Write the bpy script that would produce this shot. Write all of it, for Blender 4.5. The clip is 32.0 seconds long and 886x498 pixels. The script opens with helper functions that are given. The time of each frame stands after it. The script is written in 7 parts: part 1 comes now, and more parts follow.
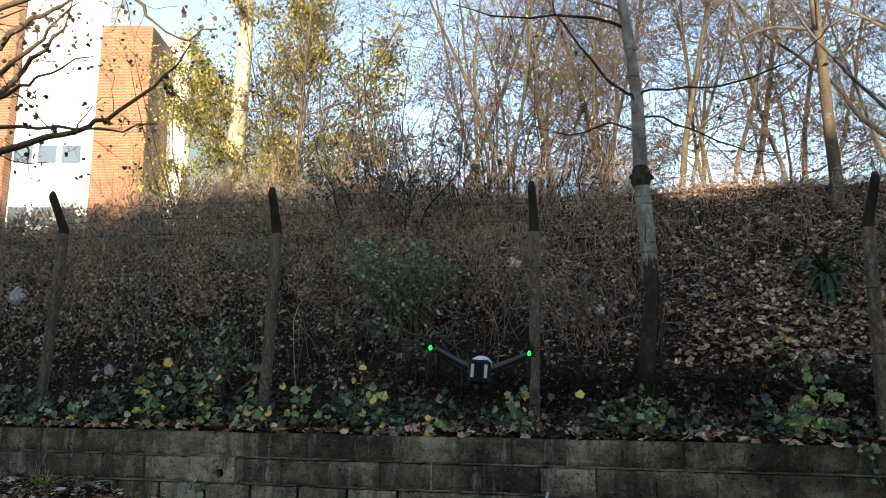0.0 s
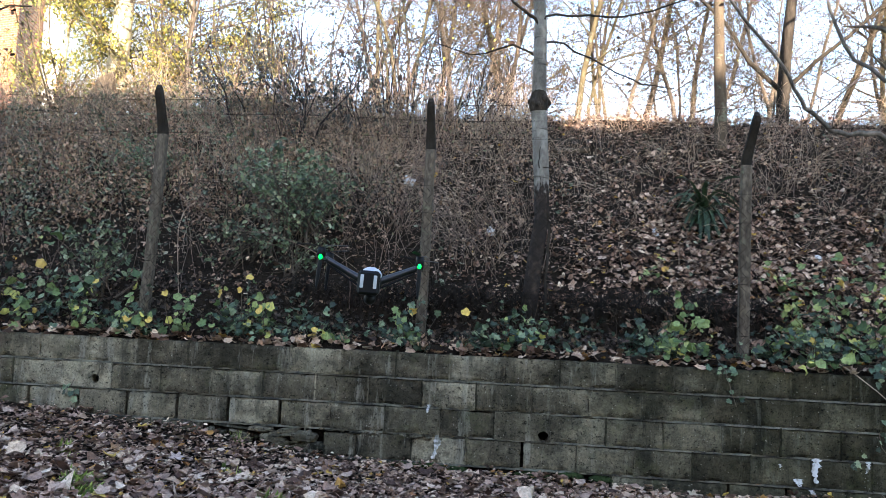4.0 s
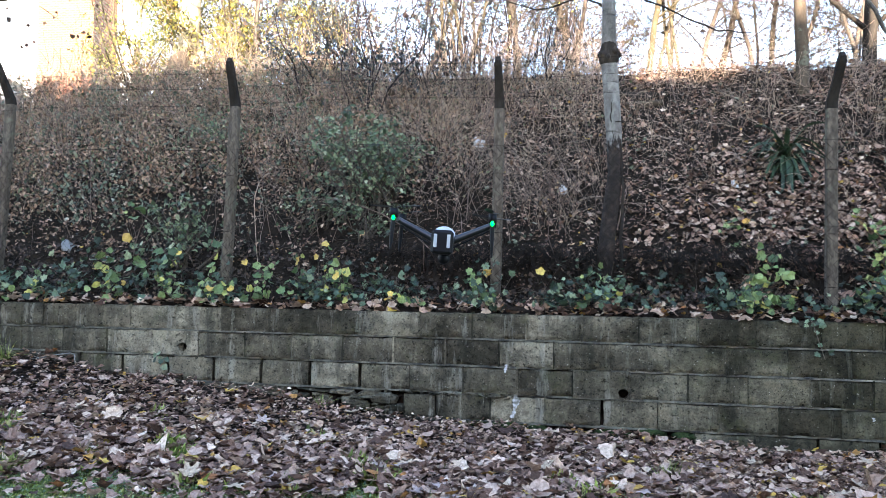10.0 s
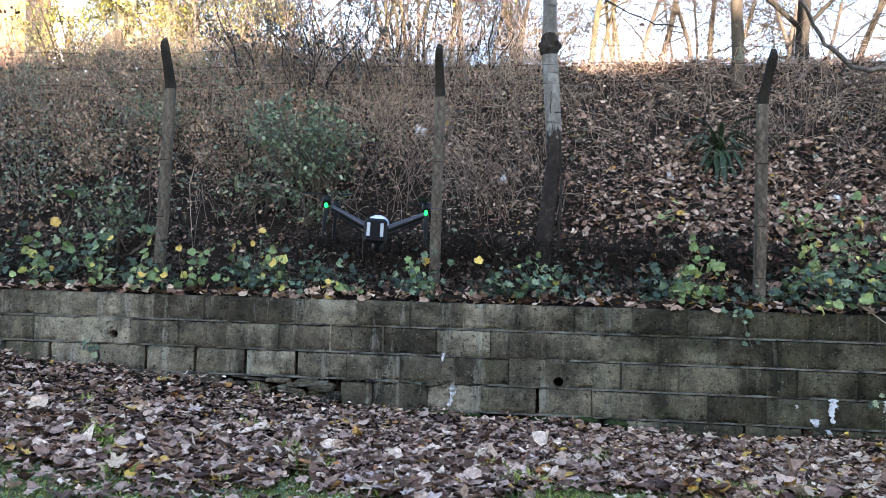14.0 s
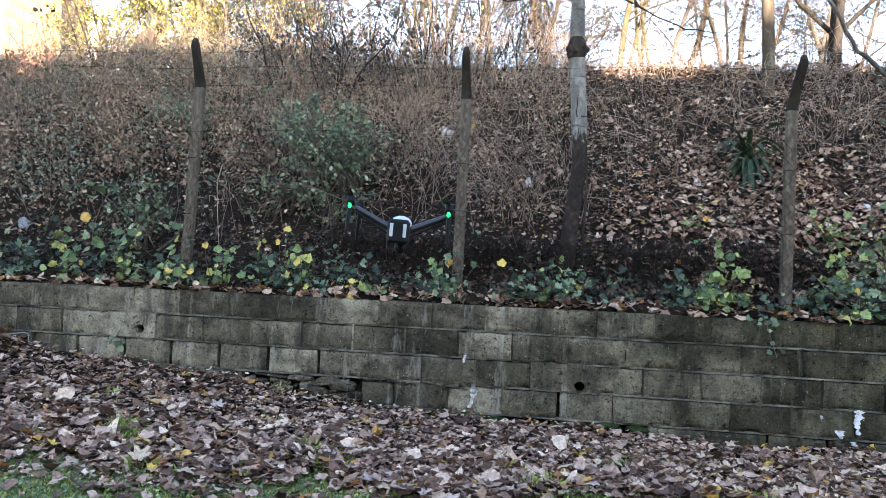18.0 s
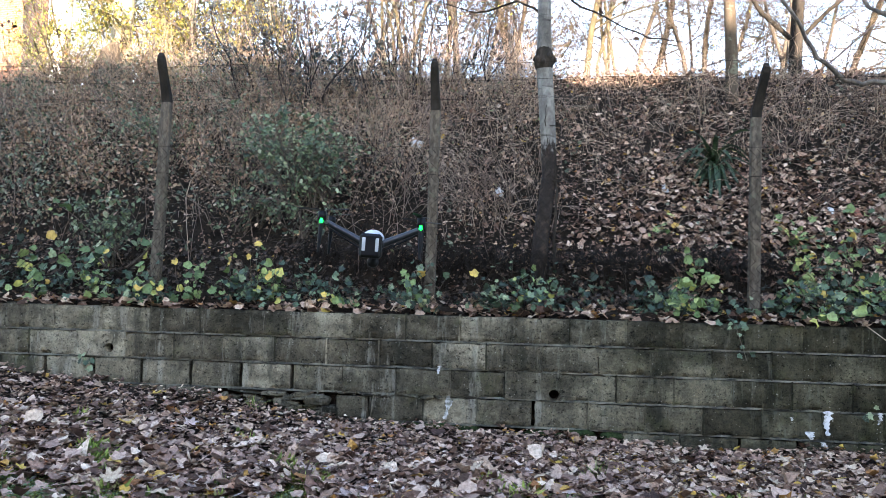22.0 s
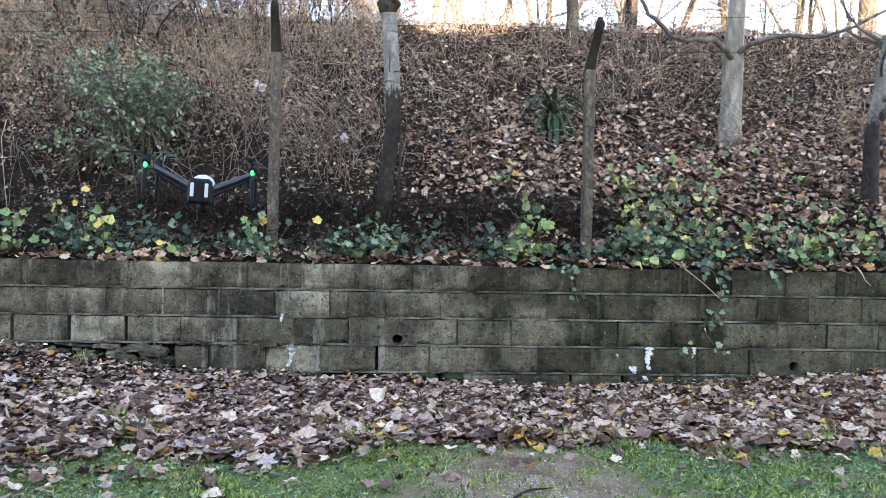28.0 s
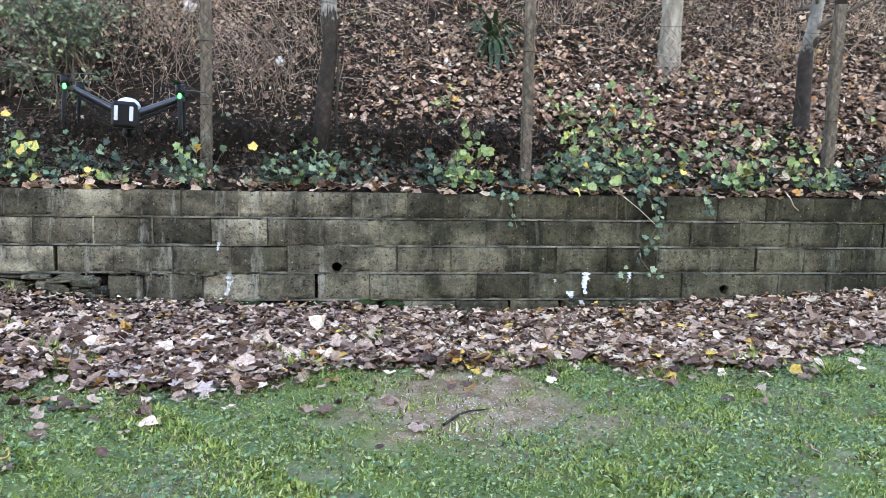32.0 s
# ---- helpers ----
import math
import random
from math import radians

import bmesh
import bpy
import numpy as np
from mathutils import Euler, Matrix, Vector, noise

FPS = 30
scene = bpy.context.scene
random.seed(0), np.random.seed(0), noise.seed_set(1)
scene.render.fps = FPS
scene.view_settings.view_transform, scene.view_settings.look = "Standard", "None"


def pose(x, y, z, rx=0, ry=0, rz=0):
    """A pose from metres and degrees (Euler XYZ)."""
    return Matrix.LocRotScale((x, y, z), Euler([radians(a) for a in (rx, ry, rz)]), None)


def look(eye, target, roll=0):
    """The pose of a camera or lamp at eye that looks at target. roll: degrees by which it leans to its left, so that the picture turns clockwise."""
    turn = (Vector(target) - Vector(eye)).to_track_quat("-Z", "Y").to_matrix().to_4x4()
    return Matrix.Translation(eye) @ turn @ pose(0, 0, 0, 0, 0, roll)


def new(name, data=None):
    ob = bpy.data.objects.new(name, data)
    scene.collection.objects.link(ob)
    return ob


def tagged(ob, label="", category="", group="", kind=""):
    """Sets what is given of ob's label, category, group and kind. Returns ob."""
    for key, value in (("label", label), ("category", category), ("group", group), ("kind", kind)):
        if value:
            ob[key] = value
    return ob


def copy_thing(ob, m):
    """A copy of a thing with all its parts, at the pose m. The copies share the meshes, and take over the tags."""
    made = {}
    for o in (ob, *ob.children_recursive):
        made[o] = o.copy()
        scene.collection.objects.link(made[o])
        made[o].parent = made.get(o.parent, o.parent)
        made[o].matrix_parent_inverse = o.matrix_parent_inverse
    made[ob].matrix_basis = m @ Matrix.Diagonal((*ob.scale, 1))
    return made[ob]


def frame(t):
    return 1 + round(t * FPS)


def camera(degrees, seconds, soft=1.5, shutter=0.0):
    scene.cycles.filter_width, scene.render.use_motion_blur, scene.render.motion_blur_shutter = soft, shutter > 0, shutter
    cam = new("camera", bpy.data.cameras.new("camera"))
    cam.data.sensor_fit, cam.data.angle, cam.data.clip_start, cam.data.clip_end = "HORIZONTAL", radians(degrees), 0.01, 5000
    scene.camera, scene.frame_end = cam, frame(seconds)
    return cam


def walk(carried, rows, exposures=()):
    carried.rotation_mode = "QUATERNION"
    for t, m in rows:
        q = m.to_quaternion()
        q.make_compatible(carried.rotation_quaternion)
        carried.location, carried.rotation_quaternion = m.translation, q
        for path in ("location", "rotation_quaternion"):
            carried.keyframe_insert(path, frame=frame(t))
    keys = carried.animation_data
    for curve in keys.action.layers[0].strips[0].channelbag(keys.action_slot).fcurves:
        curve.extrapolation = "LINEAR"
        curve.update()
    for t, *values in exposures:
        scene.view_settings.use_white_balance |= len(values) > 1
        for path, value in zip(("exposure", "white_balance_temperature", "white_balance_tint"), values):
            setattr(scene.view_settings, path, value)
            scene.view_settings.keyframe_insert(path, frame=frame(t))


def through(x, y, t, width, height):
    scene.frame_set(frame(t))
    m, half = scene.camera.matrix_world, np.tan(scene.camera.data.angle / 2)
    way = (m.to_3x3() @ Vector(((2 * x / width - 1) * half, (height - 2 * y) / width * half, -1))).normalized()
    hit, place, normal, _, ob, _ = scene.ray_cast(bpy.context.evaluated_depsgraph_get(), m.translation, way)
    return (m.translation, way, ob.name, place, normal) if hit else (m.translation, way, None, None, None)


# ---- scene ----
cam = camera(57.5, 32.0, 0.7)
PATH = [
    (0, (2.894, -6.698, 1.354), (2.414, -4.788, 1.703), 0.5),
    (0.5, (2.891, -6.698, 1.35), (2.443, -4.767, 1.619), 0.6),
    (1, (2.882, -6.679, 1.34), (2.442, -4.732, 1.464), 0.6),
    (1.5, (2.881, -6.679, 1.332), (2.489, -4.719, 1.385), 1.0),
    (2, (2.918, -6.665, 1.323), (2.665, -4.682, 1.383), 1.8),
    (2.5, (2.908, -6.667, 1.321), (2.686, -4.681, 1.406), 1.8),
    (3, (2.908, -6.668, 1.315), (2.681, -4.684, 1.428), 2.3),
    (3.5, (2.893, -6.675, 1.314), (2.672, -4.691, 1.442), 2.7),
    (5.5, (2.878, -6.658, 1.318), (2.653, -4.689, 1.588), 1.7),
    (6, (2.87, -6.645, 1.312), (2.535, -4.681, 1.485), 1.0),
    (6.5, (2.875, -6.649, 1.3), (2.469, -4.693, 1.399), 0.9),
    (7, (2.879, -6.651, 1.297), (2.461, -4.696, 1.362), 0.9),
    (7.5, (2.869, -6.66, 1.294), (2.453, -4.704, 1.351), 0.9),
    (8, (2.884, -6.652, 1.292), (2.469, -4.697, 1.346), 1.0),
    (8.5, (2.879, -6.656, 1.3), (2.472, -4.698, 1.352), 1.0),
    (9, (2.863, -6.672, 1.298), (2.465, -4.713, 1.364), 0.8),
    (9.5, (2.874, -6.662, 1.289), (2.478, -4.703, 1.361), 0.9),
    (10, (2.881, -6.652, 1.28), (2.487, -4.692, 1.351), 0.9),
    (10.5, (2.877, -6.651, 1.278), (2.489, -4.69, 1.34), 1.0),
    (11, (2.87, -6.654, 1.286), (2.499, -4.69, 1.335), 1.1),
    (11.5, (2.896, -6.657, 1.295), (2.617, -4.677, 1.341), 1.3),
    (12, (2.937, -6.644, 1.309), (2.76, -4.653, 1.366), 1.4),
    (12.5, (2.927, -6.643, 1.303), (2.69, -4.658, 1.373), 1.5),
    (13, (2.95, -6.648, 1.297), (2.693, -4.666, 1.362), 1.8),
    (13.5, (2.936, -6.628, 1.293), (2.672, -4.646, 1.334), 1.2),
    (15.5, (2.949, -6.648, 1.289), (2.701, -4.664, 1.337), 2.5),
    (16, (2.962, -6.647, 1.294), (2.703, -4.664, 1.336), 2.4),
    (16.5, (2.946, -6.648, 1.293), (2.673, -4.667, 1.331), 2.3),
    (17, (2.927, -6.647, 1.291), (2.636, -4.668, 1.33), 2.3),
    (17.5, (2.944, -6.643, 1.288), (2.636, -4.667, 1.327), 2.5),
    (18, (2.952, -6.643, 1.289), (2.63, -4.67, 1.334), 2.5),
    (18.5, (2.942, -6.655, 1.293), (2.691, -4.671, 1.347), 2.5),
    (19, (2.973, -6.638, 1.303), (2.829, -4.644, 1.352), 2.2),
    (19.5, (2.976, -6.64, 1.306), (2.834, -4.645, 1.346), 2.3),
    (20, (2.977, -6.643, 1.305), (2.828, -4.649, 1.346), 2.8),
    (20.5, (2.973, -6.644, 1.307), (2.825, -4.651, 1.368), 2.6),
    (21, (2.965, -6.644, 1.307), (2.815, -4.651, 1.376), 2.4),
    (21.5, (2.956, -6.648, 1.302), (2.784, -4.656, 1.37), 2.2),
    (22, (2.947, -6.65, 1.309), (2.694, -4.667, 1.378), 1.3),
    (22.5, (2.926, -6.644, 1.317), (2.537, -4.684, 1.392), 0.7),
    (23, (2.939, -6.646, 1.317), (2.494, -4.697, 1.396), 1.3),
    (23.5, (2.948, -6.641, 1.308), (2.606, -4.673, 1.395), 1.7),
    (24, (2.953, -6.632, 1.309), (2.694, -4.651, 1.401), 1.6),
    (24.5, (2.951, -6.644, 1.311), (2.708, -4.661, 1.402), 1.2),
    (26.5, (2.987, -6.644, 1.32), (2.861, -4.648, 1.333), 1.6),
    (27, (3.007, -6.648, 1.326), (2.971, -4.648, 1.318), 1.2),
    (27.5, (3.049, -6.654, 1.32), (3.094, -4.655, 1.286), 0.8),
    (28, (3.041, -6.652, 1.306), (3.148, -4.656, 1.252), 1.1),
    (28.5, (3.045, -6.657, 1.308), (3.17, -4.662, 1.247), 0.8),
    (29, (3.046, -6.653, 1.304), (3.167, -4.657, 1.241), 0.7),
    (29.5, (3.032, -6.654, 1.301), (3.155, -4.659, 1.222), 0.7),
    (30, (3.035, -6.656, 1.305), (3.167, -4.663, 1.211), 0.9),
    (30.5, (3.035, -6.654, 1.304), (3.185, -4.661, 1.231), 1.2),
    (31, (3.035, -6.652, 1.31), (3.215, -4.661, 1.25), 1.6),
    (31.5, (3.059, -6.657, 1.307), (3.278, -4.673, 1.191), 1.6),
    (32, (3.075, -6.635, 1.294), (3.323, -4.664, 1.066), 1.1),
]
EXPOSURES = [(0.0, 1.92, 6480, 11), (0.5, 2.5, 6420, 11), (1.0, 2.94, 6280, 8), (1.6, 3.40, 6150, 16), (3.5, 3.10, 6150, 16), (6.0, 2.48, 6100, 10), (7.0, 3.42, 6080, 15), (9.0, 3.46, 6010, 17), (13.0, 3.34, 6090, 18), (19.0, 3.36, 6150, 17), (22.0, 3.34, 6150, 17), (24.5, 3.24, 6150, 17), (28.0, 3.70, 6280, 18), (32.0, 4.05, 6640, 18)]
walk(cam, [(t, look(eye, target, roll)) for t, eye, target, roll in PATH], EXPOSURES)

# ---- light ----
SUN_AZ, SUN_EL = radians(170), radians(12)
world = bpy.data.worlds.new("sky")
scene.world = world
world.use_nodes = True
wn = world.node_tree
sky = wn.nodes.new("ShaderNodeTexSky")
sky.sky_type, sky.sun_disc = "NISHITA", False
sky.sun_elevation, sky.sun_rotation = SUN_EL, SUN_AZ
sky.air_density, sky.dust_density, sky.ozone_density = 1.0, 0.6, 1.0
wn.links.new(sky.outputs[0], wn.nodes["Background"].inputs[0])
wn.nodes["Background"].inputs[1].default_value = 0.15
sun_way = Vector((math.sin(SUN_AZ) * math.cos(SUN_EL), math.cos(SUN_AZ) * math.cos(SUN_EL), math.sin(SUN_EL)))
sun = new("sun", bpy.data.lights.new("sun", "SUN"))
sun.data.energy, sun.data.angle, sun.data.color = 5.0, radians(0.55), (1.0, 0.86, 0.66)
sun.matrix_world = look(sun_way * 60, (0, 0, 0))

rng = np.random.default_rng(7)


# ---- node helpers ----
class Mat:
    """A node material under construction."""

    def __init__(self, name, rough=0.8, metal=0.0, spec=0.5):
        self.m = bpy.data.materials.new(name)
        self.m.use_nodes = True
        self.t = self.m.node_tree
        self.b = self.t.nodes["Principled BSDF"]
        self.b.inputs["Roughness"].default_value = rough
        self.b.inputs["Metallic"].default_value = metal
        self.b.inputs["Specular IOR Level"].default_value = spec

    def node(self, kind, **sockets):
        n = self.t.nodes.new(kind)
        for k, v in sockets.items():
            self.put(n.inputs[k.replace("_", " ")], v)
        return n

    def put(self, socket, v):
        if isinstance(v, bpy.types.NodeSocket):
            self.t.links.new(v, socket)
        else:
            socket.default_value = v

    def place(self, space="Object"):
        if space == "World":
            return self.t.nodes.new("ShaderNodeNewGeometry").outputs["Position"]
        return self.t.nodes.new("ShaderNodeTexCoord").outputs[space]

    def noise(self, scale, detail=4, rough=0.55, space="World", stretch=None):
        v = self.place(space)
        if stretch:
            mp = self.node("ShaderNodeMapping", Scale=stretch)
            self.t.links.new(v, mp.inputs["Vector"])
            v = mp.outputs[0]
        n = self.node("ShaderNodeTexNoise", Scale=scale, Detail=detail, Roughness=rough)
        self.t.links.new(v, n.inputs["Vector"])
        return n.outputs["Fac"]

    def ramp(self, fac, stops, interp="LINEAR"):
        r = self.t.nodes.new("ShaderNodeValToRGB")
        r.color_ramp.interpolation = interp
        el = r.color_ramp.elements
        while len(el) < len(stops):
            el.new(0.5)
        for e, (p, c) in zip(el, stops):
            e.position, e.color = p, (*c, 1) if len(c) == 3 else c
        self.put(r.inputs["Fac"], fac)
        return r.outputs["Color"]

    def mix(self, fac, a, b, how="MIX"):
        n = self.t.nodes.new("ShaderNodeMix")
        n.data_type, n.blend_type = "RGBA", how
        self.put(n.inputs["Factor"], fac)
        for s, v in ((n.inputs[6], a), (n.inputs[7], b)):
            self.put(s, (*v, 1) if isinstance(v, tuple) and len(v) == 3 else v)
        return n.outputs[2]

    def step(self, fac, lo, hi):
        return self.ramp(fac, [(lo, (0, 0, 0)), (hi, (1, 1, 1))])

    def island(self):
        return self.t.nodes.new("ShaderNodeNewGeometry").outputs["Random Per Island"]

    def random(self):
        return self.t.nodes.new("ShaderNodeObjectInfo").outputs["Random"]

    def colour(self, v):
        self.put(self.b.inputs["Base Color"], (*v, 1) if isinstance(v, tuple) else v)
        return self

    def bump(self, height, strength=0.4, distance=0.01):
        n = self.node("ShaderNodeBump", Strength=strength, Distance=distance)
        self.put(n.inputs["Height"], height)
        self.t.links.new(n.outputs[0], self.b.inputs["Normal"])
        return self

    def rough(self, v):
        self.put(self.b.inputs["Roughness"], v)
        return self


def plain(name, rgb, rough=0.6, metal=0.0, vary=0.12, spec=0.5):
    m = Mat(name, rough, metal, spec)
    n = m.noise(30, 4)
    lo = tuple(c * (1 - vary) for c in rgb)
    hi = tuple(min(1, c * (1 + vary)) for c in rgb)
    m.colour(m.ramp(n, [(0.3, lo), (0.7, hi)]))
    return m.m


def leafy(name, stops, rough=0.55, through=0.25, spec=0.4, patch=None, crinkle=0.6):
    """Leaf surface: one colour per leaf from the ramp, blotches, and some light let through."""
    m = Mat(name, rough, spec=spec)
    c = m.ramp(m.island(), stops, "LINEAR")
    blot = m.noise(48, 5, 0.7)
    c = m.mix(m.step(blot, 0.36, 0.70), m.mix(1.0, c, (1.16, 1.14, 1.10), "MULTIPLY"), m.mix(1.0, c, (0.52, 0.46, 0.42), "MULTIPLY"))
    if patch:
        c = m.mix(m.step(m.noise(1.8, 4, 0.6), 0.42, 0.62), c, m.mix(1.0, c, patch, "MULTIPLY"))
    m.colour(c)
    m.bump(m.noise(34, 5, 0.65), crinkle, 0.02)
    if through:
        tr = m.node("ShaderNodeBsdfTranslucent")
        m.put(tr.inputs["Color"], c)
        mx = m.node("ShaderNodeMixShader", Fac=through)
        m.t.links.new(m.b.outputs[0], mx.inputs[1])
        m.t.links.new(tr.outputs[0], mx.inputs[2])
        m.t.links.new(mx.outputs[0], m.t.nodes["Material Output"].inputs["Surface"])
    return m.m


def make_block_material(name, tones, wear=1.0):
    """Weathered dense-aggregate block: tone by block, soot, runs, lichen, pits and pale chips."""
    m = Mat(name, 0.95, spec=0.08)
    big = m.noise(1.1, 7, 0.68)
    mid = m.noise(5, 9, 0.74)
    fine = m.noise(60, 5, 0.7)
    c = m.ramp(m.random(), tones)
    c = m.mix(m.step(mid, 0.36, 0.66), m.mix(1.0, c, (0.50, 0.49, 0.47), "MULTIPLY"), m.mix(1.0, c, (1.75, 1.68, 1.55), "MULTIPLY"))
    c = m.mix(m.ramp(fine, [(0.40, (0.55, 0.55, 0.55)), (0.58, (0, 0, 0))]), c, m.mix(1.0, c, (0.42, 0.41, 0.39), "MULTIPLY"))
    c = m.mix(m.ramp(big, [(0.44, (0, 0, 0)), (0.56, (0.95, 0.95, 0.95))]), c, m.mix(1.0, c, (0.34, 0.34, 0.335), "MULTIPLY"))
    soot = m.noise(2.4, 6, 0.7, stretch=(2.0, 1.0, 0.35))
    c = m.mix(m.ramp(soot, [(0.52, (0, 0, 0)), (0.68, (0.8, 0.8, 0.8))]), c, (0.020, 0.019, 0.014))
    run = m.noise(3.0, 6, 0.7, stretch=(2.6, 1.0, 0.45))
    c = m.mix(m.ramp(run, [(0.55, (0, 0, 0)), (0.72, (0.62, 0.62, 0.62))]), c, (0.30, 0.285, 0.235))
    # darker, slightly greener tone towards the +x end of the wall
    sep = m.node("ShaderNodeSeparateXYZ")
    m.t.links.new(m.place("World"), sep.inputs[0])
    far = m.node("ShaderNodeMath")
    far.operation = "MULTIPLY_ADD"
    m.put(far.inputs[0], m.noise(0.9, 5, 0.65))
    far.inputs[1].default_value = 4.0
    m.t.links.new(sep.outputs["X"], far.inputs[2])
    end_tone = m.node("ShaderNodeMapRange")
    m.t.links.new(far.outputs[0], end_tone.inputs["Value"])
    end_tone.inputs["From Min"].default_value, end_tone.inputs["From Max"].default_value = 4.6, 6.6
    c = m.mix(end_tone.outputs[0], c, m.mix(1.0, c, (0.42, 0.435, 0.39), "MULTIPLY"))
    moss = m.noise(3.4, 5, 0.7)
    c = m.mix(m.ramp(moss, [(0.55, (0, 0, 0)), (0.72, (0.65, 0.65, 0.65))]), c, (0.058, 0.060, 0.026))
    # pale chips of aggregate and dark pits, gathered in drifts
    pits = m.noise(26, 6, 0.8, stretch=(0.9, 1, 1.1))
    c = m.mix(m.step(pits, 0.56, 0.62), c, m.mix(1.0, c, (0.16, 0.16, 0.15), "MULTIPLY"))
    for scale, lo, hi, tone, share in ((22, 0.02, 0.14, (0.34, 0.32, 0.27), 0.88), (43, 0.05, 0.22, (0.30, 0.28, 0.24), 0.66), (58, 0.18, 0.30, (0.008, 0.008, 0.006), 0.4), (26, 0.10, 0.26, (0.011, 0.011, 0.009), 0.66)):
        vor = m.node("ShaderNodeTexVoronoi", Scale=scale)
        m.t.links.new(m.place("World"), vor.inputs["Vector"])
        pick = m.node("ShaderNodeSeparateColor")
        m.t.links.new(vor.outputs["Color"], pick.inputs[0])
        mask = m.mix(1.0, m.ramp(vor.outputs["Distance"], [(lo, (1, 1, 1)), (hi, (0, 0, 0))]), m.ramp(pick.outputs[0], [(share, (0, 0, 0)), (share + 0.08, (1, 1, 1))]), "MULTIPLY")
        drift = m.ramp(m.noise(3.2 + scale * 0.05, 4, 0.65), [(0.40, (0, 0, 0)), (0.58, (wear, wear, wear))])
        c = m.mix(m.mix(1.0, mask, drift, "MULTIPLY"), c, tone)
    m.colour(c)
    m.bump(m.mix(0.5, m.mix(0.4, m.noise(70, 6, 0.75), pits), mid), 1.0, 0.025)
    return m.m


def make_mortar_material():
    m = Mat("mortar", 0.95)
    m.colour(m.ramp(m.noise(4, 7, 0.75), [(0.40, (0.014, 0.013, 0.010)), (0.50, (0.072, 0.068, 0.050)), (0.62, (0.140, 0.133, 0.100)), (0.76, (0.24, 0.23, 0.18))]))
    m.bump(m.noise(80, 5), 0.7, 0.01)
    return m.m


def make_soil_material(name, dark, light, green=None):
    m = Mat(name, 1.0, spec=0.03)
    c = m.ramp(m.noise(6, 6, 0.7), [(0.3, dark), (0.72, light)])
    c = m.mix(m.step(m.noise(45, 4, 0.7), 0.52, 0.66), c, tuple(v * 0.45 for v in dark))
    if green:
        c = m.mix(m.step(m.noise(1.3, 5, 0.65), 0.38, 0.56), c, m.ramp(m.noise(28, 4), [(0.3, green), (0.7, tuple(v * 1.7 for v in green))]))
    m.colour(c)
    m.bump(m.noise(40, 6, 0.7), 0.9, 0.03)
    return m.m


def make_lawn_material():
    m = Mat("lawn_soil", 0.95, spec=0.15)
    earth = m.ramp(m.noise(7, 6, 0.7), [(0.3, (0.11, 0.084, 0.055)), (0.72, (0.24, 0.19, 0.135))])
    turf = m.ramp(m.noise(70, 5, 0.75), [(0.3, (0.060, 0.080, 0.022)), (0.7, (0.16, 0.19, 0.060))])
    c = m.mix(m.step(m.noise(1.9, 6, 0.7), 0.38, 0.52), earth, turf)
    # the worn patch of pale stony earth
    off = m.node("ShaderNodeVectorMath")
    off.operation = "SUBTRACT"
    m.put(off.inputs[0], m.place("World"))
    off.inputs[1].default_value = (3.78, -2.52, 0.0)
    sc = m.node("ShaderNodeVectorMath")
    sc.operation = "MULTIPLY"
    m.t.links.new(off.outputs[0], sc.inputs[0])
    sc.inputs[1].default_value = (1 / 0.95, 1 / 1.0, 0.0)
    ln = m.node("ShaderNodeVectorMath")
    ln.operation = "LENGTH"
    m.t.links.new(sc.outputs[0], ln.inputs[0])
    ad = m.node("ShaderNodeMath")
    ad.operation = "MULTIPLY_ADD"
    m.put(ad.inputs[0], m.noise(3.5, 5, 0.65))
    ad.inputs[1].default_value = 0.8
    half = m.node("ShaderNodeMath")
    half.operation = "MULTIPLY"
    half.inputs[1].default_value = 0.45
    m.t.links.new(ln.outputs["Value"], half.inputs[0])
    m.t.links.new(half.outputs[0], ad.inputs[2])
    pale = m.ramp(m.noise(60, 5, 0.8), [(0.30, (0.130, 0.084, 0.050)), (0.52, (0.245, 0.170, 0.112)), (0.70, (0.39, 0.30, 0.22))])
    pale = m.mix(m.step(m.noise(6, 6, 0.75), 0.42, 0.60), m.mix(1.0, pale, (0.62, 0.58, 0.50), "MULTIPLY"), pale)
    c = m.mix(m.ramp(ad.outputs[0], [(0.56, (1, 1, 1)), (0.84, (0, 0, 0))]), c, pale)
    m.colour(c)
    m.bump(m.noise(40, 6, 0.7), 0.9, 0.03)
    return m.m


def make_bark_material(name, stops, scale=9, ring=0.0, lichen=True):
    m = Mat(name, 0.9, spec=0.25 if lichen else 0.06)
    n = m.noise(scale, 6, 0.65, stretch=(1, 1, 0.35))
    c = m.ramp(n, stops)
    lich = m.noise(6, 5, 0.7)
    if lichen:
        c = m.mix(m.step(lich, 0.58, 0.70), c, (0.12, 0.125, 0.085))
    if ring:
        r = m.noise(14, 4, 0.6, stretch=(0.25, 0.25, 2.2))
        c = m.mix(m.step(r, 0.60, 0.70), c, m.mix(1.0, c, (ring, ring, ring), "MULTIPLY"))
    m.colour(c)
    m.bump(m.noise(38, 6, 0.7, stretch=(1, 1, 0.4)), 0.7, 0.02)
    return m.m


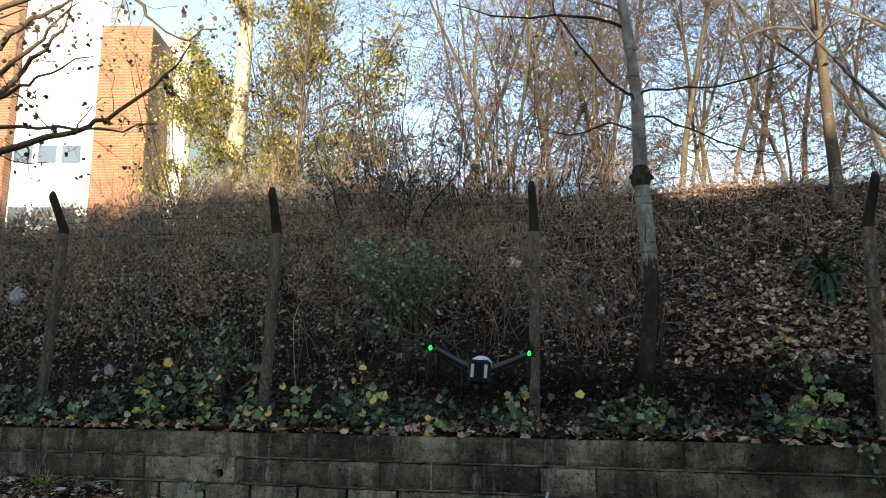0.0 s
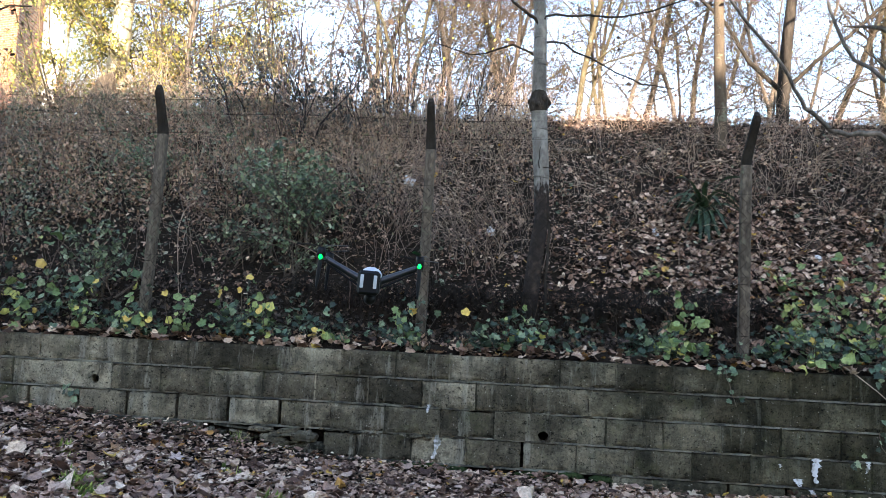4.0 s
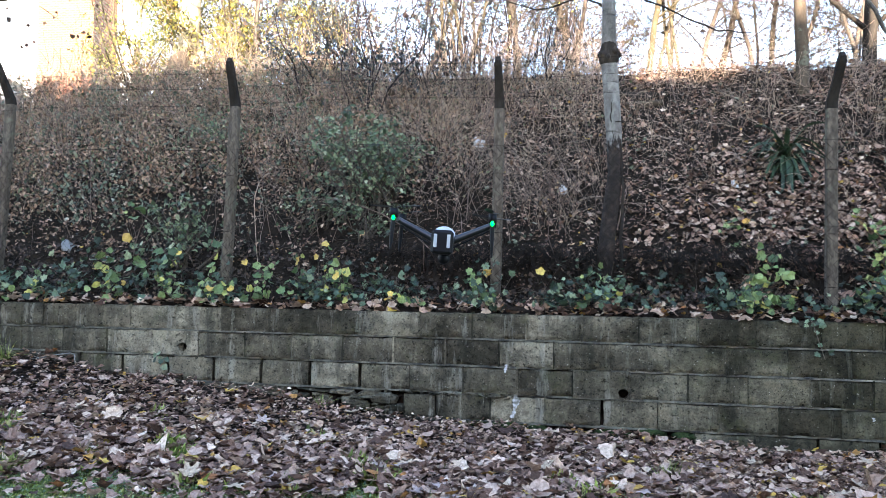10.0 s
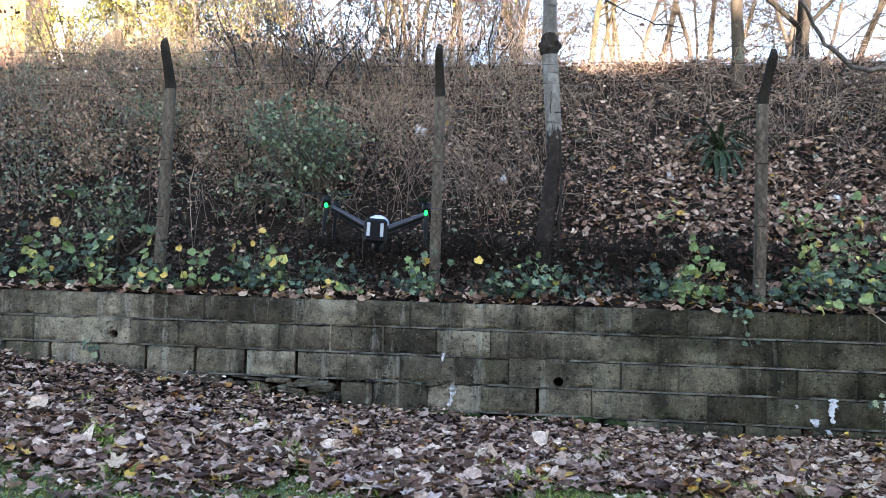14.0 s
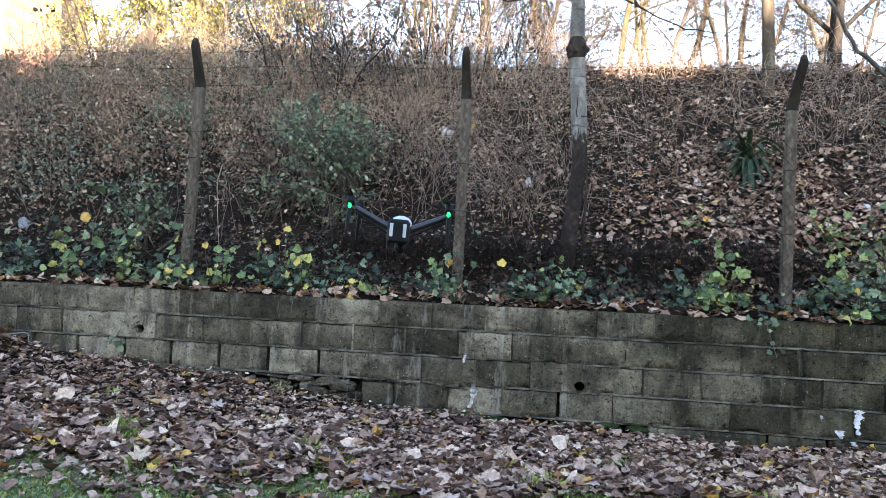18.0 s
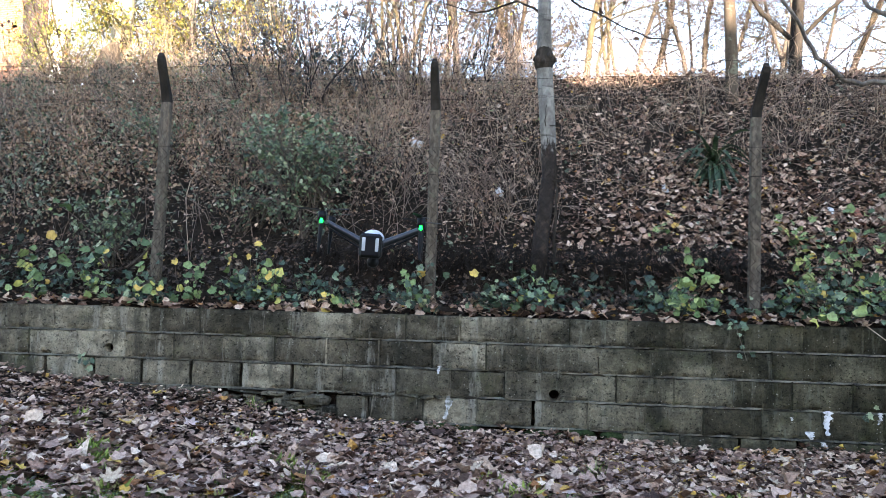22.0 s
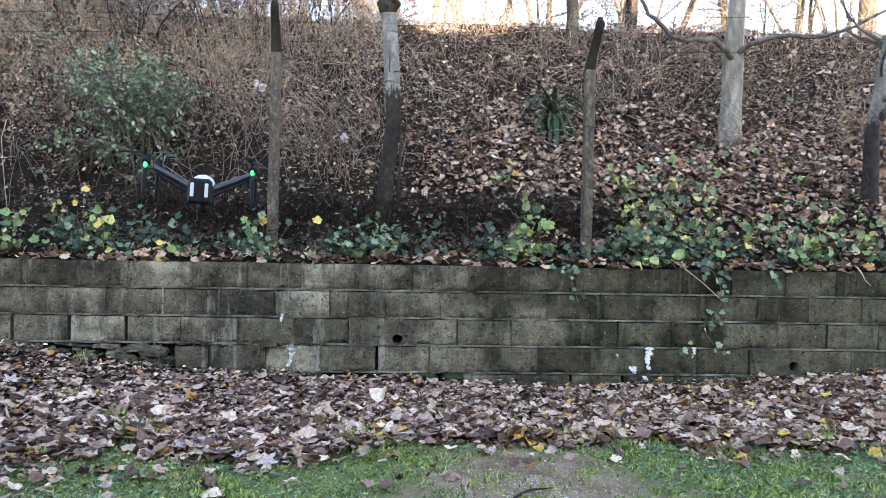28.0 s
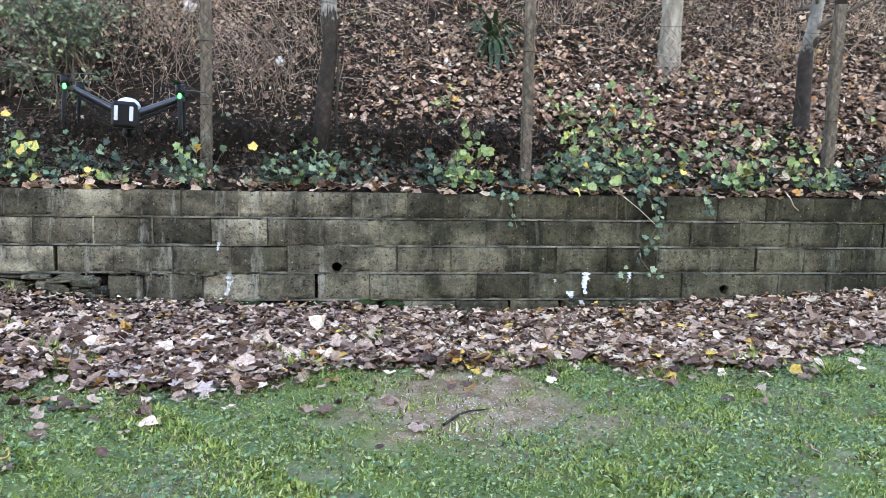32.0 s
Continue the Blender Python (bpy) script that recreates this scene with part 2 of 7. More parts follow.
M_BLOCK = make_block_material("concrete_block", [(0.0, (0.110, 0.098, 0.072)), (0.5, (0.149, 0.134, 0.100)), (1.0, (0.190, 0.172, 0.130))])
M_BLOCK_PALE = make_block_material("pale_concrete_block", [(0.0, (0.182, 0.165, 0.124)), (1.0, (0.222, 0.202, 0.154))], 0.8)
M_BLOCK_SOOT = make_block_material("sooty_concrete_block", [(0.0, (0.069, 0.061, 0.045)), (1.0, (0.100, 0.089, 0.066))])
M_MORTAR = make_mortar_material()
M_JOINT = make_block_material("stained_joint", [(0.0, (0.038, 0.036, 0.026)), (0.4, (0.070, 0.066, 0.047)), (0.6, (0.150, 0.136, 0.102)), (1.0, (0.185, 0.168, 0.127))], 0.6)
M_MOSS = make_soil_material("dark_moss", (0.014, 0.022, 0.010), (0.045, 0.065, 0.022))
M_LAWN = make_lawn_material()
# soil colour lowered to near black, standing for shade in the leaf gaps
M_BANK = make_soil_material("shade_toned_soil", (0.0075, 0.0056, 0.0042), (0.034, 0.025, 0.018))
M_POST = make_bark_material("post_concrete", [(0.30, (0.028, 0.022, 0.015)), (0.48, (0.066, 0.052, 0.037)), (0.70, (0.132, 0.108, 0.080))], 34)
M_POST_DARK = make_bark_material("post_dark_top", [(0.3, (0.013, 0.011, 0.009)), (0.8, (0.036, 0.030, 0.024))], 12, 0.0, False)
M_BARK_GREY = make_bark_material("grey_bark", [(0.30, (0.070, 0.060, 0.046)), (0.5, (0.160, 0.140, 0.110)), (0.70, (0.290, 0.264, 0.215))], 11, 0.5)
M_BARK_DARK = make_bark_material("dark_bark", [(0.2, (0.011, 0.009, 0.008)), (0.5, (0.028, 0.023, 0.018)), (0.8, (0.062, 0.050, 0.039))], 14, 0.0, False)
# near-black twig copy: the hollow's shade is put into its colour
M_SHADE_TWIG = make_bark_material("shade_dark_twig", [(0.2, (0.007, 0.0055, 0.004)), (0.5, (0.018, 0.014, 0.011)), (0.8, (0.056, 0.043, 0.032))], 14, 0.0, False)
M_BARK_BROWN = make_bark_material("brown_bark", [(0.2, (0.030, 0.021, 0.014)), (0.5, (0.060, 0.044, 0.028)), (0.8, (0.100, 0.076, 0.050))], 10, 0.7)
M_BARK_BOUGH = make_bark_material("grey_brown_bough", [(0.25, (0.034, 0.028, 0.022)), (0.5, (0.078, 0.066, 0.054)), (0.75, (0.160, 0.143, 0.120))], 16)
M_TWIG = make_bark_material("twig_bark", [(0.2, (0.040, 0.030, 0.022)), (0.5, (0.082, 0.062, 0.045)), (0.8, (0.14, 0.11, 0.08))], 20)
M_GOLDBARK = make_bark_material("golden_bark", [(0.2, (0.034, 0.027, 0.014)), (0.5, (0.074, 0.058, 0.030)), (0.8, (0.135, 0.108, 0.058))], 10)
M_GOLDTWIG = make_bark_material("golden_twig", [(0.2, (0.044, 0.032, 0.019)), (0.5, (0.088, 0.066, 0.039)), (0.8, (0.150, 0.116, 0.070))], 20, 0.0, False)
M_PALEBARK = make_bark_material("pale_sunlit_bark", [(0.25, (0.150, 0.125, 0.075)), (0.5, (0.360, 0.310, 0.205)), (0.75, (0.560, 0.500, 0.360))], 7)
# crest stems darkened in colour to look unlit against the sky
M_SHADE_PURPLE_TWIG = make_bark_material("shade_purple_twig", [(0.2, (0.010, 0.008, 0.008)), (0.5, (0.024, 0.019, 0.019)), (0.8, (0.050, 0.040, 0.039))], 20, 0.0, False)


def make_two_tone_trunk(edge):
    """Smooth grey bark above, dark bark below a ragged edge at that height over the root."""
    m = Mat("two_tone_trunk", 0.85, spec=0.25)
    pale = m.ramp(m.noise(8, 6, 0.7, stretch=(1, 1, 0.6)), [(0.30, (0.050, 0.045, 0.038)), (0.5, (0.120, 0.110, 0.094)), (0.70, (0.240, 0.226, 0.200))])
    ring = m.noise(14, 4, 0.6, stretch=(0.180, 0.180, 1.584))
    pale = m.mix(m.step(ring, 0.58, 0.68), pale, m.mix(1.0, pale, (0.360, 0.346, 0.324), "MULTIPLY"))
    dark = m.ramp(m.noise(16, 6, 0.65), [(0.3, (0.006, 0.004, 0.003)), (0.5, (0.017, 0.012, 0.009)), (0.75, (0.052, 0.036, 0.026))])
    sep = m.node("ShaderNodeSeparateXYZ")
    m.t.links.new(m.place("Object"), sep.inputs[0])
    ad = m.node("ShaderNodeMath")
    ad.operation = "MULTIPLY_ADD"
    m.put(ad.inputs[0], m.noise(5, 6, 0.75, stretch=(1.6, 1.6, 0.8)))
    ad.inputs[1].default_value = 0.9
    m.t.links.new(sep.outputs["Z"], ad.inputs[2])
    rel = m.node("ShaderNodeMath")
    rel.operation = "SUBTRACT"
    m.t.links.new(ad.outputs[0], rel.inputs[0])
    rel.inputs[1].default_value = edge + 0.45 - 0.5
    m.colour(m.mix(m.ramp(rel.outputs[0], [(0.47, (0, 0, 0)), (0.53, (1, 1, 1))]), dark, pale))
    m.bump(m.noise(38, 6, 0.7, stretch=(1, 1, 0.4)), 0.7, 0.02)
    return m.m


M_TRUNK_BAND = make_two_tone_trunk(1.20)
M_TRUNK_LEAN = make_two_tone_trunk(0.85)
M_WIRE = plain("rusty_wire", (0.016, 0.012, 0.009), 0.9, 0.0, 0.2, 0.08)

M_LITTER = leafy("fallen_leaf", [(0.0, (0.055, 0.031, 0.024)), (0.16, (0.104, 0.058, 0.042)), (0.34, (0.205, 0.124, 0.090)), (0.52, (0.322, 0.214, 0.168)), (0.72, (0.435, 0.308, 0.242)),
                                 (0.86, (0.570, 0.430, 0.340)), (0.955, (0.720, 0.575, 0.445)), (0.97, (0.250, 0.100, 0.045)), (0.985, (0.400, 0.210, 0.060)), (1.0, (0.560, 0.390, 0.080))], 0.6, 0.12, 0.22, None, 1.0)
M_LITTER_TAN = leafy("tan_fallen_leaf", [(0.0, (0.038, 0.021, 0.014)), (0.16, (0.110, 0.060, 0.038)), (0.38, (0.245, 0.150, 0.102)), (0.62, (0.400, 0.275, 0.195)), (0.84, (0.540, 0.400, 0.295)),
                                         (0.93, (0.610, 0.475, 0.350)), (0.95, (0.260, 0.105, 0.045)), (0.975, (0.430, 0.230, 0.060)), (1.0, (0.580, 0.410, 0.080))], 0.65, 0.12, 0.2, None, 1.0)
M_BANKLEAF = leafy("dry_bank_leaf", [(0.0, (0.038, 0.022, 0.015)), (0.22, (0.112, 0.065, 0.044)), (0.5, (0.236, 0.148, 0.104)), (0.74, (0.376, 0.252, 0.184)),
                                     (0.90, (0.525, 0.392, 0.296)), (0.97, (0.670, 0.535, 0.405)), (0.988, (0.504, 0.297, 0.074)), (1.0, (0.560, 0.396, 0.063))], 0.75, 0.12, 0.2)
M_SLOPELEAF = leafy("tan_slope_leaf", [(0.0, (0.040, 0.022, 0.015)), (0.18, (0.125, 0.070, 0.046)), (0.45, (0.270, 0.165, 0.114)), (0.68, (0.440, 0.300, 0.215)), (0.90, (0.640, 0.480, 0.355)), (0.95, (0.300, 0.120, 0.055)), (0.985, (0.520, 0.300, 0.090)), (1.0, (0.600, 0.430, 0.095))], 0.7, 0.12, 0.18, None, 1.0)
M_BRAMBLE = leafy("bramble_leaf", [(0.0, (0.026, 0.027, 0.014)), (0.14, (0.066, 0.066, 0.032)), (0.28, (0.118, 0.070, 0.040)), (0.58, (0.262, 0.160, 0.096)),
                                   (0.86, (0.470, 0.335, 0.230)), (0.94, (0.140, 0.165, 0.080)), (1.0, (0.190, 0.215, 0.108))], 0.5, 0.2)
M_IVY = leafy("ivy_leaf", [(0.0, (0.012, 0.024, 0.014)), (0.4, (0.038, 0.068, 0.038)), (0.72, (0.092, 0.142, 0.082)), (0.92, (0.190, 0.245, 0.140)), (1.0, (0.270, 0.300, 0.150))], 0.40, 0.15, 0.32)
M_YOUNG = leafy("pale_green_leaf", [(0.0, (0.046, 0.080, 0.030)), (0.35, (0.118, 0.182, 0.060)), (0.74, (0.235, 0.308, 0.108)), (0.92, (0.370, 0.415, 0.140)), (0.97, (0.560, 0.480, 0.090)), (0.985, (0.600, 0.430, 0.070)), (1.0, (0.300, 0.170, 0.110))], 0.45, 0.22, 0.35)
M_GREYGREEN = leafy("grey_green_leaf", [(0.0, (0.040, 0.054, 0.032)), (0.5, (0.090, 0.112, 0.067)), (0.85, (0.185, 0.208, 0.135)), (1.0, (0.340, 0.335, 0.255))], 0.5, 0.18, 0.3)
M_BUSH = leafy("bush_leaf", [(0.0, (0.022, 0.036, 0.016)), (0.45, (0.074, 0.110, 0.050)), (0.8, (0.190, 0.240, 0.125)), (1.0, (0.340, 0.360, 0.220))], 0.45, 0.18, 0.4)
M_GOLD = leafy("golden_leaf", [(0.0, (0.045, 0.054, 0.016)), (0.3, (0.135, 0.142, 0.032)), (0.65, (0.330, 0.310, 0.060)), (0.90, (0.540, 0.475, 0.105)), (1.0, (0.420, 0.225, 0.055))], 0.5, 0.4)
# shrub leaves with the shade already in their colour
M_SHADE_LEAF = leafy("shade_dark_leaf", [(0.0, (0.016, 0.021, 0.020)), (0.5, (0.036, 0.044, 0.040)), (0.9, (0.070, 0.080, 0.068)), (1.0, (0.12, 0.09, 0.06))], 0.6, 0.1)
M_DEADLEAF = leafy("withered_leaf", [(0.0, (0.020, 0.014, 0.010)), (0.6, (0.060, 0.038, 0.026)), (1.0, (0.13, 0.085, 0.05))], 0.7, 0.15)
M_YELLOW_LEAF = leafy("yellow_leaf", [(0.0, (0.50, 0.345, 0.060)), (1.0, (0.56, 0.41, 0.09))], 0.45, 0.15)
M_GRASS = leafy("grass_blade", [(0.0, (0.055, 0.075, 0.018)), (0.4, (0.165, 0.220, 0.044)), (0.72, (0.292, 0.352, 0.080)), (0.88, (0.41, 0.43, 0.148)), (1.0, (0.50, 0.43, 0.25))], 0.55, 0.25, 0.3, (0.78, 0.86, 0.80), 0.0)
M_FERN = leafy("fern_leaf", [(0.0, (0.010, 0.024, 0.009)), (0.6, (0.025, 0.050, 0.018)), (0.9, (0.055, 0.088, 0.030)), (1.0, (0.220, 0.200, 0.055))], 0.40, 0.2, 0.4)
M_CLOVER = leafy("clover_leaf", [(0.0, (0.035, 0.080, 0.038)), (0.5, (0.095, 0.180, 0.080)), (0.85, (0.20, 0.29, 0.125)), (1.0, (0.30, 0.35, 0.18))], 0.4, 0.2, 0.4, (1.2, 1.0, 0.8))
M_STEM = make_bark_material("dead_stem", [(0.2, (0.070, 0.047, 0.036)), (0.5, (0.150, 0.106, 0.082)), (0.8, (0.300, 0.225, 0.180))], 25)
M_STRAW = make_bark_material("pale_straw", [(0.2, (0.195, 0.138, 0.092)), (0.5, (0.335, 0.248, 0.178)), (0.8, (0.510, 0.400, 0.305))], 25)


def make_splash_material(name, hold):
    m = Mat(name, 0.8)
    m.colour(m.ramp(m.noise(26, 6, 0.7), [(hold - 0.08, (0.462, 0.457, 0.459)), (hold + 0.04, (0.286, 0.281, 0.266)), (hold + 0.12, (0.110, 0.108, 0.090))]))
    return m.m


M_PAINT = make_splash_material("white_splash", 0.54)
M_PAINT_OLD = make_splash_material("faded_splash", 0.44)
M_DULL_PLASTIC = plain("dull_plastic", (0.15, 0.15, 0.14), 0.35)
M_PAPER = plain("white_litter", (0.40, 0.39, 0.37), 0.5)


# ---- mesh helpers ----
def link_mesh(name, me, material, parent=None, label=""):
    for mt in material if isinstance(material, (list, tuple)) else [material]:
        me.materials.append(mt)
    ob = new(name, me)
    if parent is not None:
        ob.parent = parent
    if label:
        ob["label"] = label
    return ob


def part(name, bm, material, parent=None, label="", smooth=False):
    me = bpy.data.meshes.new(name)
    bm.to_mesh(me)
    bm.free()
    if smooth:
        me.polygons.foreach_set("use_smooth", [True] * len(me.polygons))
    return link_mesh(name, me, material, parent, label)


def raw_mesh(name, verts, loops, starts, smooth=False):
    """A mesh from arrays: verts (n,3), loop vertex indices, and the first loop of each face."""
    me = bpy.data.meshes.new(name)
    me.vertices.add(len(verts))
    me.vertices.foreach_set("co", np.ascontiguousarray(verts, np.float32).ravel())
    me.loops.add(len(loops))
    me.loops.foreach_set("vertex_index", np.ascontiguousarray(loops, np.int32))
    me.polygons.add(len(starts))
    me.polygons.foreach_set("loop_start", np.ascontiguousarray(starts, np.int32))
    if smooth:
        me.polygons.foreach_set("use_smooth", np.ones(len(starts), bool))
    me.update(calc_edges=True)
    return me


def maple_template():
    """A five-lobed leaf about 1 across, stalk end at the origin, tip along +y, with a slight cup."""
    half = [(0.0, 0.08, 0.0), (0.19, 0.0, 0.02), (0.38, 0.08, 0.05), (0.38, 0.26, 0.03), (0.50, 0.46, 0.06), (0.36, 0.58, 0.04), (0.24, 0.74, 0.05), (0.0, 0.90, 0.06)]
    rim = half + [(-x, y, z) for x, y, z in half[-2:0:-1]]
    return np.array([(0, 0.36, -0.03)] + rim), [(0, i + 1, (i + 1) % len(rim) + 1) for i in range(len(rim))]


def blade_leaf_template():
    """A plain pointed leaf folded along its midrib."""
    return np.array([(0, 0, 0), (0.28, 0.30, 0.07), (0.25, 0.68, 0.06), (0, 1.0, 0), (-0.25, 0.68, 0.06), (-0.28, 0.30, 0.07)]), [(0, 1, 2), (0, 2, 3), (0, 3, 4), (0, 4, 5)]


def ivy_template():
    half = [(0, 0, 0), (0.22, -0.08, 0.02), (0.46, 0.10, 0.05), (0.34, 0.32, 0.03), (0.44, 0.56, 0.07), (0.20, 0.64, 0.03), (0, 1.0, 0.02)]
    rim = half + [(-x, y, z) for x, y, z in half[-2:0:-1]]
    return np.array([(0, 0.34, -0.02)] + rim), [(0, i + 1, (i + 1) % len(rim) + 1) for i in range(len(rim))]


def small_template():
    return np.array([(0, 0, 0), (0.3, 0.45, 0.08), (0, 1, 0), (-0.3, 0.45, 0.08)]), [(0, 1, 2), (0, 2, 3)]


def crumple_template(seed):
    """A dry leaf rolled in on itself, with a ragged rim."""
    r = np.random.default_rng(seed)
    rim = []
    for k in range(8):
        a = 2 * math.pi * k / 8
        d = r.uniform(0.26, 0.58)
        rim.append((d * math.sin(a), 0.45 - 0.9 * d * math.cos(a), 0.75 * d * d * abs(math.sin(a + seed)) + r.uniform(-0.05, 0.09)))
    return np.array([(0, 0.4, -0.03)] + rim), [(0, i + 1, (i + 1) % 8 + 1) for i in range(8)]


CRUMPLES = [crumple_template(s) for s in range(4)]
MAPLE, OVATE, IVY, SMALL = maple_template(), blade_leaf_template(), ivy_template(), small_template()


def turns(n, tilt, r=rng):
    """n rotations: any heading, leaning off the vertical by about tilt (radians)."""
    a, b, c = r.uniform(0, 2 * np.pi, n), r.normal(0, 1, n) * tilt, r.normal(0, 1, n) * tilt
    ca, sa, cb, sb, cc, sc = np.cos(a), np.sin(a), np.cos(b), np.sin(b), np.cos(c), np.sin(c)
    z, o = np.zeros(n), np.ones(n)
    rz = np.stack([np.stack([ca, -sa, z], 1), np.stack([sa, ca, z], 1), np.stack([z, z, o], 1)], 1)
    rx = np.stack([np.stack([o, z, z], 1), np.stack([z, cb, -sb], 1), np.stack([z, sb, cb], 1)], 1)
    ry = np.stack([np.stack([cc, z, sc], 1), np.stack([z, o, z], 1), np.stack([-sc, z, cc], 1)], 1)
    return rz @ rx @ ry


def lean_to(mats, pitch):
    """Tips the leaves' upper side towards -y by pitch radians, after their own turn."""
    c, s = math.cos(pitch), math.sin(pitch)
    return np.array([[1, 0, 0], [0, c, -s], [0, s, c]]) @ mats


def scatter(name, template, places, mats, sizes, curl=0.0, r=rng):
    """One mesh of many leaves."""
    tv, tf = template
    n, k = len(places), len(tv)
    v = np.repeat(tv[None], n, 0).astype(float)
    if curl:
        v[:, :, 2] += r.normal(0, curl, (n, 1)) * (v[:, :, 0] ** 2 * 3 + (v[:, :, 1] - 0.4) ** 2)
        v[:, :, 2] += r.normal(0, curl * 0.20, (n, k))
    v = v * np.asarray(sizes)[:, None, None]
    v = np.einsum("nij,nkj->nki", mats, v) + np.asarray(places)[:, None, :]
    tf = np.array(tf)
    loops = (np.arange(n)[:, None, None] * k + tf[None]).ravel()
    return raw_mesh(name, v.reshape(-1, 3), loops, np.arange(n * len(tf)) * 3)


def tubes(name, lines, sides=4, smooth=True):
    """One mesh of many tapered tubes; lines is a list of (points (k,3), radii (k,))."""
    vs, ls, base = [], [], 0
    ang = np.arange(sides) * 2 * np.pi / sides
    for p, rad in lines:
        p, rad = np.asarray(p, float), np.asarray(rad, float)
        k = len(p)
        d = np.gradient(p, axis=0)
        d /= np.linalg.norm(d, axis=1, keepdims=True) + 1e-9
        ref = np.where(np.abs(d[:, 2:3]) > 0.9, np.array([[1.0, 0, 0]]), np.array([[0, 0, 1.0]]))
        u = np.cross(d, ref)
        u /= np.linalg.norm(u, axis=1, keepdims=True) + 1e-9
        w = np.cross(d, u)
        ring = p[:, None] + rad[:, None, None] * (np.cos(ang)[None, :, None] * u[:, None] + np.sin(ang)[None, :, None] * w[:, None])
        vs.append(ring.reshape(-1, 3))
        i = np.arange(k - 1)[:, None] * sides
        j = np.arange(sides)[None]
        jn = (j + 1) % sides
        q = np.stack([i + j, i + jn, i + sides + jn, i + sides + j], 2).reshape(-1, 4) + base
        ls.append(q)
        base += k * sides
    v, q = np.concatenate(vs), np.concatenate(ls)
    return raw_mesh(name, v, q.ravel(), np.arange(len(q)) * 4, smooth)


def box(bm, x0, y0, z0, x1, y1, z1, bevel=0.0):
    m = Matrix.Translation(((x0 + x1) / 2, (y0 + y1) / 2, (z0 + z1) / 2)) @ Matrix.Diagonal((x1 - x0, y1 - y0, z1 - z0, 1))
    got = bmesh.ops.create_cube(bm, size=1, matrix=m)
    if bevel:
        edges = list({e for v in got["verts"] for e in v.link_edges})
        bmesh.ops.bevel(bm, geom=edges, offset=bevel, segments=1, affect="EDGES")
    return bm


def smoothstep(a, b, x):
    t = np.clip((np.asarray(x, float) - a) / (b - a), 0, 1)
    return t * t * (3 - 2 * t)


def lump(x, y, s=1.0, k=0.0):
    """Smooth uneven height from a few waves, about -1 to 1."""
    return (np.sin(x * 2.1 * s + 1.3 + k) * np.cos(y * 1.7 * s + 0.4) + 0.6 * np.sin(x * 4.3 * s + y * 3.1 * s + k) + 0.4 * np.cos(x * 7.9 * s - y * 6.7 * s)) / 2


FOOT_X = [-60, -8, -2.44, -1.38, -0.12, 1.12, 2.1, 3.4, 4.3, 5.2, 6.2, 7.5, 12, 60]
FOOT_Z = [1.2, 0.80, 0.50, 0.38, 0.26, 0.10, 0.05, 0.01, -0.04, -0.02, 0.06, 0.12, 0.2, 0.2]


EDGE_X = [-8, -0.6, 0.1, 0.6, 1.0, 1.34, 1.5, 1.86, 2.1, 2.58, 2.92, 3.48, 4.0, 4.33, 4.7, 4.9, 5.2, 5.44, 5.96, 7.0, 12]
EDGE_Y = [-3.5, -2.65, -2.38, -2.42, -2.45, -2.35, -2.05, -2.25, -2.4, -2.28, -1.83, -1.72, -1.85, -1.72, -1.5, -2.05, -1.82, -1.96, -1.85, -1.35, -1.3]


def ground_z(x, y):
    foot = np.interp(x, FOOT_X, FOOT_Z)
    return foot * (0.22 + 0.78 * np.exp(np.minimum(y, 0) / 1.6)) + 0.015 * lump(x, y, 1.2)


def bank_z(x, y):
    crest = 4.33 - 0.20 * smoothstep(-2.5, -5.5, x)
    rise = np.clip((np.asarray(y, float) - 0.3) / 4.7, 0, None)
    z = 1.07 + (crest - 1.07) * (rise - 0.06 * np.logaddexp(0, (rise - 1.0) / 0.06))
    scarp = (0.2 + 0.6 * smoothstep(0.8, 1.6, x)) * (1 - 0.75 * smoothstep(4.7, 5.4, x))
    z = z - scarp * np.clip(z - 1.04, 0, None) * (1 - smoothstep(0.58, 0.80, y))
    return z + 0.07 * lump(x, y, 0.9, 2.0) * smoothstep(0.3, 1.2, y) + 0.02 * lump(x, y, 4)


# ---- ground: one sheet, the lawn below and the bank above the wall ----
def build_ground():
    xs = np.concatenate([[-400, -200, -90, -45, -25, -16], np.arange(-12, 15.01, 0.15), [18, 26, 45, 90, 200, 400]])
    ys = np.concatenate([[-400, -200, -90, -45, -25, -14], np.arange(-9, 0.0, 0.15), [0.06, 0.18, 0.3, 0.42, 0.54, 0.64, 0.70, 0.76, 0.82, 0.88], np.arange(1.0, 7.0, 0.16), [8, 10, 14, 22, 40, 90, 200, 400]])
    X, Y = np.meshgrid(xs, ys)
    Z = np.where(Y < 0.1, ground_z(X, Y), bank_z(X, Y))
    v = np.stack([X, Y, Z], 2).reshape(-1, 3)
    nx, ny = len(xs), len(ys)
    i, j = np.meshgrid(np.arange(nx - 1), np.arange(ny - 1))
    a = (j * nx + i).ravel()
    q = np.stack([a, a + 1, a + nx + 1, a + nx], 1)
    me = raw_mesh("ground", v, q.ravel(), np.arange(len(q)) * 4, True)
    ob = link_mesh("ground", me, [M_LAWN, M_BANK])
    # the shade-toned soil also lies under the leaf drift
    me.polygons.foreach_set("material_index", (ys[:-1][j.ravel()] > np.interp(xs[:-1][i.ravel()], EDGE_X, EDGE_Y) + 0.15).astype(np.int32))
    return tagged(ob, "lawn of short grass rising behind a wall into an earth bank", "ground", kind="structure")


build_ground()


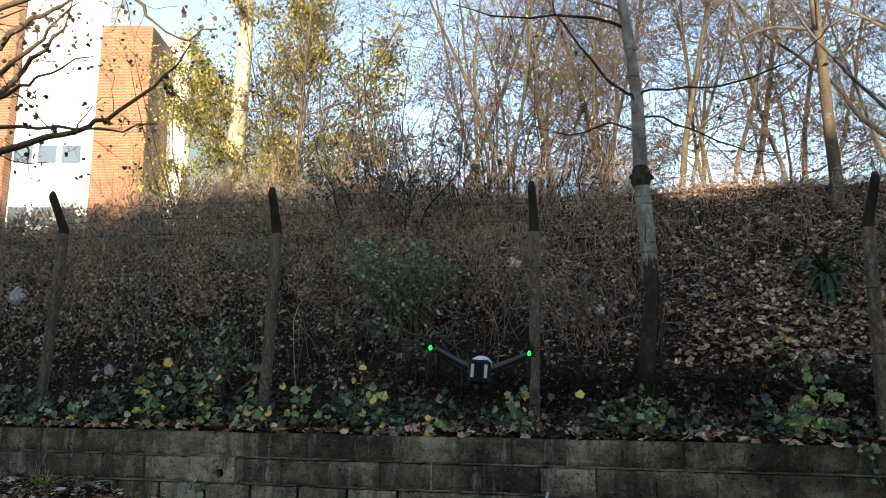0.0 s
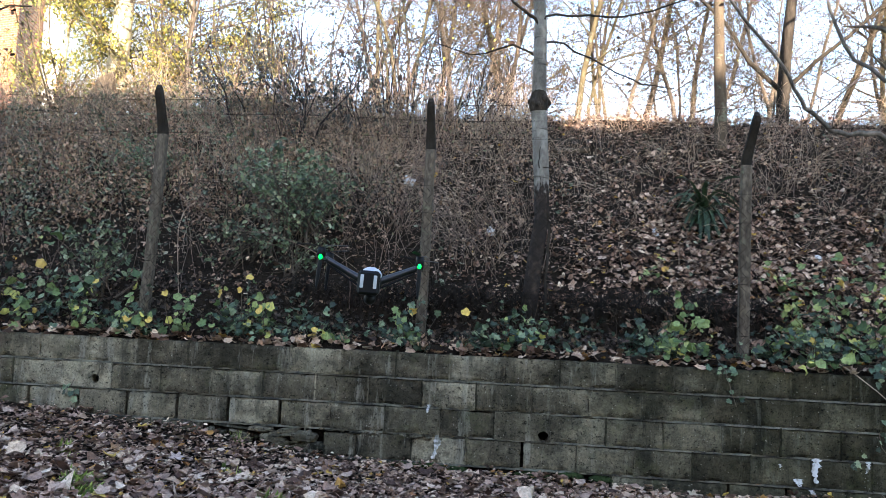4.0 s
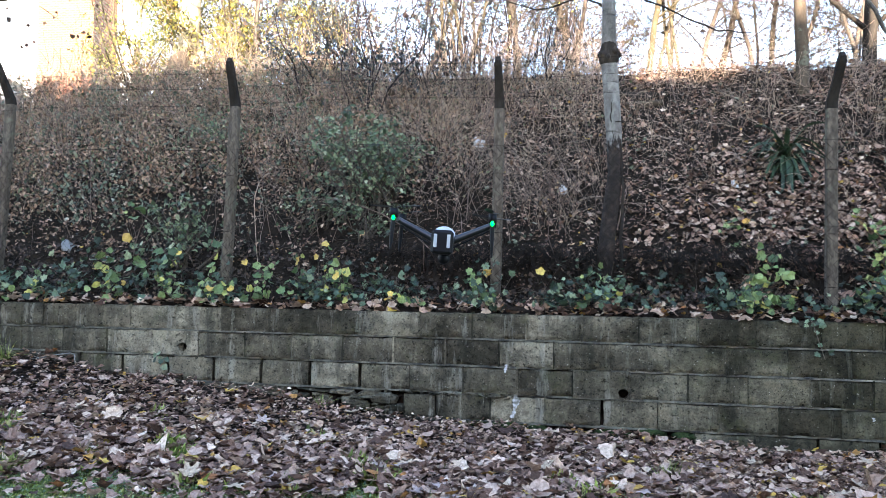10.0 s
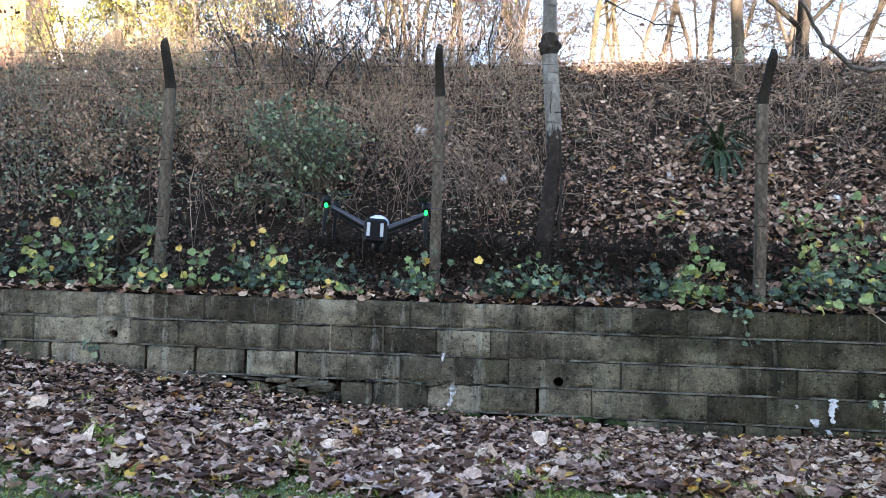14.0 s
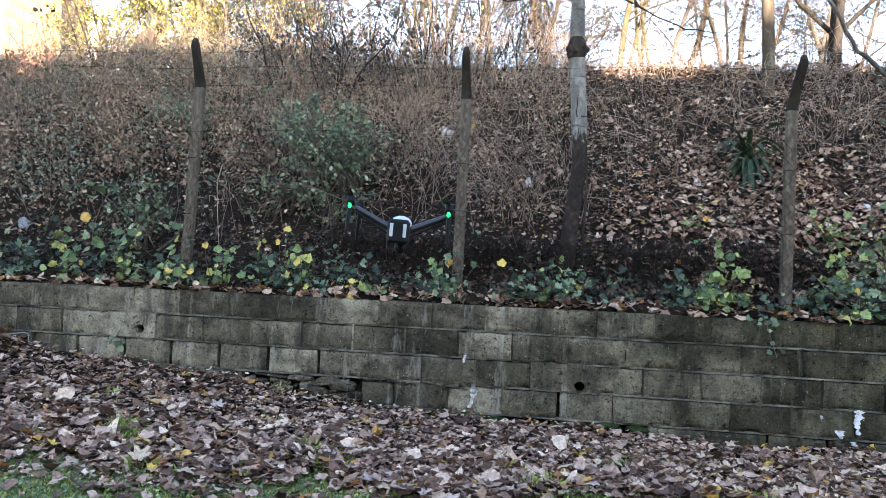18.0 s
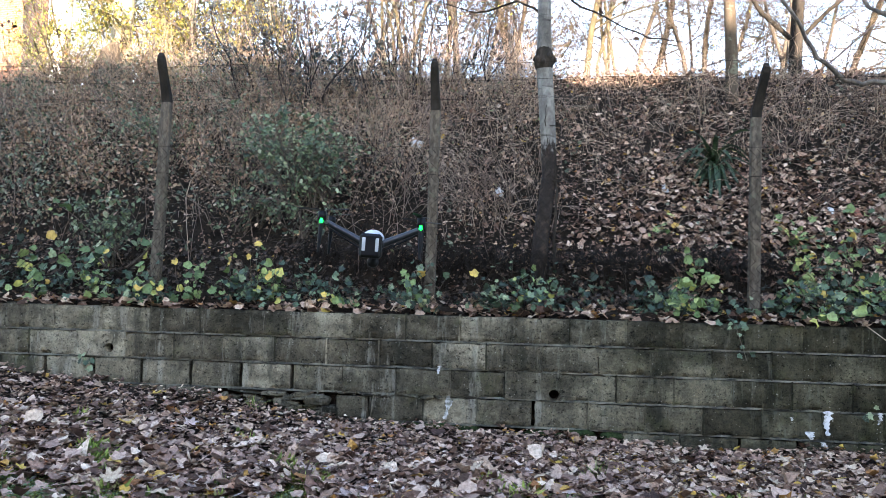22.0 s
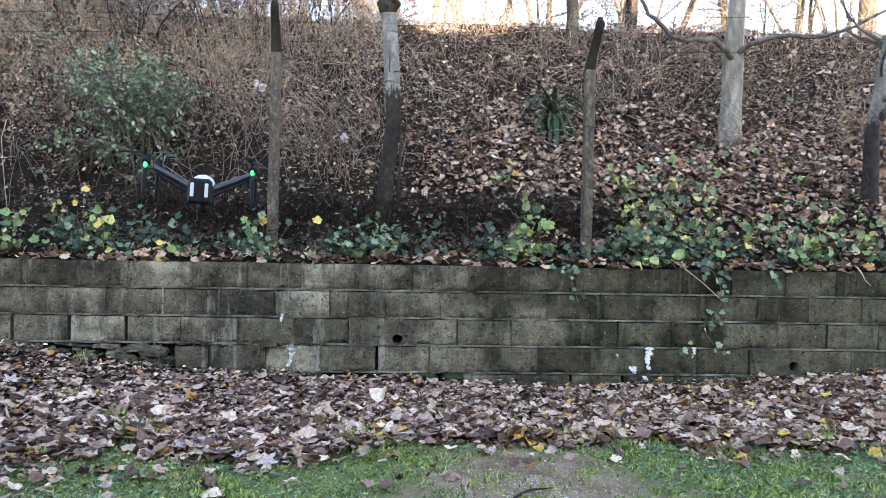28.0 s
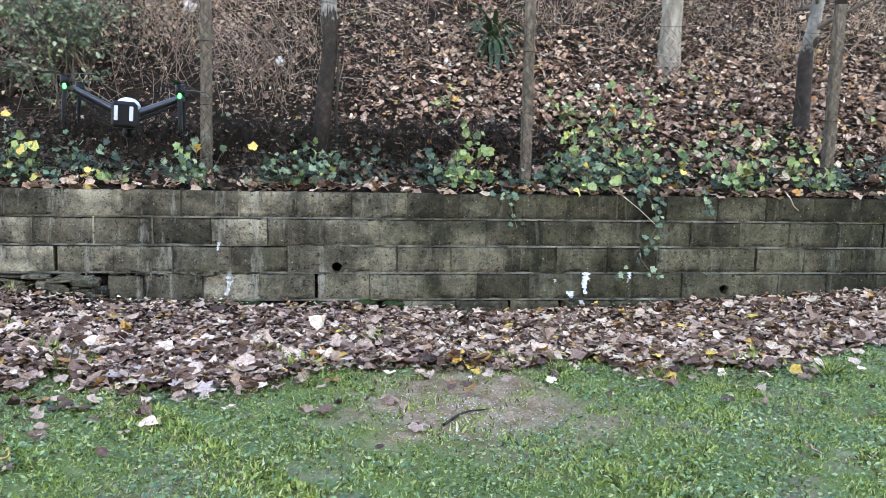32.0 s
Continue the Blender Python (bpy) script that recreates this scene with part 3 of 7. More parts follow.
# ---- concrete posts and wire fence ----
# x and y at the foot, height of the top, drift of the shaft, tip of the head
POSTS = [(-5.45, 0.36, 3.32, 0.04, -0.03), (-3.08, 0.35, 3.35, 0.13, -0.06), (-0.612, 0.36, 3.265, 0.070, 0.0), (1.94, 0.36, 3.18, 0.02, 0.0), (4.665, 0.34, 3.105, 0.005, 0.045), (7.50, 0.36, 3.13, 0.03, 0.02), (10.4, 0.36, 3.2, 0.0, 0.03)]


def fence_post(x, y, top, width=0.105, lean=0.0, tip=0.03):
    """A square concrete post with a short cranked head that tips towards the lawn."""
    thing = new("fence_post")
    thing.location = (x, y, 0.9)
    bm = bmesh.new()
    w = width / 2
    rings = [(0, 0, 0.0, w * 1.04), (lean * 0.5, 0, 0.75, w), (lean, 0, top - 0.9 - 0.40, w * 0.95)]
    prev = None
    for ax, ay, az, aw in rings:
        ring = [bm.verts.new((ax + sx * aw, ay + sy * aw * 0.9, az)) for sx, sy in ((-1, -0.8), (-0.8, -1), (0.8, -1), (1, -0.8), (1, 0.8), (0.8, 1), (-0.8, 1), (-1, 0.8))]
        if prev:
            for i in range(8):
                bm.faces.new((prev[i], prev[(i + 1) % 8], ring[(i + 1) % 8], ring[i]))
        prev = ring
    bm.faces.new(prev)
    part("shaft", bm, M_POST, thing)
    bm = bmesh.new()
    head = [(lean, 0, top - 0.9 - 0.41, w * 0.955), (lean, -0.01, top - 0.9 - 0.35, w * 0.93), (lean + tip * 0.5, -0.07, top - 0.9 - 0.20, w * 0.80), (lean + tip, -0.14, top - 0.9 - 0.04, w * 0.70), (lean + tip, -0.155, top - 0.9, w * 0.45)]
    prev = None
    for ax, ay, az, aw in head:
        ring = [bm.verts.new((ax + sx * aw, ay + sy * aw * 0.9, az + 0.02 * sy * (ay < -0.1))) for sx, sy in ((-1, -0.8), (-0.8, -1), (0.8, -1), (1, -0.8), (1, 0.8), (0.8, 1), (-0.8, 1), (-1, 0.8))]
        if prev:
            for i in range(8):
                bm.faces.new((prev[i], prev[(i + 1) % 8], ring[(i + 1) % 8], ring[i]))
        prev = ring
    bm.faces.new(prev)
    part("cranked_head", bm, M_POST_DARK, thing, "dark cranked concrete head")
    bands = []
    for z in (0.35, 0.78, 1.3):
        a = np.linspace(0, 2 * np.pi, 9)
        bands.append((np.stack([np.cos(a) * w * 1.25 + lean * z / 2, np.sin(a) * w * 1.15, np.full(9, z)], 1), np.full(9, 0.0035)))
    for band in bands:
        link_mesh("tie_wire", tubes("tie_wire", [band], 3), M_WIRE, thing)
    return tagged(thing, "weathered grey concrete fence post with a cranked dark head", "fence post", "concrete fence posts")


for px, py, ptop, plean, ptip in POSTS:
    fence_post(px, py, ptop, 0.088, plean, ptip)


def wire_fence():
    fence = new("wire_fence")
    y0 = 0.285
    r = np.random.default_rng(3)
    pitch, lines = 0.062, []
    for k in range(int(16.0 / pitch)):
        x = -5.5 + k * pitch
        zs = np.arange(1.06, 2.45, pitch)
        sag = 0.012 * np.sin(x * 1.7) + 0.02 * np.sin(x * 0.6 + zs)
        xs = x + np.where(np.arange(len(zs)) % 2 == 0, 0, pitch) + r.normal(0, 0.003, len(zs))
        lines.append((np.stack([xs, y0 + sag, zs], 1), np.full(len(zs), 0.0025)))
    link_mesh("chain_link_mesh", tubes("chain_link_mesh", lines, 3, False), M_WIRE, fence)["kind"] = "stuff"
    for z, yy in ((1.12, y0), (1.75, y0), (2.45, y0), (2.86, 0.24), (3.0, 0.16), (3.12, 0.08)):
        xs = np.linspace(-5.5, 10.5, 60)
        line = [(np.stack([xs, np.full(60, yy), z + 0.015 * np.sin(xs * 2.2)], 1), np.full(60, 0.0016))]
        if z > 2.8:
            for x in np.arange(-5.4, 10.4, 0.14):
                line.append((np.array([(x - 0.012, yy - 0.012, z + 0.015 * math.sin(x * 2.2) - 0.015), (x, yy, z + 0.015 * math.sin(x * 2.2)), (x + 0.012, yy + 0.012, z + 0.015 * math.sin(x * 2.2) + 0.018)]), np.full(3, 0.0012)))
        link_mesh("barbed_strand" if z > 2.8 else "line_wire", tubes("strand", line, 3, False), M_WIRE, fence)
    return tagged(fence, "rusty chain-link wire fence with barbed strands on top", "fence")


wire_fence()


# ---- trees ----
def wander(start, way, length, n, wob, r, up=0.0):
    p, d, pts = np.array(start, float), np.array(way, float), []
    d /= np.linalg.norm(d)
    for _ in range(n):
        pts.append(p.copy())
        d = d + r.normal(0, wob, 3) + np.array([0, 0, up])
        d /= np.linalg.norm(d)
        p = p + d * length / (n - 1)
    return np.array(pts)


def eased(pts, r, wob=0.012, steps=3):
    """A curve through the points, with a little waver."""
    pts = np.asarray(pts, float)
    ext = np.vstack([2 * pts[0] - pts[1], pts, 2 * pts[-1] - pts[-2]])
    out = []
    for i in range(1, len(ext) - 2):
        a, b, c, d = ext[i - 1:i + 3]
        for s in range(steps):
            t = s / steps
            out.append(0.5 * (2 * b + (c - a) * t + (2 * a - 5 * b + 4 * c - d) * t * t + (3 * b - a - 3 * c + d) * t ** 3))
    out.append(pts[-1])
    out = np.array(out)
    out[1:] += r.normal(0, wob, (len(out) - 1, 3))
    return out


def limb_set(path, radii, r, count, lo, hi, length, spread, depth, out, wob=0.14, up=0.03, ratio=0.55, thin=0.0016):
    """Side limbs off a path, each with its own side twigs, added to out by level."""
    k = len(path)
    for _ in range(count):
        t = r.uniform(lo, hi) * (k - 1)
        i = min(int(t), k - 2)
        p = path[i] + (path[i + 1] - path[i]) * (t - i)
        d = path[i + 1] - path[i]
        d /= np.linalg.norm(d) + 1e-9
        side = r.normal(0, 1, 3)
        side -= d * side.dot(d)
        side /= np.linalg.norm(side) + 1e-9
        rad = (radii[i] + (radii[i + 1] - radii[i]) * (t - i)) * ratio * r.uniform(0.6, 1.0)
        ln = length * r.uniform(0.55, 1.15) * (1.1 - 0.5 * t / k)
        n = 6 if depth > 1 else 3
        q = wander(p, d * (1 - spread) + side * spread, ln, n, wob, r, up)
        rr = np.linspace(max(thin * 1.4, rad), max(thin, rad * 0.25), n)
        out.setdefault(depth, []).append((q, rr))
        if depth > 1:
            limb_set(q, rr, r, max(2, int(count * 0.55)), 0.2, 0.98, ln * 0.5, spread, depth - 1, out, wob * 1.2, up, 0.6, thin)


def tree_parts(thing, path, radii, r, bark, twig, limbs, sides=8, leaf=None, limb_bark=None):
    link_mesh("trunk", tubes("trunk", [(path, radii)], sides), bark, thing)
    for line in limbs.get(3, []):
        link_mesh("limb", tubes("limb", [line], 6), limb_bark or bark, thing)
    fine = limbs.get(1, [])
    link_mesh("twig_spray", tubes("twig_spray", limbs.get(2, []) + fine, 3), twig, thing)["kind"] = "stuff"
    if leaf:
        mat, template, per, size, tilt = leaf
        pts = []
        for q, _ in fine:
            for _ in range(r.poisson(per)):
                i = r.integers(1, len(q))
                pts.append(q[i] + r.normal(0, 0.03, 3))
        if pts:
            pts = np.array(pts)
            ob = link_mesh("leaves", scatter("leaves", template, pts, turns(len(pts), tilt, r), r.uniform(0.6, 1.3, len(pts)) * size, 0.25, r), mat, thing)
            ob["kind"] = "stuff"


def sapling(seed, height, radius, bark, twig, leaf=None, stems=1, lean=0.12, dense=1.0, depth=2):
    """A thin crest tree, built at the origin."""
    r = np.random.default_rng(seed)
    thing = new("sapling")
    limbs = {}
    for s in range(stems):
        way = np.array([r.normal(0, lean * (1 + 0.8 * (stems > 1))), r.normal(0, lean), 1.0])
        path = wander((r.normal(0, 0.12) * (stems > 1), r.normal(0, 0.1) * (stems > 1), -0.15), way, height * r.uniform(0.75, 1.05), 14, 0.085, r, 0.03)
        rad = np.linspace(radius, radius * 0.12, 14) * r.uniform(0.6, 1.05)
        if s == 0:
            first = (path, rad)
        else:
            limbs.setdefault(3, []).append((path, rad))
        limb_set(path, rad, r, int(17 * dense / (0.5 + 0.35 * stems)), 0.12, 0.97, height * 0.27, 0.62, depth, limbs, 0.17)
    tree_parts(thing, *first, r, bark, twig, limbs, 6, leaf)
    return thing


def tree_band():
    """The grey-stemmed tree with a dark cut collar, just behind the fence."""
    r = np.random.default_rng(21)
    thing = new("tree")
    thing.location = (2.92, 0.78, 1.30)
    path = np.array([(-0.05, 0.02, -0.2), (-0.04, 0, 0.1), (-0.01, 0, 0.5), (0.045, 0, 0.95), (0.03, 0, 1.3), (0.01, 0, 1.6), (-0.02, -0.01, 2.0), (-0.025, 0, 2.4), (-0.03, 0.02, 2.8), (-0.08, 0.0, 3.3), (-0.15, 0.02, 3.9), (-0.06, 0.05, 5.2), (0.0, 0.1, 6.5), (0.1, 0.1, 8.0)])
    radii = np.array([0.10, 0.082, 0.072, 0.069, 0.072, 0.074, 0.074, 0.064, 0.060, 0.055, 0.050, 0.042, 0.030, 0.012])
    link_mesh("trunk", tubes("trunk", [(path, radii)], 14), M_TRUNK_BAND, thing, "smooth grey trunk, dark below a ragged edge")
    col = np.array([(-0.02, -0.01, 1.94), (-0.022, -0.012, 1.98), (-0.02, -0.012, 2.05), (-0.022, -0.01, 2.14)])
    link_mesh("collar", tubes("collar", [(col, np.array([0.076, 0.090, 0.084, 0.066]))], 12), M_BARK_DARK, thing, "dark cut collar round the trunk")
    for a, h, s in ((-2.3, 2.02, 0.028), (-0.9, 2.05, 0.032), (-1.6, 1.99, 0.022), (0.2, 2.03, 0.03), (2.8, 2.04, 0.026)):
        c = np.array([-0.02 + 0.085 * math.cos(a), -0.01 + 0.085 * math.sin(a), h])
        k = np.array([c - (0, 0, 1.2 * s), c - (0, 0, 0.5 * s), c + (0, 0, 0.4 * s), c + (0, 0, 1.3 * s)])
        link_mesh("knob", tubes("knob", [(k, np.array([0.3, 1.0, 0.9, 0.2]) * s)], 7), M_BARK_DARK, thing)
    shoots = []
    for _ in range(16):
        a, h = r.uniform(-2.8, 0.6), r.uniform(0.9, 1.45)
        q = wander((0.03 + 0.075 * math.cos(a), 0.075 * math.sin(a), h), (math.cos(a), math.sin(a), r.uniform(-0.6, 1.0)), r.uniform(0.12, 0.4), 5, 0.25, r)
        shoots.append((q, np.linspace(0.006, 0.002, 5)))
    vine = eased([(0.085, -0.04, 1.25), (0.10, -0.05, 1.05), (0.115, -0.04, 0.8), (0.10, -0.05, 0.5), (0.11, -0.03, 0.1)], r, 0.006)
    link_mesh("vine_stem", tubes("vine_stem", [(vine, np.linspace(0.010, 0.016, len(vine)))], 6), M_BARK_DARK, thing, "dark stem climbing the trunk")
    link_mesh("shoots", tubes("shoots", shoots, 4), M_BARK_DARK, thing)["kind"] = "stuff"
    limbs, side = {}, {}
    def limb(pts, r0):
        pts = eased(pts, r)
        rr = np.linspace(r0, 0.005, len(pts))
        limbs.setdefault(2, []).append((pts, rr))
        limb_set(pts, rr, r, 7, 0.15, 0.98, 0.8, 0.6, 2, side, 0.2, 0.02, 0.5)
    limb([(-0.03, 0, 2.75), (-0.12, -0.05, 2.84), (-0.37, -0.08, 3.05), (-0.63, -0.08, 3.47), (-0.81, -0.08, 3.87), (-0.95, -0.1, 4.6)], 0.018)
    limb([(-0.03, 0, 2.80), (0.1, -0.05, 2.86), (0.59, -0.08, 2.81), (0.99, -0.08, 2.90), (1.33, -0.08, 3.02), (1.58, -0.1, 3.20), (1.75, -0.1, 3.5)], 0.012)
    limb([(-0.03, 0, 2.62), (0.2, 0.2, 2.66), (0.6, 0.4, 2.52), (1.0, 0.6, 2.40), (1.35, 0.8, 2.42)], 0.012)
    limb([(-0.04, 0, 2.45), (-0.3, 0.2, 2.62), (-0.7, 0.4, 2.62), (-1.1, 0.4, 2.75)], 0.012)
    limb([(-0.09, 0.02, 3.9), (0.2, -0.1, 4.3), (0.5, -0.2, 4.9), (0.7, -0.2, 5.6)], 0.026)
    limb([(-0.09, 0.02, 3.9), (-0.5, 0.1, 4.2), (-0.9, 0.1, 4.7), (-1.2, 0.2, 5.5)], 0.024)
    limb([(-0.08, 0.02, 3.5), (-0.6, -0.2, 3.62), (-1.2, -0.3, 3.60), (-1.7, -0.4, 3.75)], 0.016)
    limb_set(path, radii, r, 12, 0.72, 0.98, 1.4, 0.6, 2, limbs)
    limbs[2] += side[2]
    limbs[1] += side[1]
    for line in limbs[2][:7]:
        link_mesh("limb", tubes("limb", [line], 6), M_BARK_DARK, thing)
    link_mesh("twig_spray", tubes("twig_spray", limbs[2][7:] + limbs[1], 3), M_TWIG, thing)["kind"] = "stuff"
    pts = np.array([q[r.integers(1, len(q))] for q, _ in limbs[1] for _ in range(r.poisson(0.35))])
    link_mesh("leaves", scatter("leaves", OVATE, pts, turns(len(pts), 1.2, r), r.uniform(0.04, 0.075, len(pts)), 0.3, r), M_DEADLEAF, thing)
    tagged(thing, "bare tree with smooth grey trunk and dark cut collar", "tree")


def tree_forked():
    """The paler tree up the bank with two long low boughs."""
    r = np.random.default_rng(22)
    thing = new("tree")
    thing.location = (6.63, 2.07, 2.30)
    path = np.array([(0.0, 0, -0.3), (0.0, 0, 0.0), (0.01, 0, 0.25), (0.02, 0, 0.6), (0.02, 0, 0.92), (0.04, 0, 1.3), (0.07, 0, 1.9), (0.05, 0, 2.6), (0.1, 0.05, 3.6), (0.1, 0.1, 5.0), (0.15, 0.1, 6.6)])
    radii = np.array([0.18, 0.14, 0.118, 0.112, 0.112, 0.094, 0.088, 0.085, 0.07, 0.045, 0.012])
    limbs = {}
    def limb(pts, r0, r1=0.012):
        pts = eased(pts, r)
        rr = np.linspace(r0, r1, len(pts))
        limbs.setdefault(3, []).append((pts, rr))
        limb_set(pts, rr, r, 6, 0.3, 0.98, 0.75, 0.62, 2, limbs, 0.18, 0.03, 0.4)
    limb([(0.0, -0.05, 0.90), (-0.12, -0.16, 0.97), (-0.4, -0.26, 1.06), (-0.66, -0.28, 1.02), (-0.98, -0.32, 1.21), (-1.15, -0.4, 1.44), (-1.5, -0.5, 1.9), (-2.0, -0.58, 2.54), (-2.25, -0.6, 3.0)], 0.034)
    limb([(0.03, -0.05, 0.92), (0.12, -0.18, 1.02), (0.35, -0.25, 1.09), (0.9, -0.28, 1.12), (1.35, -0.3, 1.30), (1.7, -0.35, 1.54), (2.1, -0.5, 2.0)], 0.032)
    limb([(0.07, 0, 1.8), (0.3, -0.3, 2.2), (0.5, -0.5, 2.8), (0.7, -0.6, 3.6)], 0.035)
    limb([(0.06, 0, 1.6), (-0.3, 0.3, 2.0), (-0.55, 0.4, 2.6), (-0.7, 0.5, 3.3)], 0.03)
    limb_set(path, radii, r, 10, 0.55, 0.98, 1.3, 0.6, 2, limbs)
    tree_parts(thing, path, radii, r, M_BARK_GREY, M_TWIG, limbs, 12, (M_DEADLEAF, OVATE, 0.25, 0.06, 1.2), M_BARK_BOUGH)
    tagged(thing, "bare tree with pale grey bark and two long boughs", "tree")


def tree_leaning():
    r = np.random.default_rng(23)
    thing = new("tree")
    thing.location = (7.62, 1.02, 1.50)
    path = np.array([(-0.02, 0, -0.25), (-0.01, 0, 0), (0.0, 0, 0.4), (0.0, 0, 0.85), (0.04, -0.02, 1.1), (0.10, -0.03, 1.55), (0.21, -0.02, 1.95), (0.28, 0, 2.4), (0.3, 0, 3.4), (0.4, 0.1, 5.2)])
    radii = np.array([0.12, 0.092, 0.075, 0.068, 0.062, 0.058, 0.055, 0.05, 0.038, 0.01])
    link_mesh("trunk", tubes("trunk", [(path, radii)], 12), M_TRUNK_LEAN, thing, "pale grey trunk, dark below a ragged edge")
    knot = np.array([(0.04, -0.05, 0.92), (0.05, -0.065, 0.97), (0.055, -0.06, 1.02)])
    link_mesh("knot", tubes("knot", [(knot, np.array([0.02, 0.035, 0.02]))], 7), M_BARK_DARK, thing)
    limbs = {}
    limb_set(path, radii, r, 14, 0.4, 0.97, 1.1, 0.62, 2, limbs)
    for line in limbs[2]:
        link_mesh("limb", tubes("limb", [line], 5), M_TWIG, thing)
    link_mesh("twig_spray", tubes("twig_spray", limbs[1], 3), M_TWIG, thing)["kind"] = "stuff"
    tagged(thing, "slender leaning tree with pale bark and dark base", "tree")


tree_band()
tree_forked()
tree_leaning()


def crest_tree(x, y, height, radius, seed, bark, fork=False, lean=0.0):
    r = np.random.default_rng(seed)
    thing = new("tree")
    thing.location = (x, y, float(bank_z(x, y)) - 0.1)
    path = wander((0, 0, -0.2), (lean, 0, 1), height, 12, 0.03, r, 0.02)
    radii = np.linspace(radius * 1.15, radius * 0.12, 12)
    limbs = {}
    if fork:
        for s in (-1, 1):
            b = wander(path[1] + (0, 0, 0.1), (0.75 * s, 0.1, 0.8), height * 0.6, 8, 0.16, r, 0.10)
            rr = np.linspace(radius * 0.42, 0.008, 8)
            limbs.setdefault(3, []).append((b, rr))
            limb_set(b, rr, r, 8, 0.3, 0.97, 1.3, 0.6, 2, limbs)
    limb_set(path, radii, r, 14, 0.3, 0.97, height * 0.24, 0.6, 2, limbs)
    tree_parts(thing, path, radii, r, bark, M_TWIG, limbs, 9, (M_DEADLEAF, OVATE, 0.2, 0.07, 1.2))
    return tagged(thing, "bare crest tree with brown trunk and fine twigs", "tree")


crest_tree(5.27, 3.95, 8.5, 0.076, 31, M_BARK_BROWN)
crest_tree(6.3, 4.9, 7.5, 0.085, 32, M_BARK_DARK, True)
crest_tree(10.2, 5.6, 8.0, 0.13, 33, M_BARK_BROWN)


def place_saplings():
    kinds = []
    for s in range(4):
        kinds.append(sapling(50 + s, 5.5 + s * 0.8, 0.024 + 0.005 * s, M_TWIG, M_TWIG, (M_DEADLEAF, OVATE, 0.35, 0.055, 1.2), 1, 0.14, 1.9))
    for s in range(3):
        kinds.append(sapling(60 + s, 6.0 + s, 0.036, M_GOLDBARK, M_TWIG, (M_GOLD, OVATE, 0.5, 0.055, 1.2), 4, 0.13, 2.2))
    kinds.append(sapling(70, 5.0, 0.03, M_GOLDBARK, M_TWIG, (M_GOLD, OVATE, 2.2, 0.07, 1.1), 3, 0.16, 1.1))
    # dark bark and leaf colours make these shrubs look shaded
    for s in range(2):
        kinds.append(sapling(75 + s, 3.6 + s * 0.7, 0.02, M_BARK_DARK, M_BARK_DARK, (M_SHADE_LEAF, OVATE, 0.8, 0.055, 1.2), 3, 0.2, 1.5))
    r = np.random.default_rng(90)
    used = set()
    def put(k, x, y, s):
        m = pose(x, y, float(bank_z(x, y)) - 0.05, 0, 0, r.uniform(0, 360)) @ Matrix.Diagonal((s, s, s, 1))
        if k not in used:
            used.add(k)
            ob = kinds[k]
            ob.matrix_basis = m
        else:
            ob = kinds[k].copy()
            scene.collection.objects.link(ob)
            for c in kinds[k].children:
                d = c.copy()
                scene.collection.objects.link(d)
                d.parent = ob
            ob.matrix_basis = m
        words = ("thin bare brown sapling on the crest of the bank", "multi-stemmed golden sunlit sapling on the crest", "young sapling with a few yellow leaves", "twiggy shrub on the crest of the bank, coloured dark as in shade")
        tagged(ob, words[0] if k < 4 else words[1] if k < 7 else words[2] if k == 7 else words[3], "sapling", "crest saplings")
    put(4, 1.40, 5.9, 1.0)
    put(5, 3.9, 6.4, 1.1)
    put(6, 0.6, 7.0, 1.0)
    for _ in range(8):
        put(int(r.integers(8, 10)), r.uniform(2.4, 11), r.uniform(4.9, 6.5), r.uniform(0.35, 0.8))
    for _ in range(22):
        put(int(r.choice([0, 1, 2, 3, 0, 1, 2, 3, 4, 5, 6])), r.uniform(0.9, 14) if r.uniform() < 0.85 else r.uniform(-2.2, 0.9), 5.2 + abs(r.normal(0, 4.0)), r.uniform(0.75, 1.3))
    for _ in range(6):
        put(int(r.integers(0, 4)), r.uniform(-6, -1.8), r.uniform(5.5, 10), r.uniform(0.75, 1.3))
    for _ in range(14):
        put(7, r.uniform(-5.5, -1.4), r.uniform(5.0, 8.5), r.uniform(0.55, 1.0))


place_saplings()


def wood_tree(seed, height, radius, bark, twig, count, lean=0.08, leaf=None):
    """A crooked woodland tree with a dense crown of fine twigs, built at the origin."""
    r = np.random.default_rng(seed)
    thing = new("tree")
    path = wander((0, 0, -0.2), (r.normal(0, lean), 0, 1.0), height, 16, 0.07, r, 0.035)
    radii = radius * np.linspace(1.15, 0.10, 16)
    limbs = {}
    limb_set(path, radii, r, count, 0.06, 0.98, height * 0.30, 0.62, 3, limbs, 0.18, 0.02, 0.42, 0.0032)
    tree_parts(thing, path, radii, r, bark, twig, limbs, 9, leaf)
    return thing


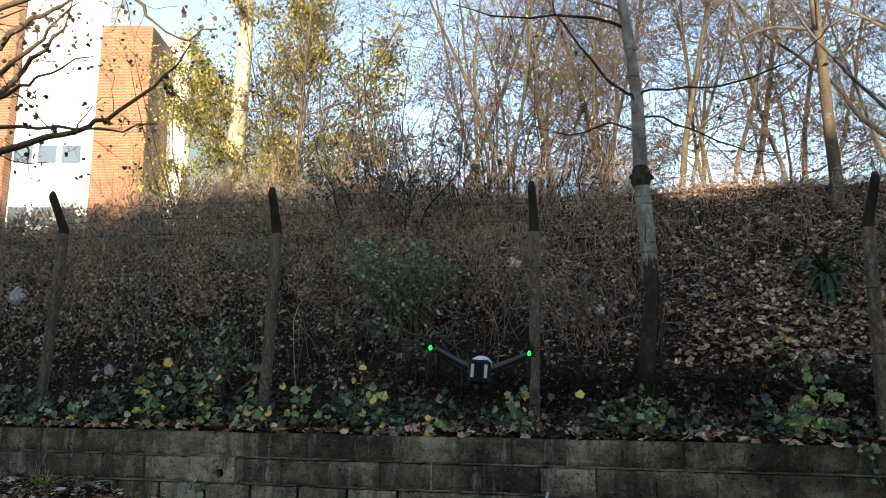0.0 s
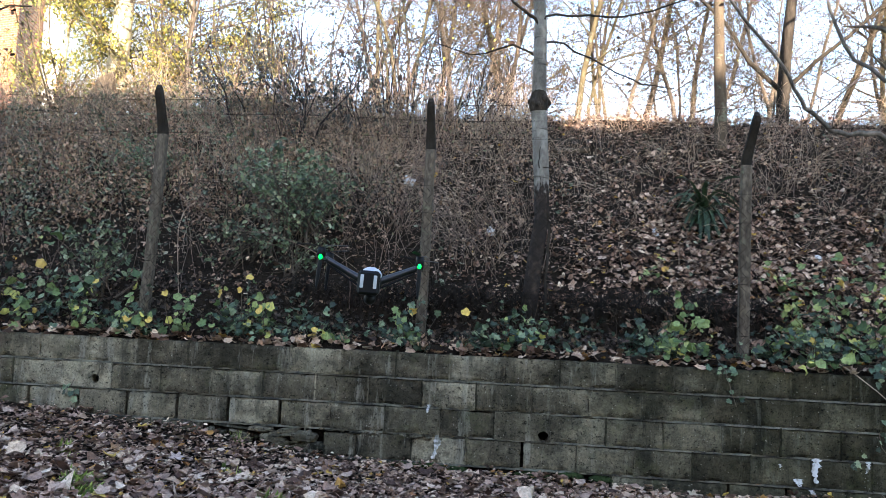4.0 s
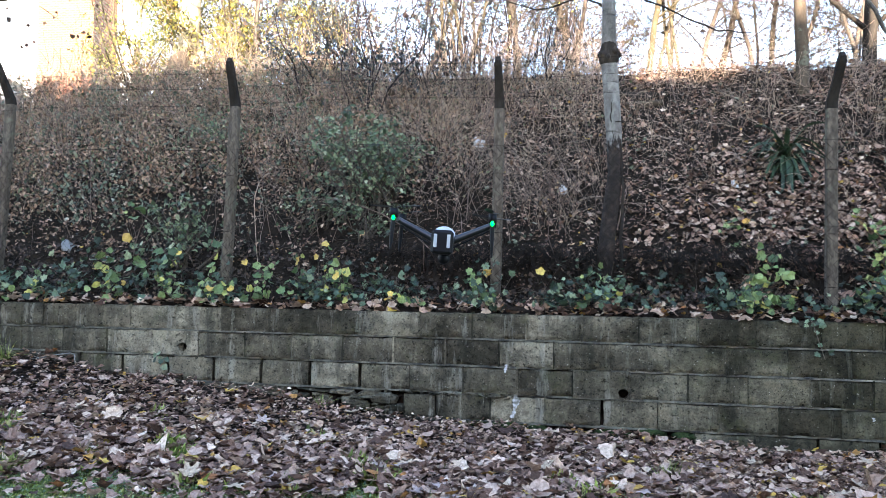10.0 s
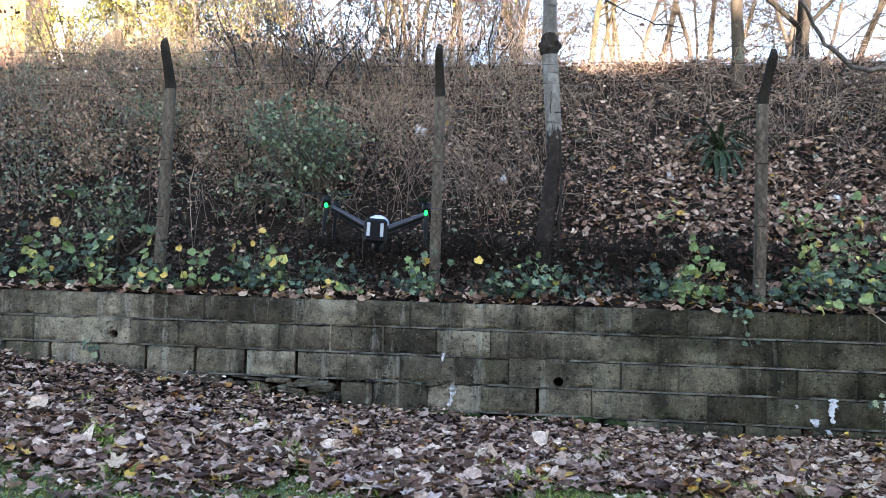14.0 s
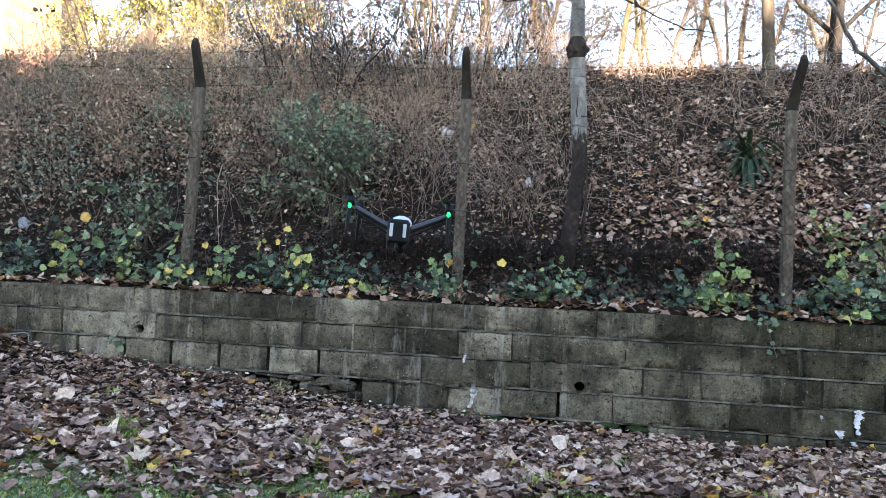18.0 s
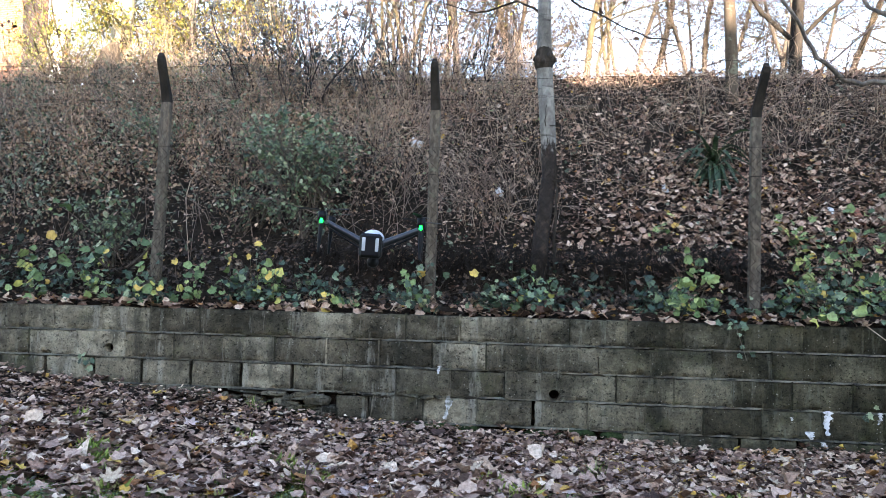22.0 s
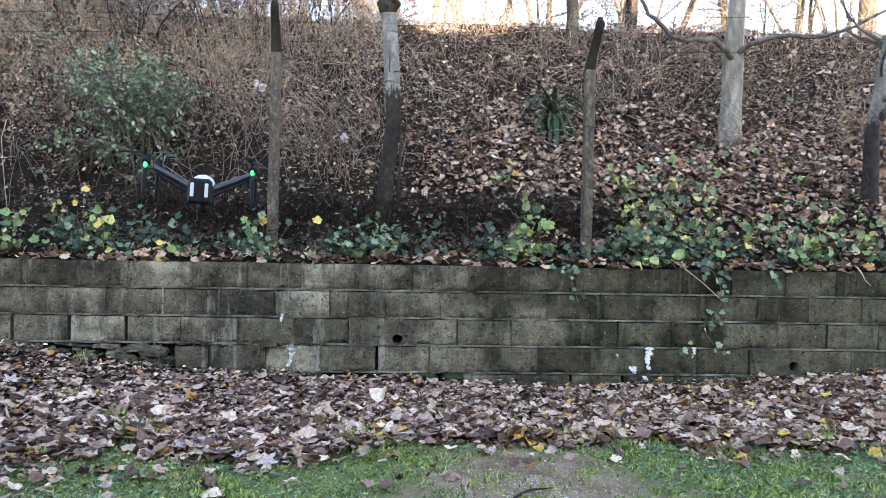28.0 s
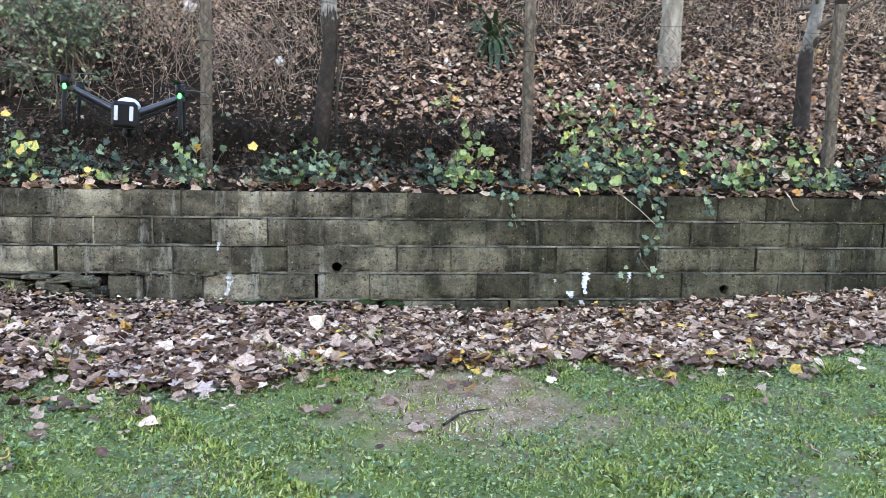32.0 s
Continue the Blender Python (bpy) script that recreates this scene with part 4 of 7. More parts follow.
def place_wood():
    """The belt of taller trees past the crest, in the sun."""
    kinds = [wood_tree(151, 8.0, 0.050, M_BARK_BROWN, M_GOLDTWIG, 23, 0.10, (M_GOLD, OVATE, 0.16, 0.05, 1.2)),
             wood_tree(152, 6.5, 0.036, M_TWIG, M_TWIG, 23, 0.16, (M_DEADLEAF, OVATE, 0.22, 0.05, 1.2)),
             wood_tree(153, 8.5, 0.048, M_GOLDBARK, M_GOLDTWIG, 23, 0.05, (M_GOLD, OVATE, 0.20, 0.05, 1.2))]
    spots = ((2, 3.5, 6.1, 1.0, 20), (1, 4.25, 6.0, 1.0, 200), (0, 2.3, 7.3, 1.0, 70), (1, 1.2, 6.4, 1.1, 120), (0, 5.6, 7.4, 1.0, 260), (1, 6.6, 6.2, 0.9, 310), (0, 7.6, 7.0, 1.05, 160), (2, 8.9, 7.8, 1.0, 95),
             (1, 0.2, 7.4, 1.1, 30), (0, -0.9, 8.6, 1.1, 215), (1, 10.2, 6.6, 1.0, 340), (0, 4.7, 9.2, 1.2, 130), (1, 3.0, 8.8, 1.25, 275), (1, 5.2, 6.6, 1.0, 15), (1, 2.4, 6.2, 0.95, 250), (1, 1.9, 9.4, 1.3, 145), (1, 6.1, 9.0, 1.3, 190), (1, 9.4, 6.2, 0.9, 80))
    used = set()
    for k, x, y, size, turn in spots:
        m = pose(x, y, float(bank_z(x, y)) - 0.05, 0, 0, turn) @ Matrix.Diagonal((size, size, size, 1))
        if k in used:
            ob = copy_thing(kinds[k], m)
        else:
            used.add(k)
            ob = kinds[k]
            ob.matrix_basis = m
        tagged(ob, ("slender sunlit tree with brown bark and golden twigs", "crooked bare young tree with dense brown twigs", "tall sunlit tree with olive bark and fine twigs")[k], "tree", "trees past the crest")


place_wood()


def crest_shrub(x, y, height, seed, leaf=1.0):
    """A tangled shrub of thin purple-grey stems with small leaves, both coloured dark as if unlit."""
    r = np.random.default_rng(seed)
    thing = new("shrub")
    thing.location = (x, y, float(bank_z(x, y)) - 0.05)
    limbs = {}
    for _ in range(5):
        q = wander((r.normal(0, 0.15), r.normal(0, 0.12), 0), (r.normal(0, 0.28), r.normal(-0.05, 0.2), 1), height * r.uniform(0.65, 1.1), 10, 0.13, r, 0.02)
        rr = np.linspace(0.013, 0.003, 10) * r.uniform(0.7, 1.2)
        limbs.setdefault(3, []).append((q, rr))
        limb_set(q, rr, r, 9, 0.10, 0.98, 0.42 + 0.17 * height, 0.66, 2, limbs, 0.2, 0.02, 0.45, 0.0020)
    for line in limbs[3]:
        link_mesh("stem", tubes("stem", [line], 5), M_SHADE_PURPLE_TWIG, thing)
    link_mesh("twig_spray", tubes("twig_spray", limbs[2] + limbs[1], 3), M_SHADE_PURPLE_TWIG, thing)["kind"] = "stuff"
    pts = []
    for q, _ in limbs[1]:
        for _ in range(r.poisson(1.0 * leaf)):
            hub = q[r.integers(1, len(q))]
            pts += [hub + r.normal(0, 0.03, 3) for _ in range(r.integers(1, 5))]
    pts = np.array(pts)
    link_mesh("leaves", scatter("leaves", OVATE, pts, turns(len(pts), 1.0, r), r.uniform(0.030, 0.065, len(pts)), 0.25, r), M_SHADE_LEAF, thing)["kind"] = "stuff"
    pts = np.array([q[-1] for q, _ in limbs[2] if r.uniform() < 0.10])
    if len(pts):
        link_mesh("withered_leaves", scatter("withered_leaves", CRUMPLES[1], pts, turns(len(pts), 1.2, r), r.uniform(0.08, 0.13, len(pts)), 0.3, r), M_DEADLEAF, thing, "dark withered leaves left on the twigs")["kind"] = "stuff"
    tagged(thing, "tangled shrub with purple-grey twigs and leaves coloured dark as in shade", "shrub", "crest shrubs")


for k, (x, y, h, leaf) in enumerate(((-1.6, 5.0, 2.2, 1.0), (-1.2, 5.4, 3.4, 0.8), (-0.7, 4.5, 2.3, 1.2), (-0.35, 5.2, 3.6, 0.8), (0.1, 4.3, 2.0, 1.0), (0.35, 5.3, 3.5, 0.8), (0.8, 4.7, 2.4, 0.8), (1.3, 5.2, 2.6, 0.5),
                                     (-0.2, 3.4, 1.5, 1.0), (0.6, 3.7, 1.4, 0.7), (-1.1, 3.8, 1.4, 1.2), (1.3, 4.1, 1.3, 0.4), (2.1, 4.4, 1.3, 0.3))):
    crest_shrub(x, y, h, 430 + k, leaf)


# ---- foliage along the bank ----
def rows_on_bank(n, x0, x1, y0, y1, r, power=1.0):
    x = r.uniform(x0, x1, n)
    y = y0 + (y1 - y0) * r.uniform(0, 1, n) ** power
    return np.stack([x, y, bank_z(x, y)], 1)


def bank_leaves():
    r = np.random.default_rng(101)
    n = 118000
    p = rows_on_bank(n, -9, 12.5, 0.3, 6.0, r)
    x, y = p[:, 0], p[:, 1]
    low = smoothstep(3.4, 1.2, y)
    right = smoothstep(0.8, 3.4, x + 0.6 * lump(x, y, 0.8))
    keep = r.uniform(0, 1, n) < 0.44 - 0.20 * low * (1 - right) + right * (0.28 + 0.28 * low)
    keep &= (y > 0.62) | (r.uniform(0, 1, n) < 0.05 + 0.8 * smoothstep(4.6, 5.4, x))
    keep &= lump(x, y, 2.3, 5) + 0.6 * lump(x, y, 5.0) + 0.3 * lump(x, y, 9.0) < r.uniform(-0.3, 1.1, n)
    p, low = p[keep], low[keep]
    n = len(p)
    p[:, 2] += r.uniform(0.0, 0.10, n)
    size = r.gamma(4.0, 0.0090, n) * (1 + (0.15 + 0.35 * low) * smoothstep(2.0, 5.0, p[:, 0]))
    size = np.clip(size, 0.022, 0.14)
    lot = np.minimum(r.integers(0, 8, n), 5)
    for k, template in enumerate((MAPLE, *CRUMPLES, OVATE)):
        s = lot == k
        ob = link_mesh("bank_leaf_litter", scatter("bank_leaf_litter", template, p[s], lean_to(turns(int(s.sum()), 0.38, r), 0.28), size[s], 0.35, r), M_BANKLEAF)
        tagged(ob, "dead brown leaves lying over the earth bank", "leaf litter", kind="stuff")


def tan_bank_leaves():
    r = np.random.default_rng(108)
    n = 9000
    p = rows_on_bank(n, 2.4, 12, 0.45, 2.6, r, 0.9)
    x, y = p[:, 0], p[:, 1]
    keep = r.uniform(0, 1, n) < smoothstep(2.6, 5.0, x + 0.7 * lump(x, y, 1.1)) * (1 - 0.6 * smoothstep(1.4, 2.6, y)) * (0.35 + 0.65 * smoothstep(0.6, 0.9, np.where(x > 4.9, 1.0, y)))
    p = p[keep]
    p[:, 2] += r.uniform(0.01, 0.10, len(p))
    half = r.uniform(0, 1, len(p)) < 0.5
    for s, template in ((half, MAPLE), (~half, CRUMPLES[2])):
        c = int(s.sum())
        ob = link_mesh("bank_leaf_litter", scatter("bank_leaf_litter", template, p[s], lean_to(turns(c, 0.35, r), 0.4), r.uniform(0.035, 0.085, c), 0.3, r), M_SLOPELEAF)
        tagged(ob, "tan and russet leaves at the foot of the slope", "leaf litter", kind="stuff")


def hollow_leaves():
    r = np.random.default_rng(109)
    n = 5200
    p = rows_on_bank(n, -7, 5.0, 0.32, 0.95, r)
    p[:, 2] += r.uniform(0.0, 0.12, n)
    # darkest leaf colour, chosen to keep the shaded hollow black
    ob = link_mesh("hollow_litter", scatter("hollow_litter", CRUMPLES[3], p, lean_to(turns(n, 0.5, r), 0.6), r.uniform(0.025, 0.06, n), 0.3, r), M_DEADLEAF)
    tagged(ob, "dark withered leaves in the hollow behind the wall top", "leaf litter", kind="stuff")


def dead_stems():
    """Dry bramble canes, grasses and fallen twigs that cover the bank."""
    r = np.random.default_rng(102)
    canes, straw, fine = [], [], []
    for x, y, z in rows_on_bank(1700, -9, 12.5, 0.8, 5.2, r, 0.8):
        thick = 1.0 - 0.55 * float(smoothstep(0.5, 3.0, x))
        if r.uniform() > 0.35 + 0.65 * thick or (y < 2.1 and r.uniform() < 0.4):
            continue
        ln = r.uniform(0.3, 1.25) * (0.35 + 0.65 * thick)
        pts = wander((x, y, z - 0.02), (r.normal(0, 0.35), r.normal(-0.2, 0.3), 1.0), ln, 5, 0.22, r, -0.08)
        canes.append((pts, np.linspace(r.uniform(0.0024, 0.0062), 0.0014, 5)))
    for x, y, z in rows_on_bank(380, -9, 3.0, 0.7, 4.4, r, 0.7):
        pts = wander((x, y, z), (r.normal(0, 0.3), r.normal(-0.25, 0.2), 1.0), r.uniform(0.9, 1.9), 10, 0.12, r, -0.05)
        canes.append((pts, np.linspace(r.uniform(0.0035, 0.0075), 0.002, 10)))
    for x, y, z in rows_on_bank(4200, -1, 11.5, 1.2, 5.5, r, 0.8):
        # matted strands that droop downhill
        if lump(x, y, 1.5, 7) < r.uniform(-0.9, 0.6):
            continue
        pts = wander((x, y, z + r.uniform(0.02, 0.3)), (r.normal(0, 0.45), -0.5, r.normal(0.25, 0.35)), r.uniform(0.25, 0.7), 5, 0.28, r, -0.18)
        straw.append((pts, np.linspace(r.uniform(0.0018, 0.0042), 0.001, 5)))
    for x, y, z in rows_on_bank(2600, -9, 12.5, 0.4, 5.8, r, 0.9):
        pts = wander((x, y, z + r.uniform(0.0, 0.12)), (r.normal(0, 0.8), r.normal(-0.2, 0.5), r.normal(0.15, 0.4)), r.uniform(0.15, 0.6), 5, 0.28, r, -0.02)
        fine.append((pts, np.linspace(r.uniform(0.0016, 0.004), 0.001, 5)))
    for _ in range(2000):
        x, y = r.uniform(-9, 12.5), r.uniform(3.7, 5.9)
        tall = (0.6 + 0.5 * float(lump(x, y, 1.2))) * (0.6 if x < -0.8 else 1.2 if x < 3 else 0.75)
        pts = wander((x, y, float(bank_z(x, y)) - 0.02), (r.normal(0, 0.35), r.normal(-0.1, 0.3), 1.0), r.uniform(0.3, 1.0) * max(0.25, tall), 6, 0.16, r, -0.03)
        (canes if r.uniform() < 0.7 else straw).append((pts, np.linspace(r.uniform(0.002, 0.0045), 0.001, 6)))
    for _ in range(420):
        x, y = r.uniform(3.2, 12), r.uniform(2.4, 5.0)
        pts = wander((x, y, float(bank_z(x, y)) - 0.02), (r.normal(0, 0.3), r.normal(-0.15, 0.25), 1.0), r.uniform(0.3, 0.85), 6, 0.16, r, -0.05)
        (canes if r.uniform() < 0.5 else straw).append((pts, np.linspace(r.uniform(0.002, 0.005), 0.0012, 6)))
    for x, y, z in rows_on_bank(3400, -8, 2.8, 2.5, 5.4, r, 0.7):
        pts = wander((x, y, z + r.uniform(0.0, 0.35)), (r.normal(0, 0.35), r.normal(-0.3, 0.3), r.normal(0.8, 0.5)), r.uniform(0.25, 0.95), 5, 0.22, r, -0.1)
        straw.append((pts, np.linspace(r.uniform(0.002, 0.0042), 0.001, 5)))
    for cx, cy, n in ((2.4, 1.5, 22), (2.7, 2.0, 26), (1.5, 2.3, 26), (-0.6, 2.6, 30), (0.9, 3.2, 40), (-2.2, 3.0, 40)):
        # sheaves of pale arching stems
        for _ in range(n):
            x, y = cx + r.normal(0, 0.16), cy + r.normal(0, 0.2)
            pts = wander((x, y, float(bank_z(x, y))), (r.normal(0, 0.28), r.normal(-0.35, 0.2), 1.0), r.uniform(0.45, 1.1), 8, 0.10, r, -0.16)
            straw.append((pts, np.linspace(r.uniform(0.0018, 0.0034), 0.001, 8)))
    # these twigs carry the deep shade of the hollow in their colour
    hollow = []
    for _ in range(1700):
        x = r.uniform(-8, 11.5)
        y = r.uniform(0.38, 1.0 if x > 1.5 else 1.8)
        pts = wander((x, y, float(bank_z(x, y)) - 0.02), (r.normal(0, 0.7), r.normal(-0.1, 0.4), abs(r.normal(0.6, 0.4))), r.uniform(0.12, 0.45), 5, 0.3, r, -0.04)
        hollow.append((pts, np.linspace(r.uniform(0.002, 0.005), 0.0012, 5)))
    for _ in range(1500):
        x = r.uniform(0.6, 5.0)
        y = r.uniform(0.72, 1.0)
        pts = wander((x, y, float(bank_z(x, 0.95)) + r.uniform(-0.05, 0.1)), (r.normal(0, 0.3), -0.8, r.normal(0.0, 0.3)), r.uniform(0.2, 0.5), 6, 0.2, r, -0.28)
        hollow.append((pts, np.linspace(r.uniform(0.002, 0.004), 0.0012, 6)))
    ob = link_mesh("dark_tangle", tubes("dark_tangle", hollow, 3), M_SHADE_TWIG)
    tagged(ob, "tangle of twigs behind the wall top, coloured dark as in deep shade", "dead stems", kind="stuff")
    for name, lines, mat, label in (("dry_canes", canes, M_STEM, "tangle of dry brown bramble canes on the bank"), ("pale_grass_stems", straw, M_STRAW, "pale dry grass stems hanging down the bank"), ("fallen_twigs", fine, M_TWIG, "fine fallen twigs strewn over the bank")):
        ob = link_mesh(name, tubes(name, lines, 3), mat)
        tagged(ob, label, "dead stems", kind="stuff")


def leaf_clusters(hubs, r, per, spread, size, mat, name, label, category, pitch=0.45, tilt=0.75):
    p = np.repeat(hubs, per, 0) + r.normal(0, 1, (len(hubs) * per, 3)) * np.array(spread)
    ob = link_mesh(name, scatter(name, OVATE, p, lean_to(turns(len(p), tilt, r), pitch), r.uniform(*size, len(p)), 0.3, r), mat)
    tagged(ob, label, category, kind="stuff")


def bramble_leaves():
    """Small leaves of the thicket on the bank, held up on canes in layers."""
    r = np.random.default_rng(103)
    n = 15000
    x, y = r.uniform(-8, 3.2, n), 0.6 + 4.6 * r.uniform(0, 1, n) ** 0.9
    keep = r.uniform(0, 1, n) < 1.0 - 0.9 * smoothstep(-0.4, 2.4, x + 0.5 * lump(x, y, 1.4))
    keep &= r.uniform(0, 1, n) < 0.12 + 0.88 * smoothstep(1.1, 2.4, y + 0.5 * smoothstep(-1.0, -3.0, x))
    keep &= lump(x, y, 1.9, 3) + 0.6 * lump(x, y, 4.4) > r.uniform(-0.75, 0.55, n)
    x, y = x[keep], y[keep]
    top = 0.42 + 0.30 * lump(x, y, 1.1)
    h = r.uniform(0.05, 1, len(x)) * np.maximum(0.15, top)
    leaf_clusters(np.stack([x, y, bank_z(x, y) + h], 1), r, 8, (0.085, 0.06, 0.065), (0.026, 0.062), M_BRAMBLE, "bramble_leaves", "bramble thicket with small green and brown leaves", "bramble")
    n = 2500
    x, y = r.uniform(-8, 1.2, n), 0.6 + 4.3 * r.uniform(0, 1, n) ** 0.8
    keep = lump(x, y, 1.0, 9) + 0.4 * lump(x, y, 2.7) > r.uniform(-0.5, 1.0, n) + smoothstep(-0.8, 1.2, x)
    x, y = x[keep], y[keep]
    front = smoothstep(-1.2, -2.6, x) * smoothstep(1.3, 0.6, y)
    hub = np.stack([x, y, np.maximum(bank_z(x, y), 1.1) + r.uniform(0.15, 0.55, len(x)) + front * r.uniform(0, 0.6, len(x))], 1)
    leaf_clusters(hub, r, 6, (0.075, 0.05, 0.055), (0.035, 0.075), M_GREYGREEN, "bramble_sprays", "grey-green bramble sprays standing out of the thicket", "bramble", 0.55, 0.6)
    # sparse green over the barer slope
    q = rows_on_bank(2300, 1.5, 12.5, 0.9, 4.4, r, 1.3)
    q = q[lump(q[:, 0], q[:, 1], 1.3, 4) + 0.5 * lump(q[:, 0], q[:, 1], 3.1) > 0.5]
    q[:, 2] += r.uniform(0.02, 0.16, len(q))
    ob = link_mesh("ground_ivy", scatter("ground_ivy", IVY, q, lean_to(turns(len(q), 0.5, r), 0.6), r.uniform(0.03, 0.07, len(q)), 0.2, r), M_GREYGREEN)
    tagged(ob, "grey-green ground ivy creeping over the slope", "ivy", kind="stuff")
    # leafy runners at the foot of the slope, further along
    hub = []
    for cx, cy, w, n in ((5.35, 0.7, 0.16, 16), (5.15, 0.95, 0.10, 6), (4.0, 1.35, 0.10, 5), (6.75, 1.2, 0.16, 6), (7.6, 0.7, 0.3, 12), (8.6, 0.7, 0.4, 14)):
        hx, hy = cx + r.normal(0, w, n), cy + r.normal(0, 0.22, n)
        hub.append(np.stack([hx, hy, bank_z(hx, hy) + r.uniform(0.03, 0.22, n)], 1))
    hub = np.concatenate(hub)
    p = np.repeat(hub, 3, 0) + r.normal(0, 0.04, (len(hub) * 3, 3))
    ob = link_mesh("bramble_runner_leaves", scatter("bramble_runner_leaves", IVY, p, lean_to(turns(len(p), 0.45, r), 0.6), r.uniform(0.04, 0.08, len(p)), 0.2, r), M_YOUNG)
    tagged(ob, "green leafy runners creeping up the slope", "bramble", kind="stuff")


bank_leaves()
tan_bank_leaves()
hollow_leaves()
dead_stems()
bramble_leaves()


def drooping_grass(x, y, n, length, seed):
    """A clump of dead grass whose long stems arch and hang downhill."""
    r = np.random.default_rng(seed)
    thing = new("dry_grass_clump")
    z = float(bank_z(x, y))
    thing.location = (x, y, z)
    lines = []
    for _ in range(n):
        x0, y0 = r.normal(0, 0.22), r.normal(0, 0.18)
        q = wander((x0, y0, float(bank_z(x + x0, y + y0)) - z), (r.normal(0, 0.35), r.normal(-0.45, 0.25), 1.0), length * r.uniform(0.5, 1.2), 8, 0.14, r, -0.24)
        q[:, 2] = np.maximum(q[:, 2], bank_z(x + q[:, 0], y + q[:, 1]) - z + 0.01)
        lines.append((q, np.linspace(r.uniform(0.0024, 0.0048), 0.0012, 8)))
    link_mesh("stem_tuft", tubes("stem_tuft", lines, 3), M_STRAW if seed % 2 else M_STEM, thing)["kind"] = "stuff"
    tagged(thing, "clump of dead pale grass hanging down the bank", "dry grass", "dry grass clumps")


for k, (x, y, n, ln) in enumerate(((2.30, 1.75, 75, 1.1), (2.0, 2.3, 40, 1.0), (1.5, 1.9, 30, 1.0), (0.9, 2.6, 26, 1.1), (1.7, 3.1, 34, 1.0), (0.2, 3.4, 26, 1.1), (5.3, 2.7, 34, 0.9), (5.9, 3.2, 34, 0.9), (7.3, 2.9, 36, 0.9), (8.3, 2.4, 36, 0.8), (3.6, 2.9, 16, 0.7), (4.6, 3.5, 24, 0.7), (6.9, 3.8, 34, 0.9), (9.4, 3.1, 36, 0.8), (-1.2, 3.2, 20, 1.1), (-2.4, 2.6, 20, 1.0))):
    drooping_grass(x, y, n, ln, 820 + k)


def leafy_plant(name, x, y, z, width, height, n, template, mat, size, seed, label, category, group="", pitch=0.6, depth=0.3):
    """A low plant: thin stems that fan from the root, and leaves round their upper parts."""
    r = np.random.default_rng(seed)
    thing = new(name)
    thing.location = (x, y, z)
    lines, pts = [], []
    for _ in range(max(3, n // 7)):
        way = np.array([r.normal(0, 0.8) * width / max(height, 0.1), r.normal(-0.15, 0.5) * depth / 0.3, 1.0])
        q = wander((r.uniform(-0.25, 0.25) * width, r.normal(0, 0.05), -0.03), way, height * r.uniform(0.6, 1.15), 6, 0.22, r, -0.05)
        lines.append((q, np.linspace(0.004, 0.0018, 6)))
        for _ in range(7):
            i = r.integers(2, 6)
            pts.append(q[i] + r.normal(0, 1, 3) * np.array([0.28 * width / 1.5, 0.06, 0.10 * height / 0.4]) * 0.8)
    pts = np.array(pts)
    pts[:, 2] = np.maximum(pts[:, 2], r.uniform(-0.02, 0.05, len(pts)))
    link_mesh("stem_tuft", tubes("stem_tuft", lines, 3), M_TWIG, thing)["kind"] = "stuff"
    ob = link_mesh("leaves", scatter("leaves", template, pts, lean_to(turns(len(pts), 0.6, r), pitch), size * r.uniform(0.45, 1.3, len(pts)), 0.3, r), mat, thing)
    ob["kind"] = "stuff"
    return tagged(thing, label, category, group)


def ledge_plants():
    r = np.random.default_rng(140)
    x = -6.0
    k = 0
    while x < 11.5:
        gap = 2.3 < x < 3.6 or 4.45 < x < 4.9
        h = r.uniform(0.20, 0.46) * (0.7 if gap else 1.0)
        leafy_plant("ivy_plant", x, r.uniform(0.14, 0.34), 1.05, 0.42, h, 49 if gap else int(r.uniform(63, 98)), IVY, M_IVY, 0.068, 200 + k, "dark green ivy growing along the wall top", "ivy", "ivy along the wall top")
        x += r.uniform(0.36, 0.95)
        k += 1
    for k, x in enumerate(np.arange(-5.5, 11.0, 0.42)):
        thick = 0.5 + 0.5 * math.sin(2.3 * x + 0.8) + 0.35 * math.sin(5.1 * x)
        if thick < 0.25:
            continue
        leafy_plant("ivy_plant", x + r.uniform(-0.12, 0.12), r.uniform(0.42, 0.58), 1.06, 0.40, 0.18 + 0.22 * thick * r.uniform(0.7, 1.2), int(30 + 50 * thick), IVY, M_IVY, 0.068, 260 + k, "dark green ivy growing along the wall top", "ivy", "ivy along the wall top")
    for i, (x, h, n) in enumerate(((-4.4, 0.4, 28), (-3.4, 0.45, 28), (-2.6, 0.4, 28), (-1.62, 0.35, 21), (-0.91, 0.5, 21), (-0.72, 0.30, 21), (-0.29, 0.42, 28), (-0.13, 0.32, 21), (0.42, 0.52, 35), (0.62, 0.38, 28), (1.09, 0.16, 14), (1.78, 0.34, 28), (2.77, 0.42, 14),
                                   (4.02, 0.46, 28), (4.13, 0.40, 42), (4.96, 0.30, 28), (5.25, 0.65, 35), (5.39, 0.5, 42), (5.9, 0.4, 21), (6.53, 0.42, 42), (6.64, 0.30, 28), (7.25, 0.40, 42), (8.3, 0.5, 42), (9.4, 0.5, 42))):
        leafy_plant("maple_seedling", x, 0.20, 1.05, 0.26, h, max(14, int(n * 0.85)), MAPLE, M_YOUNG, 0.080, 300 + i, "young maple seedling with pale green yellowing leaves", "seedling", "seedlings along the wall top", 0.85)


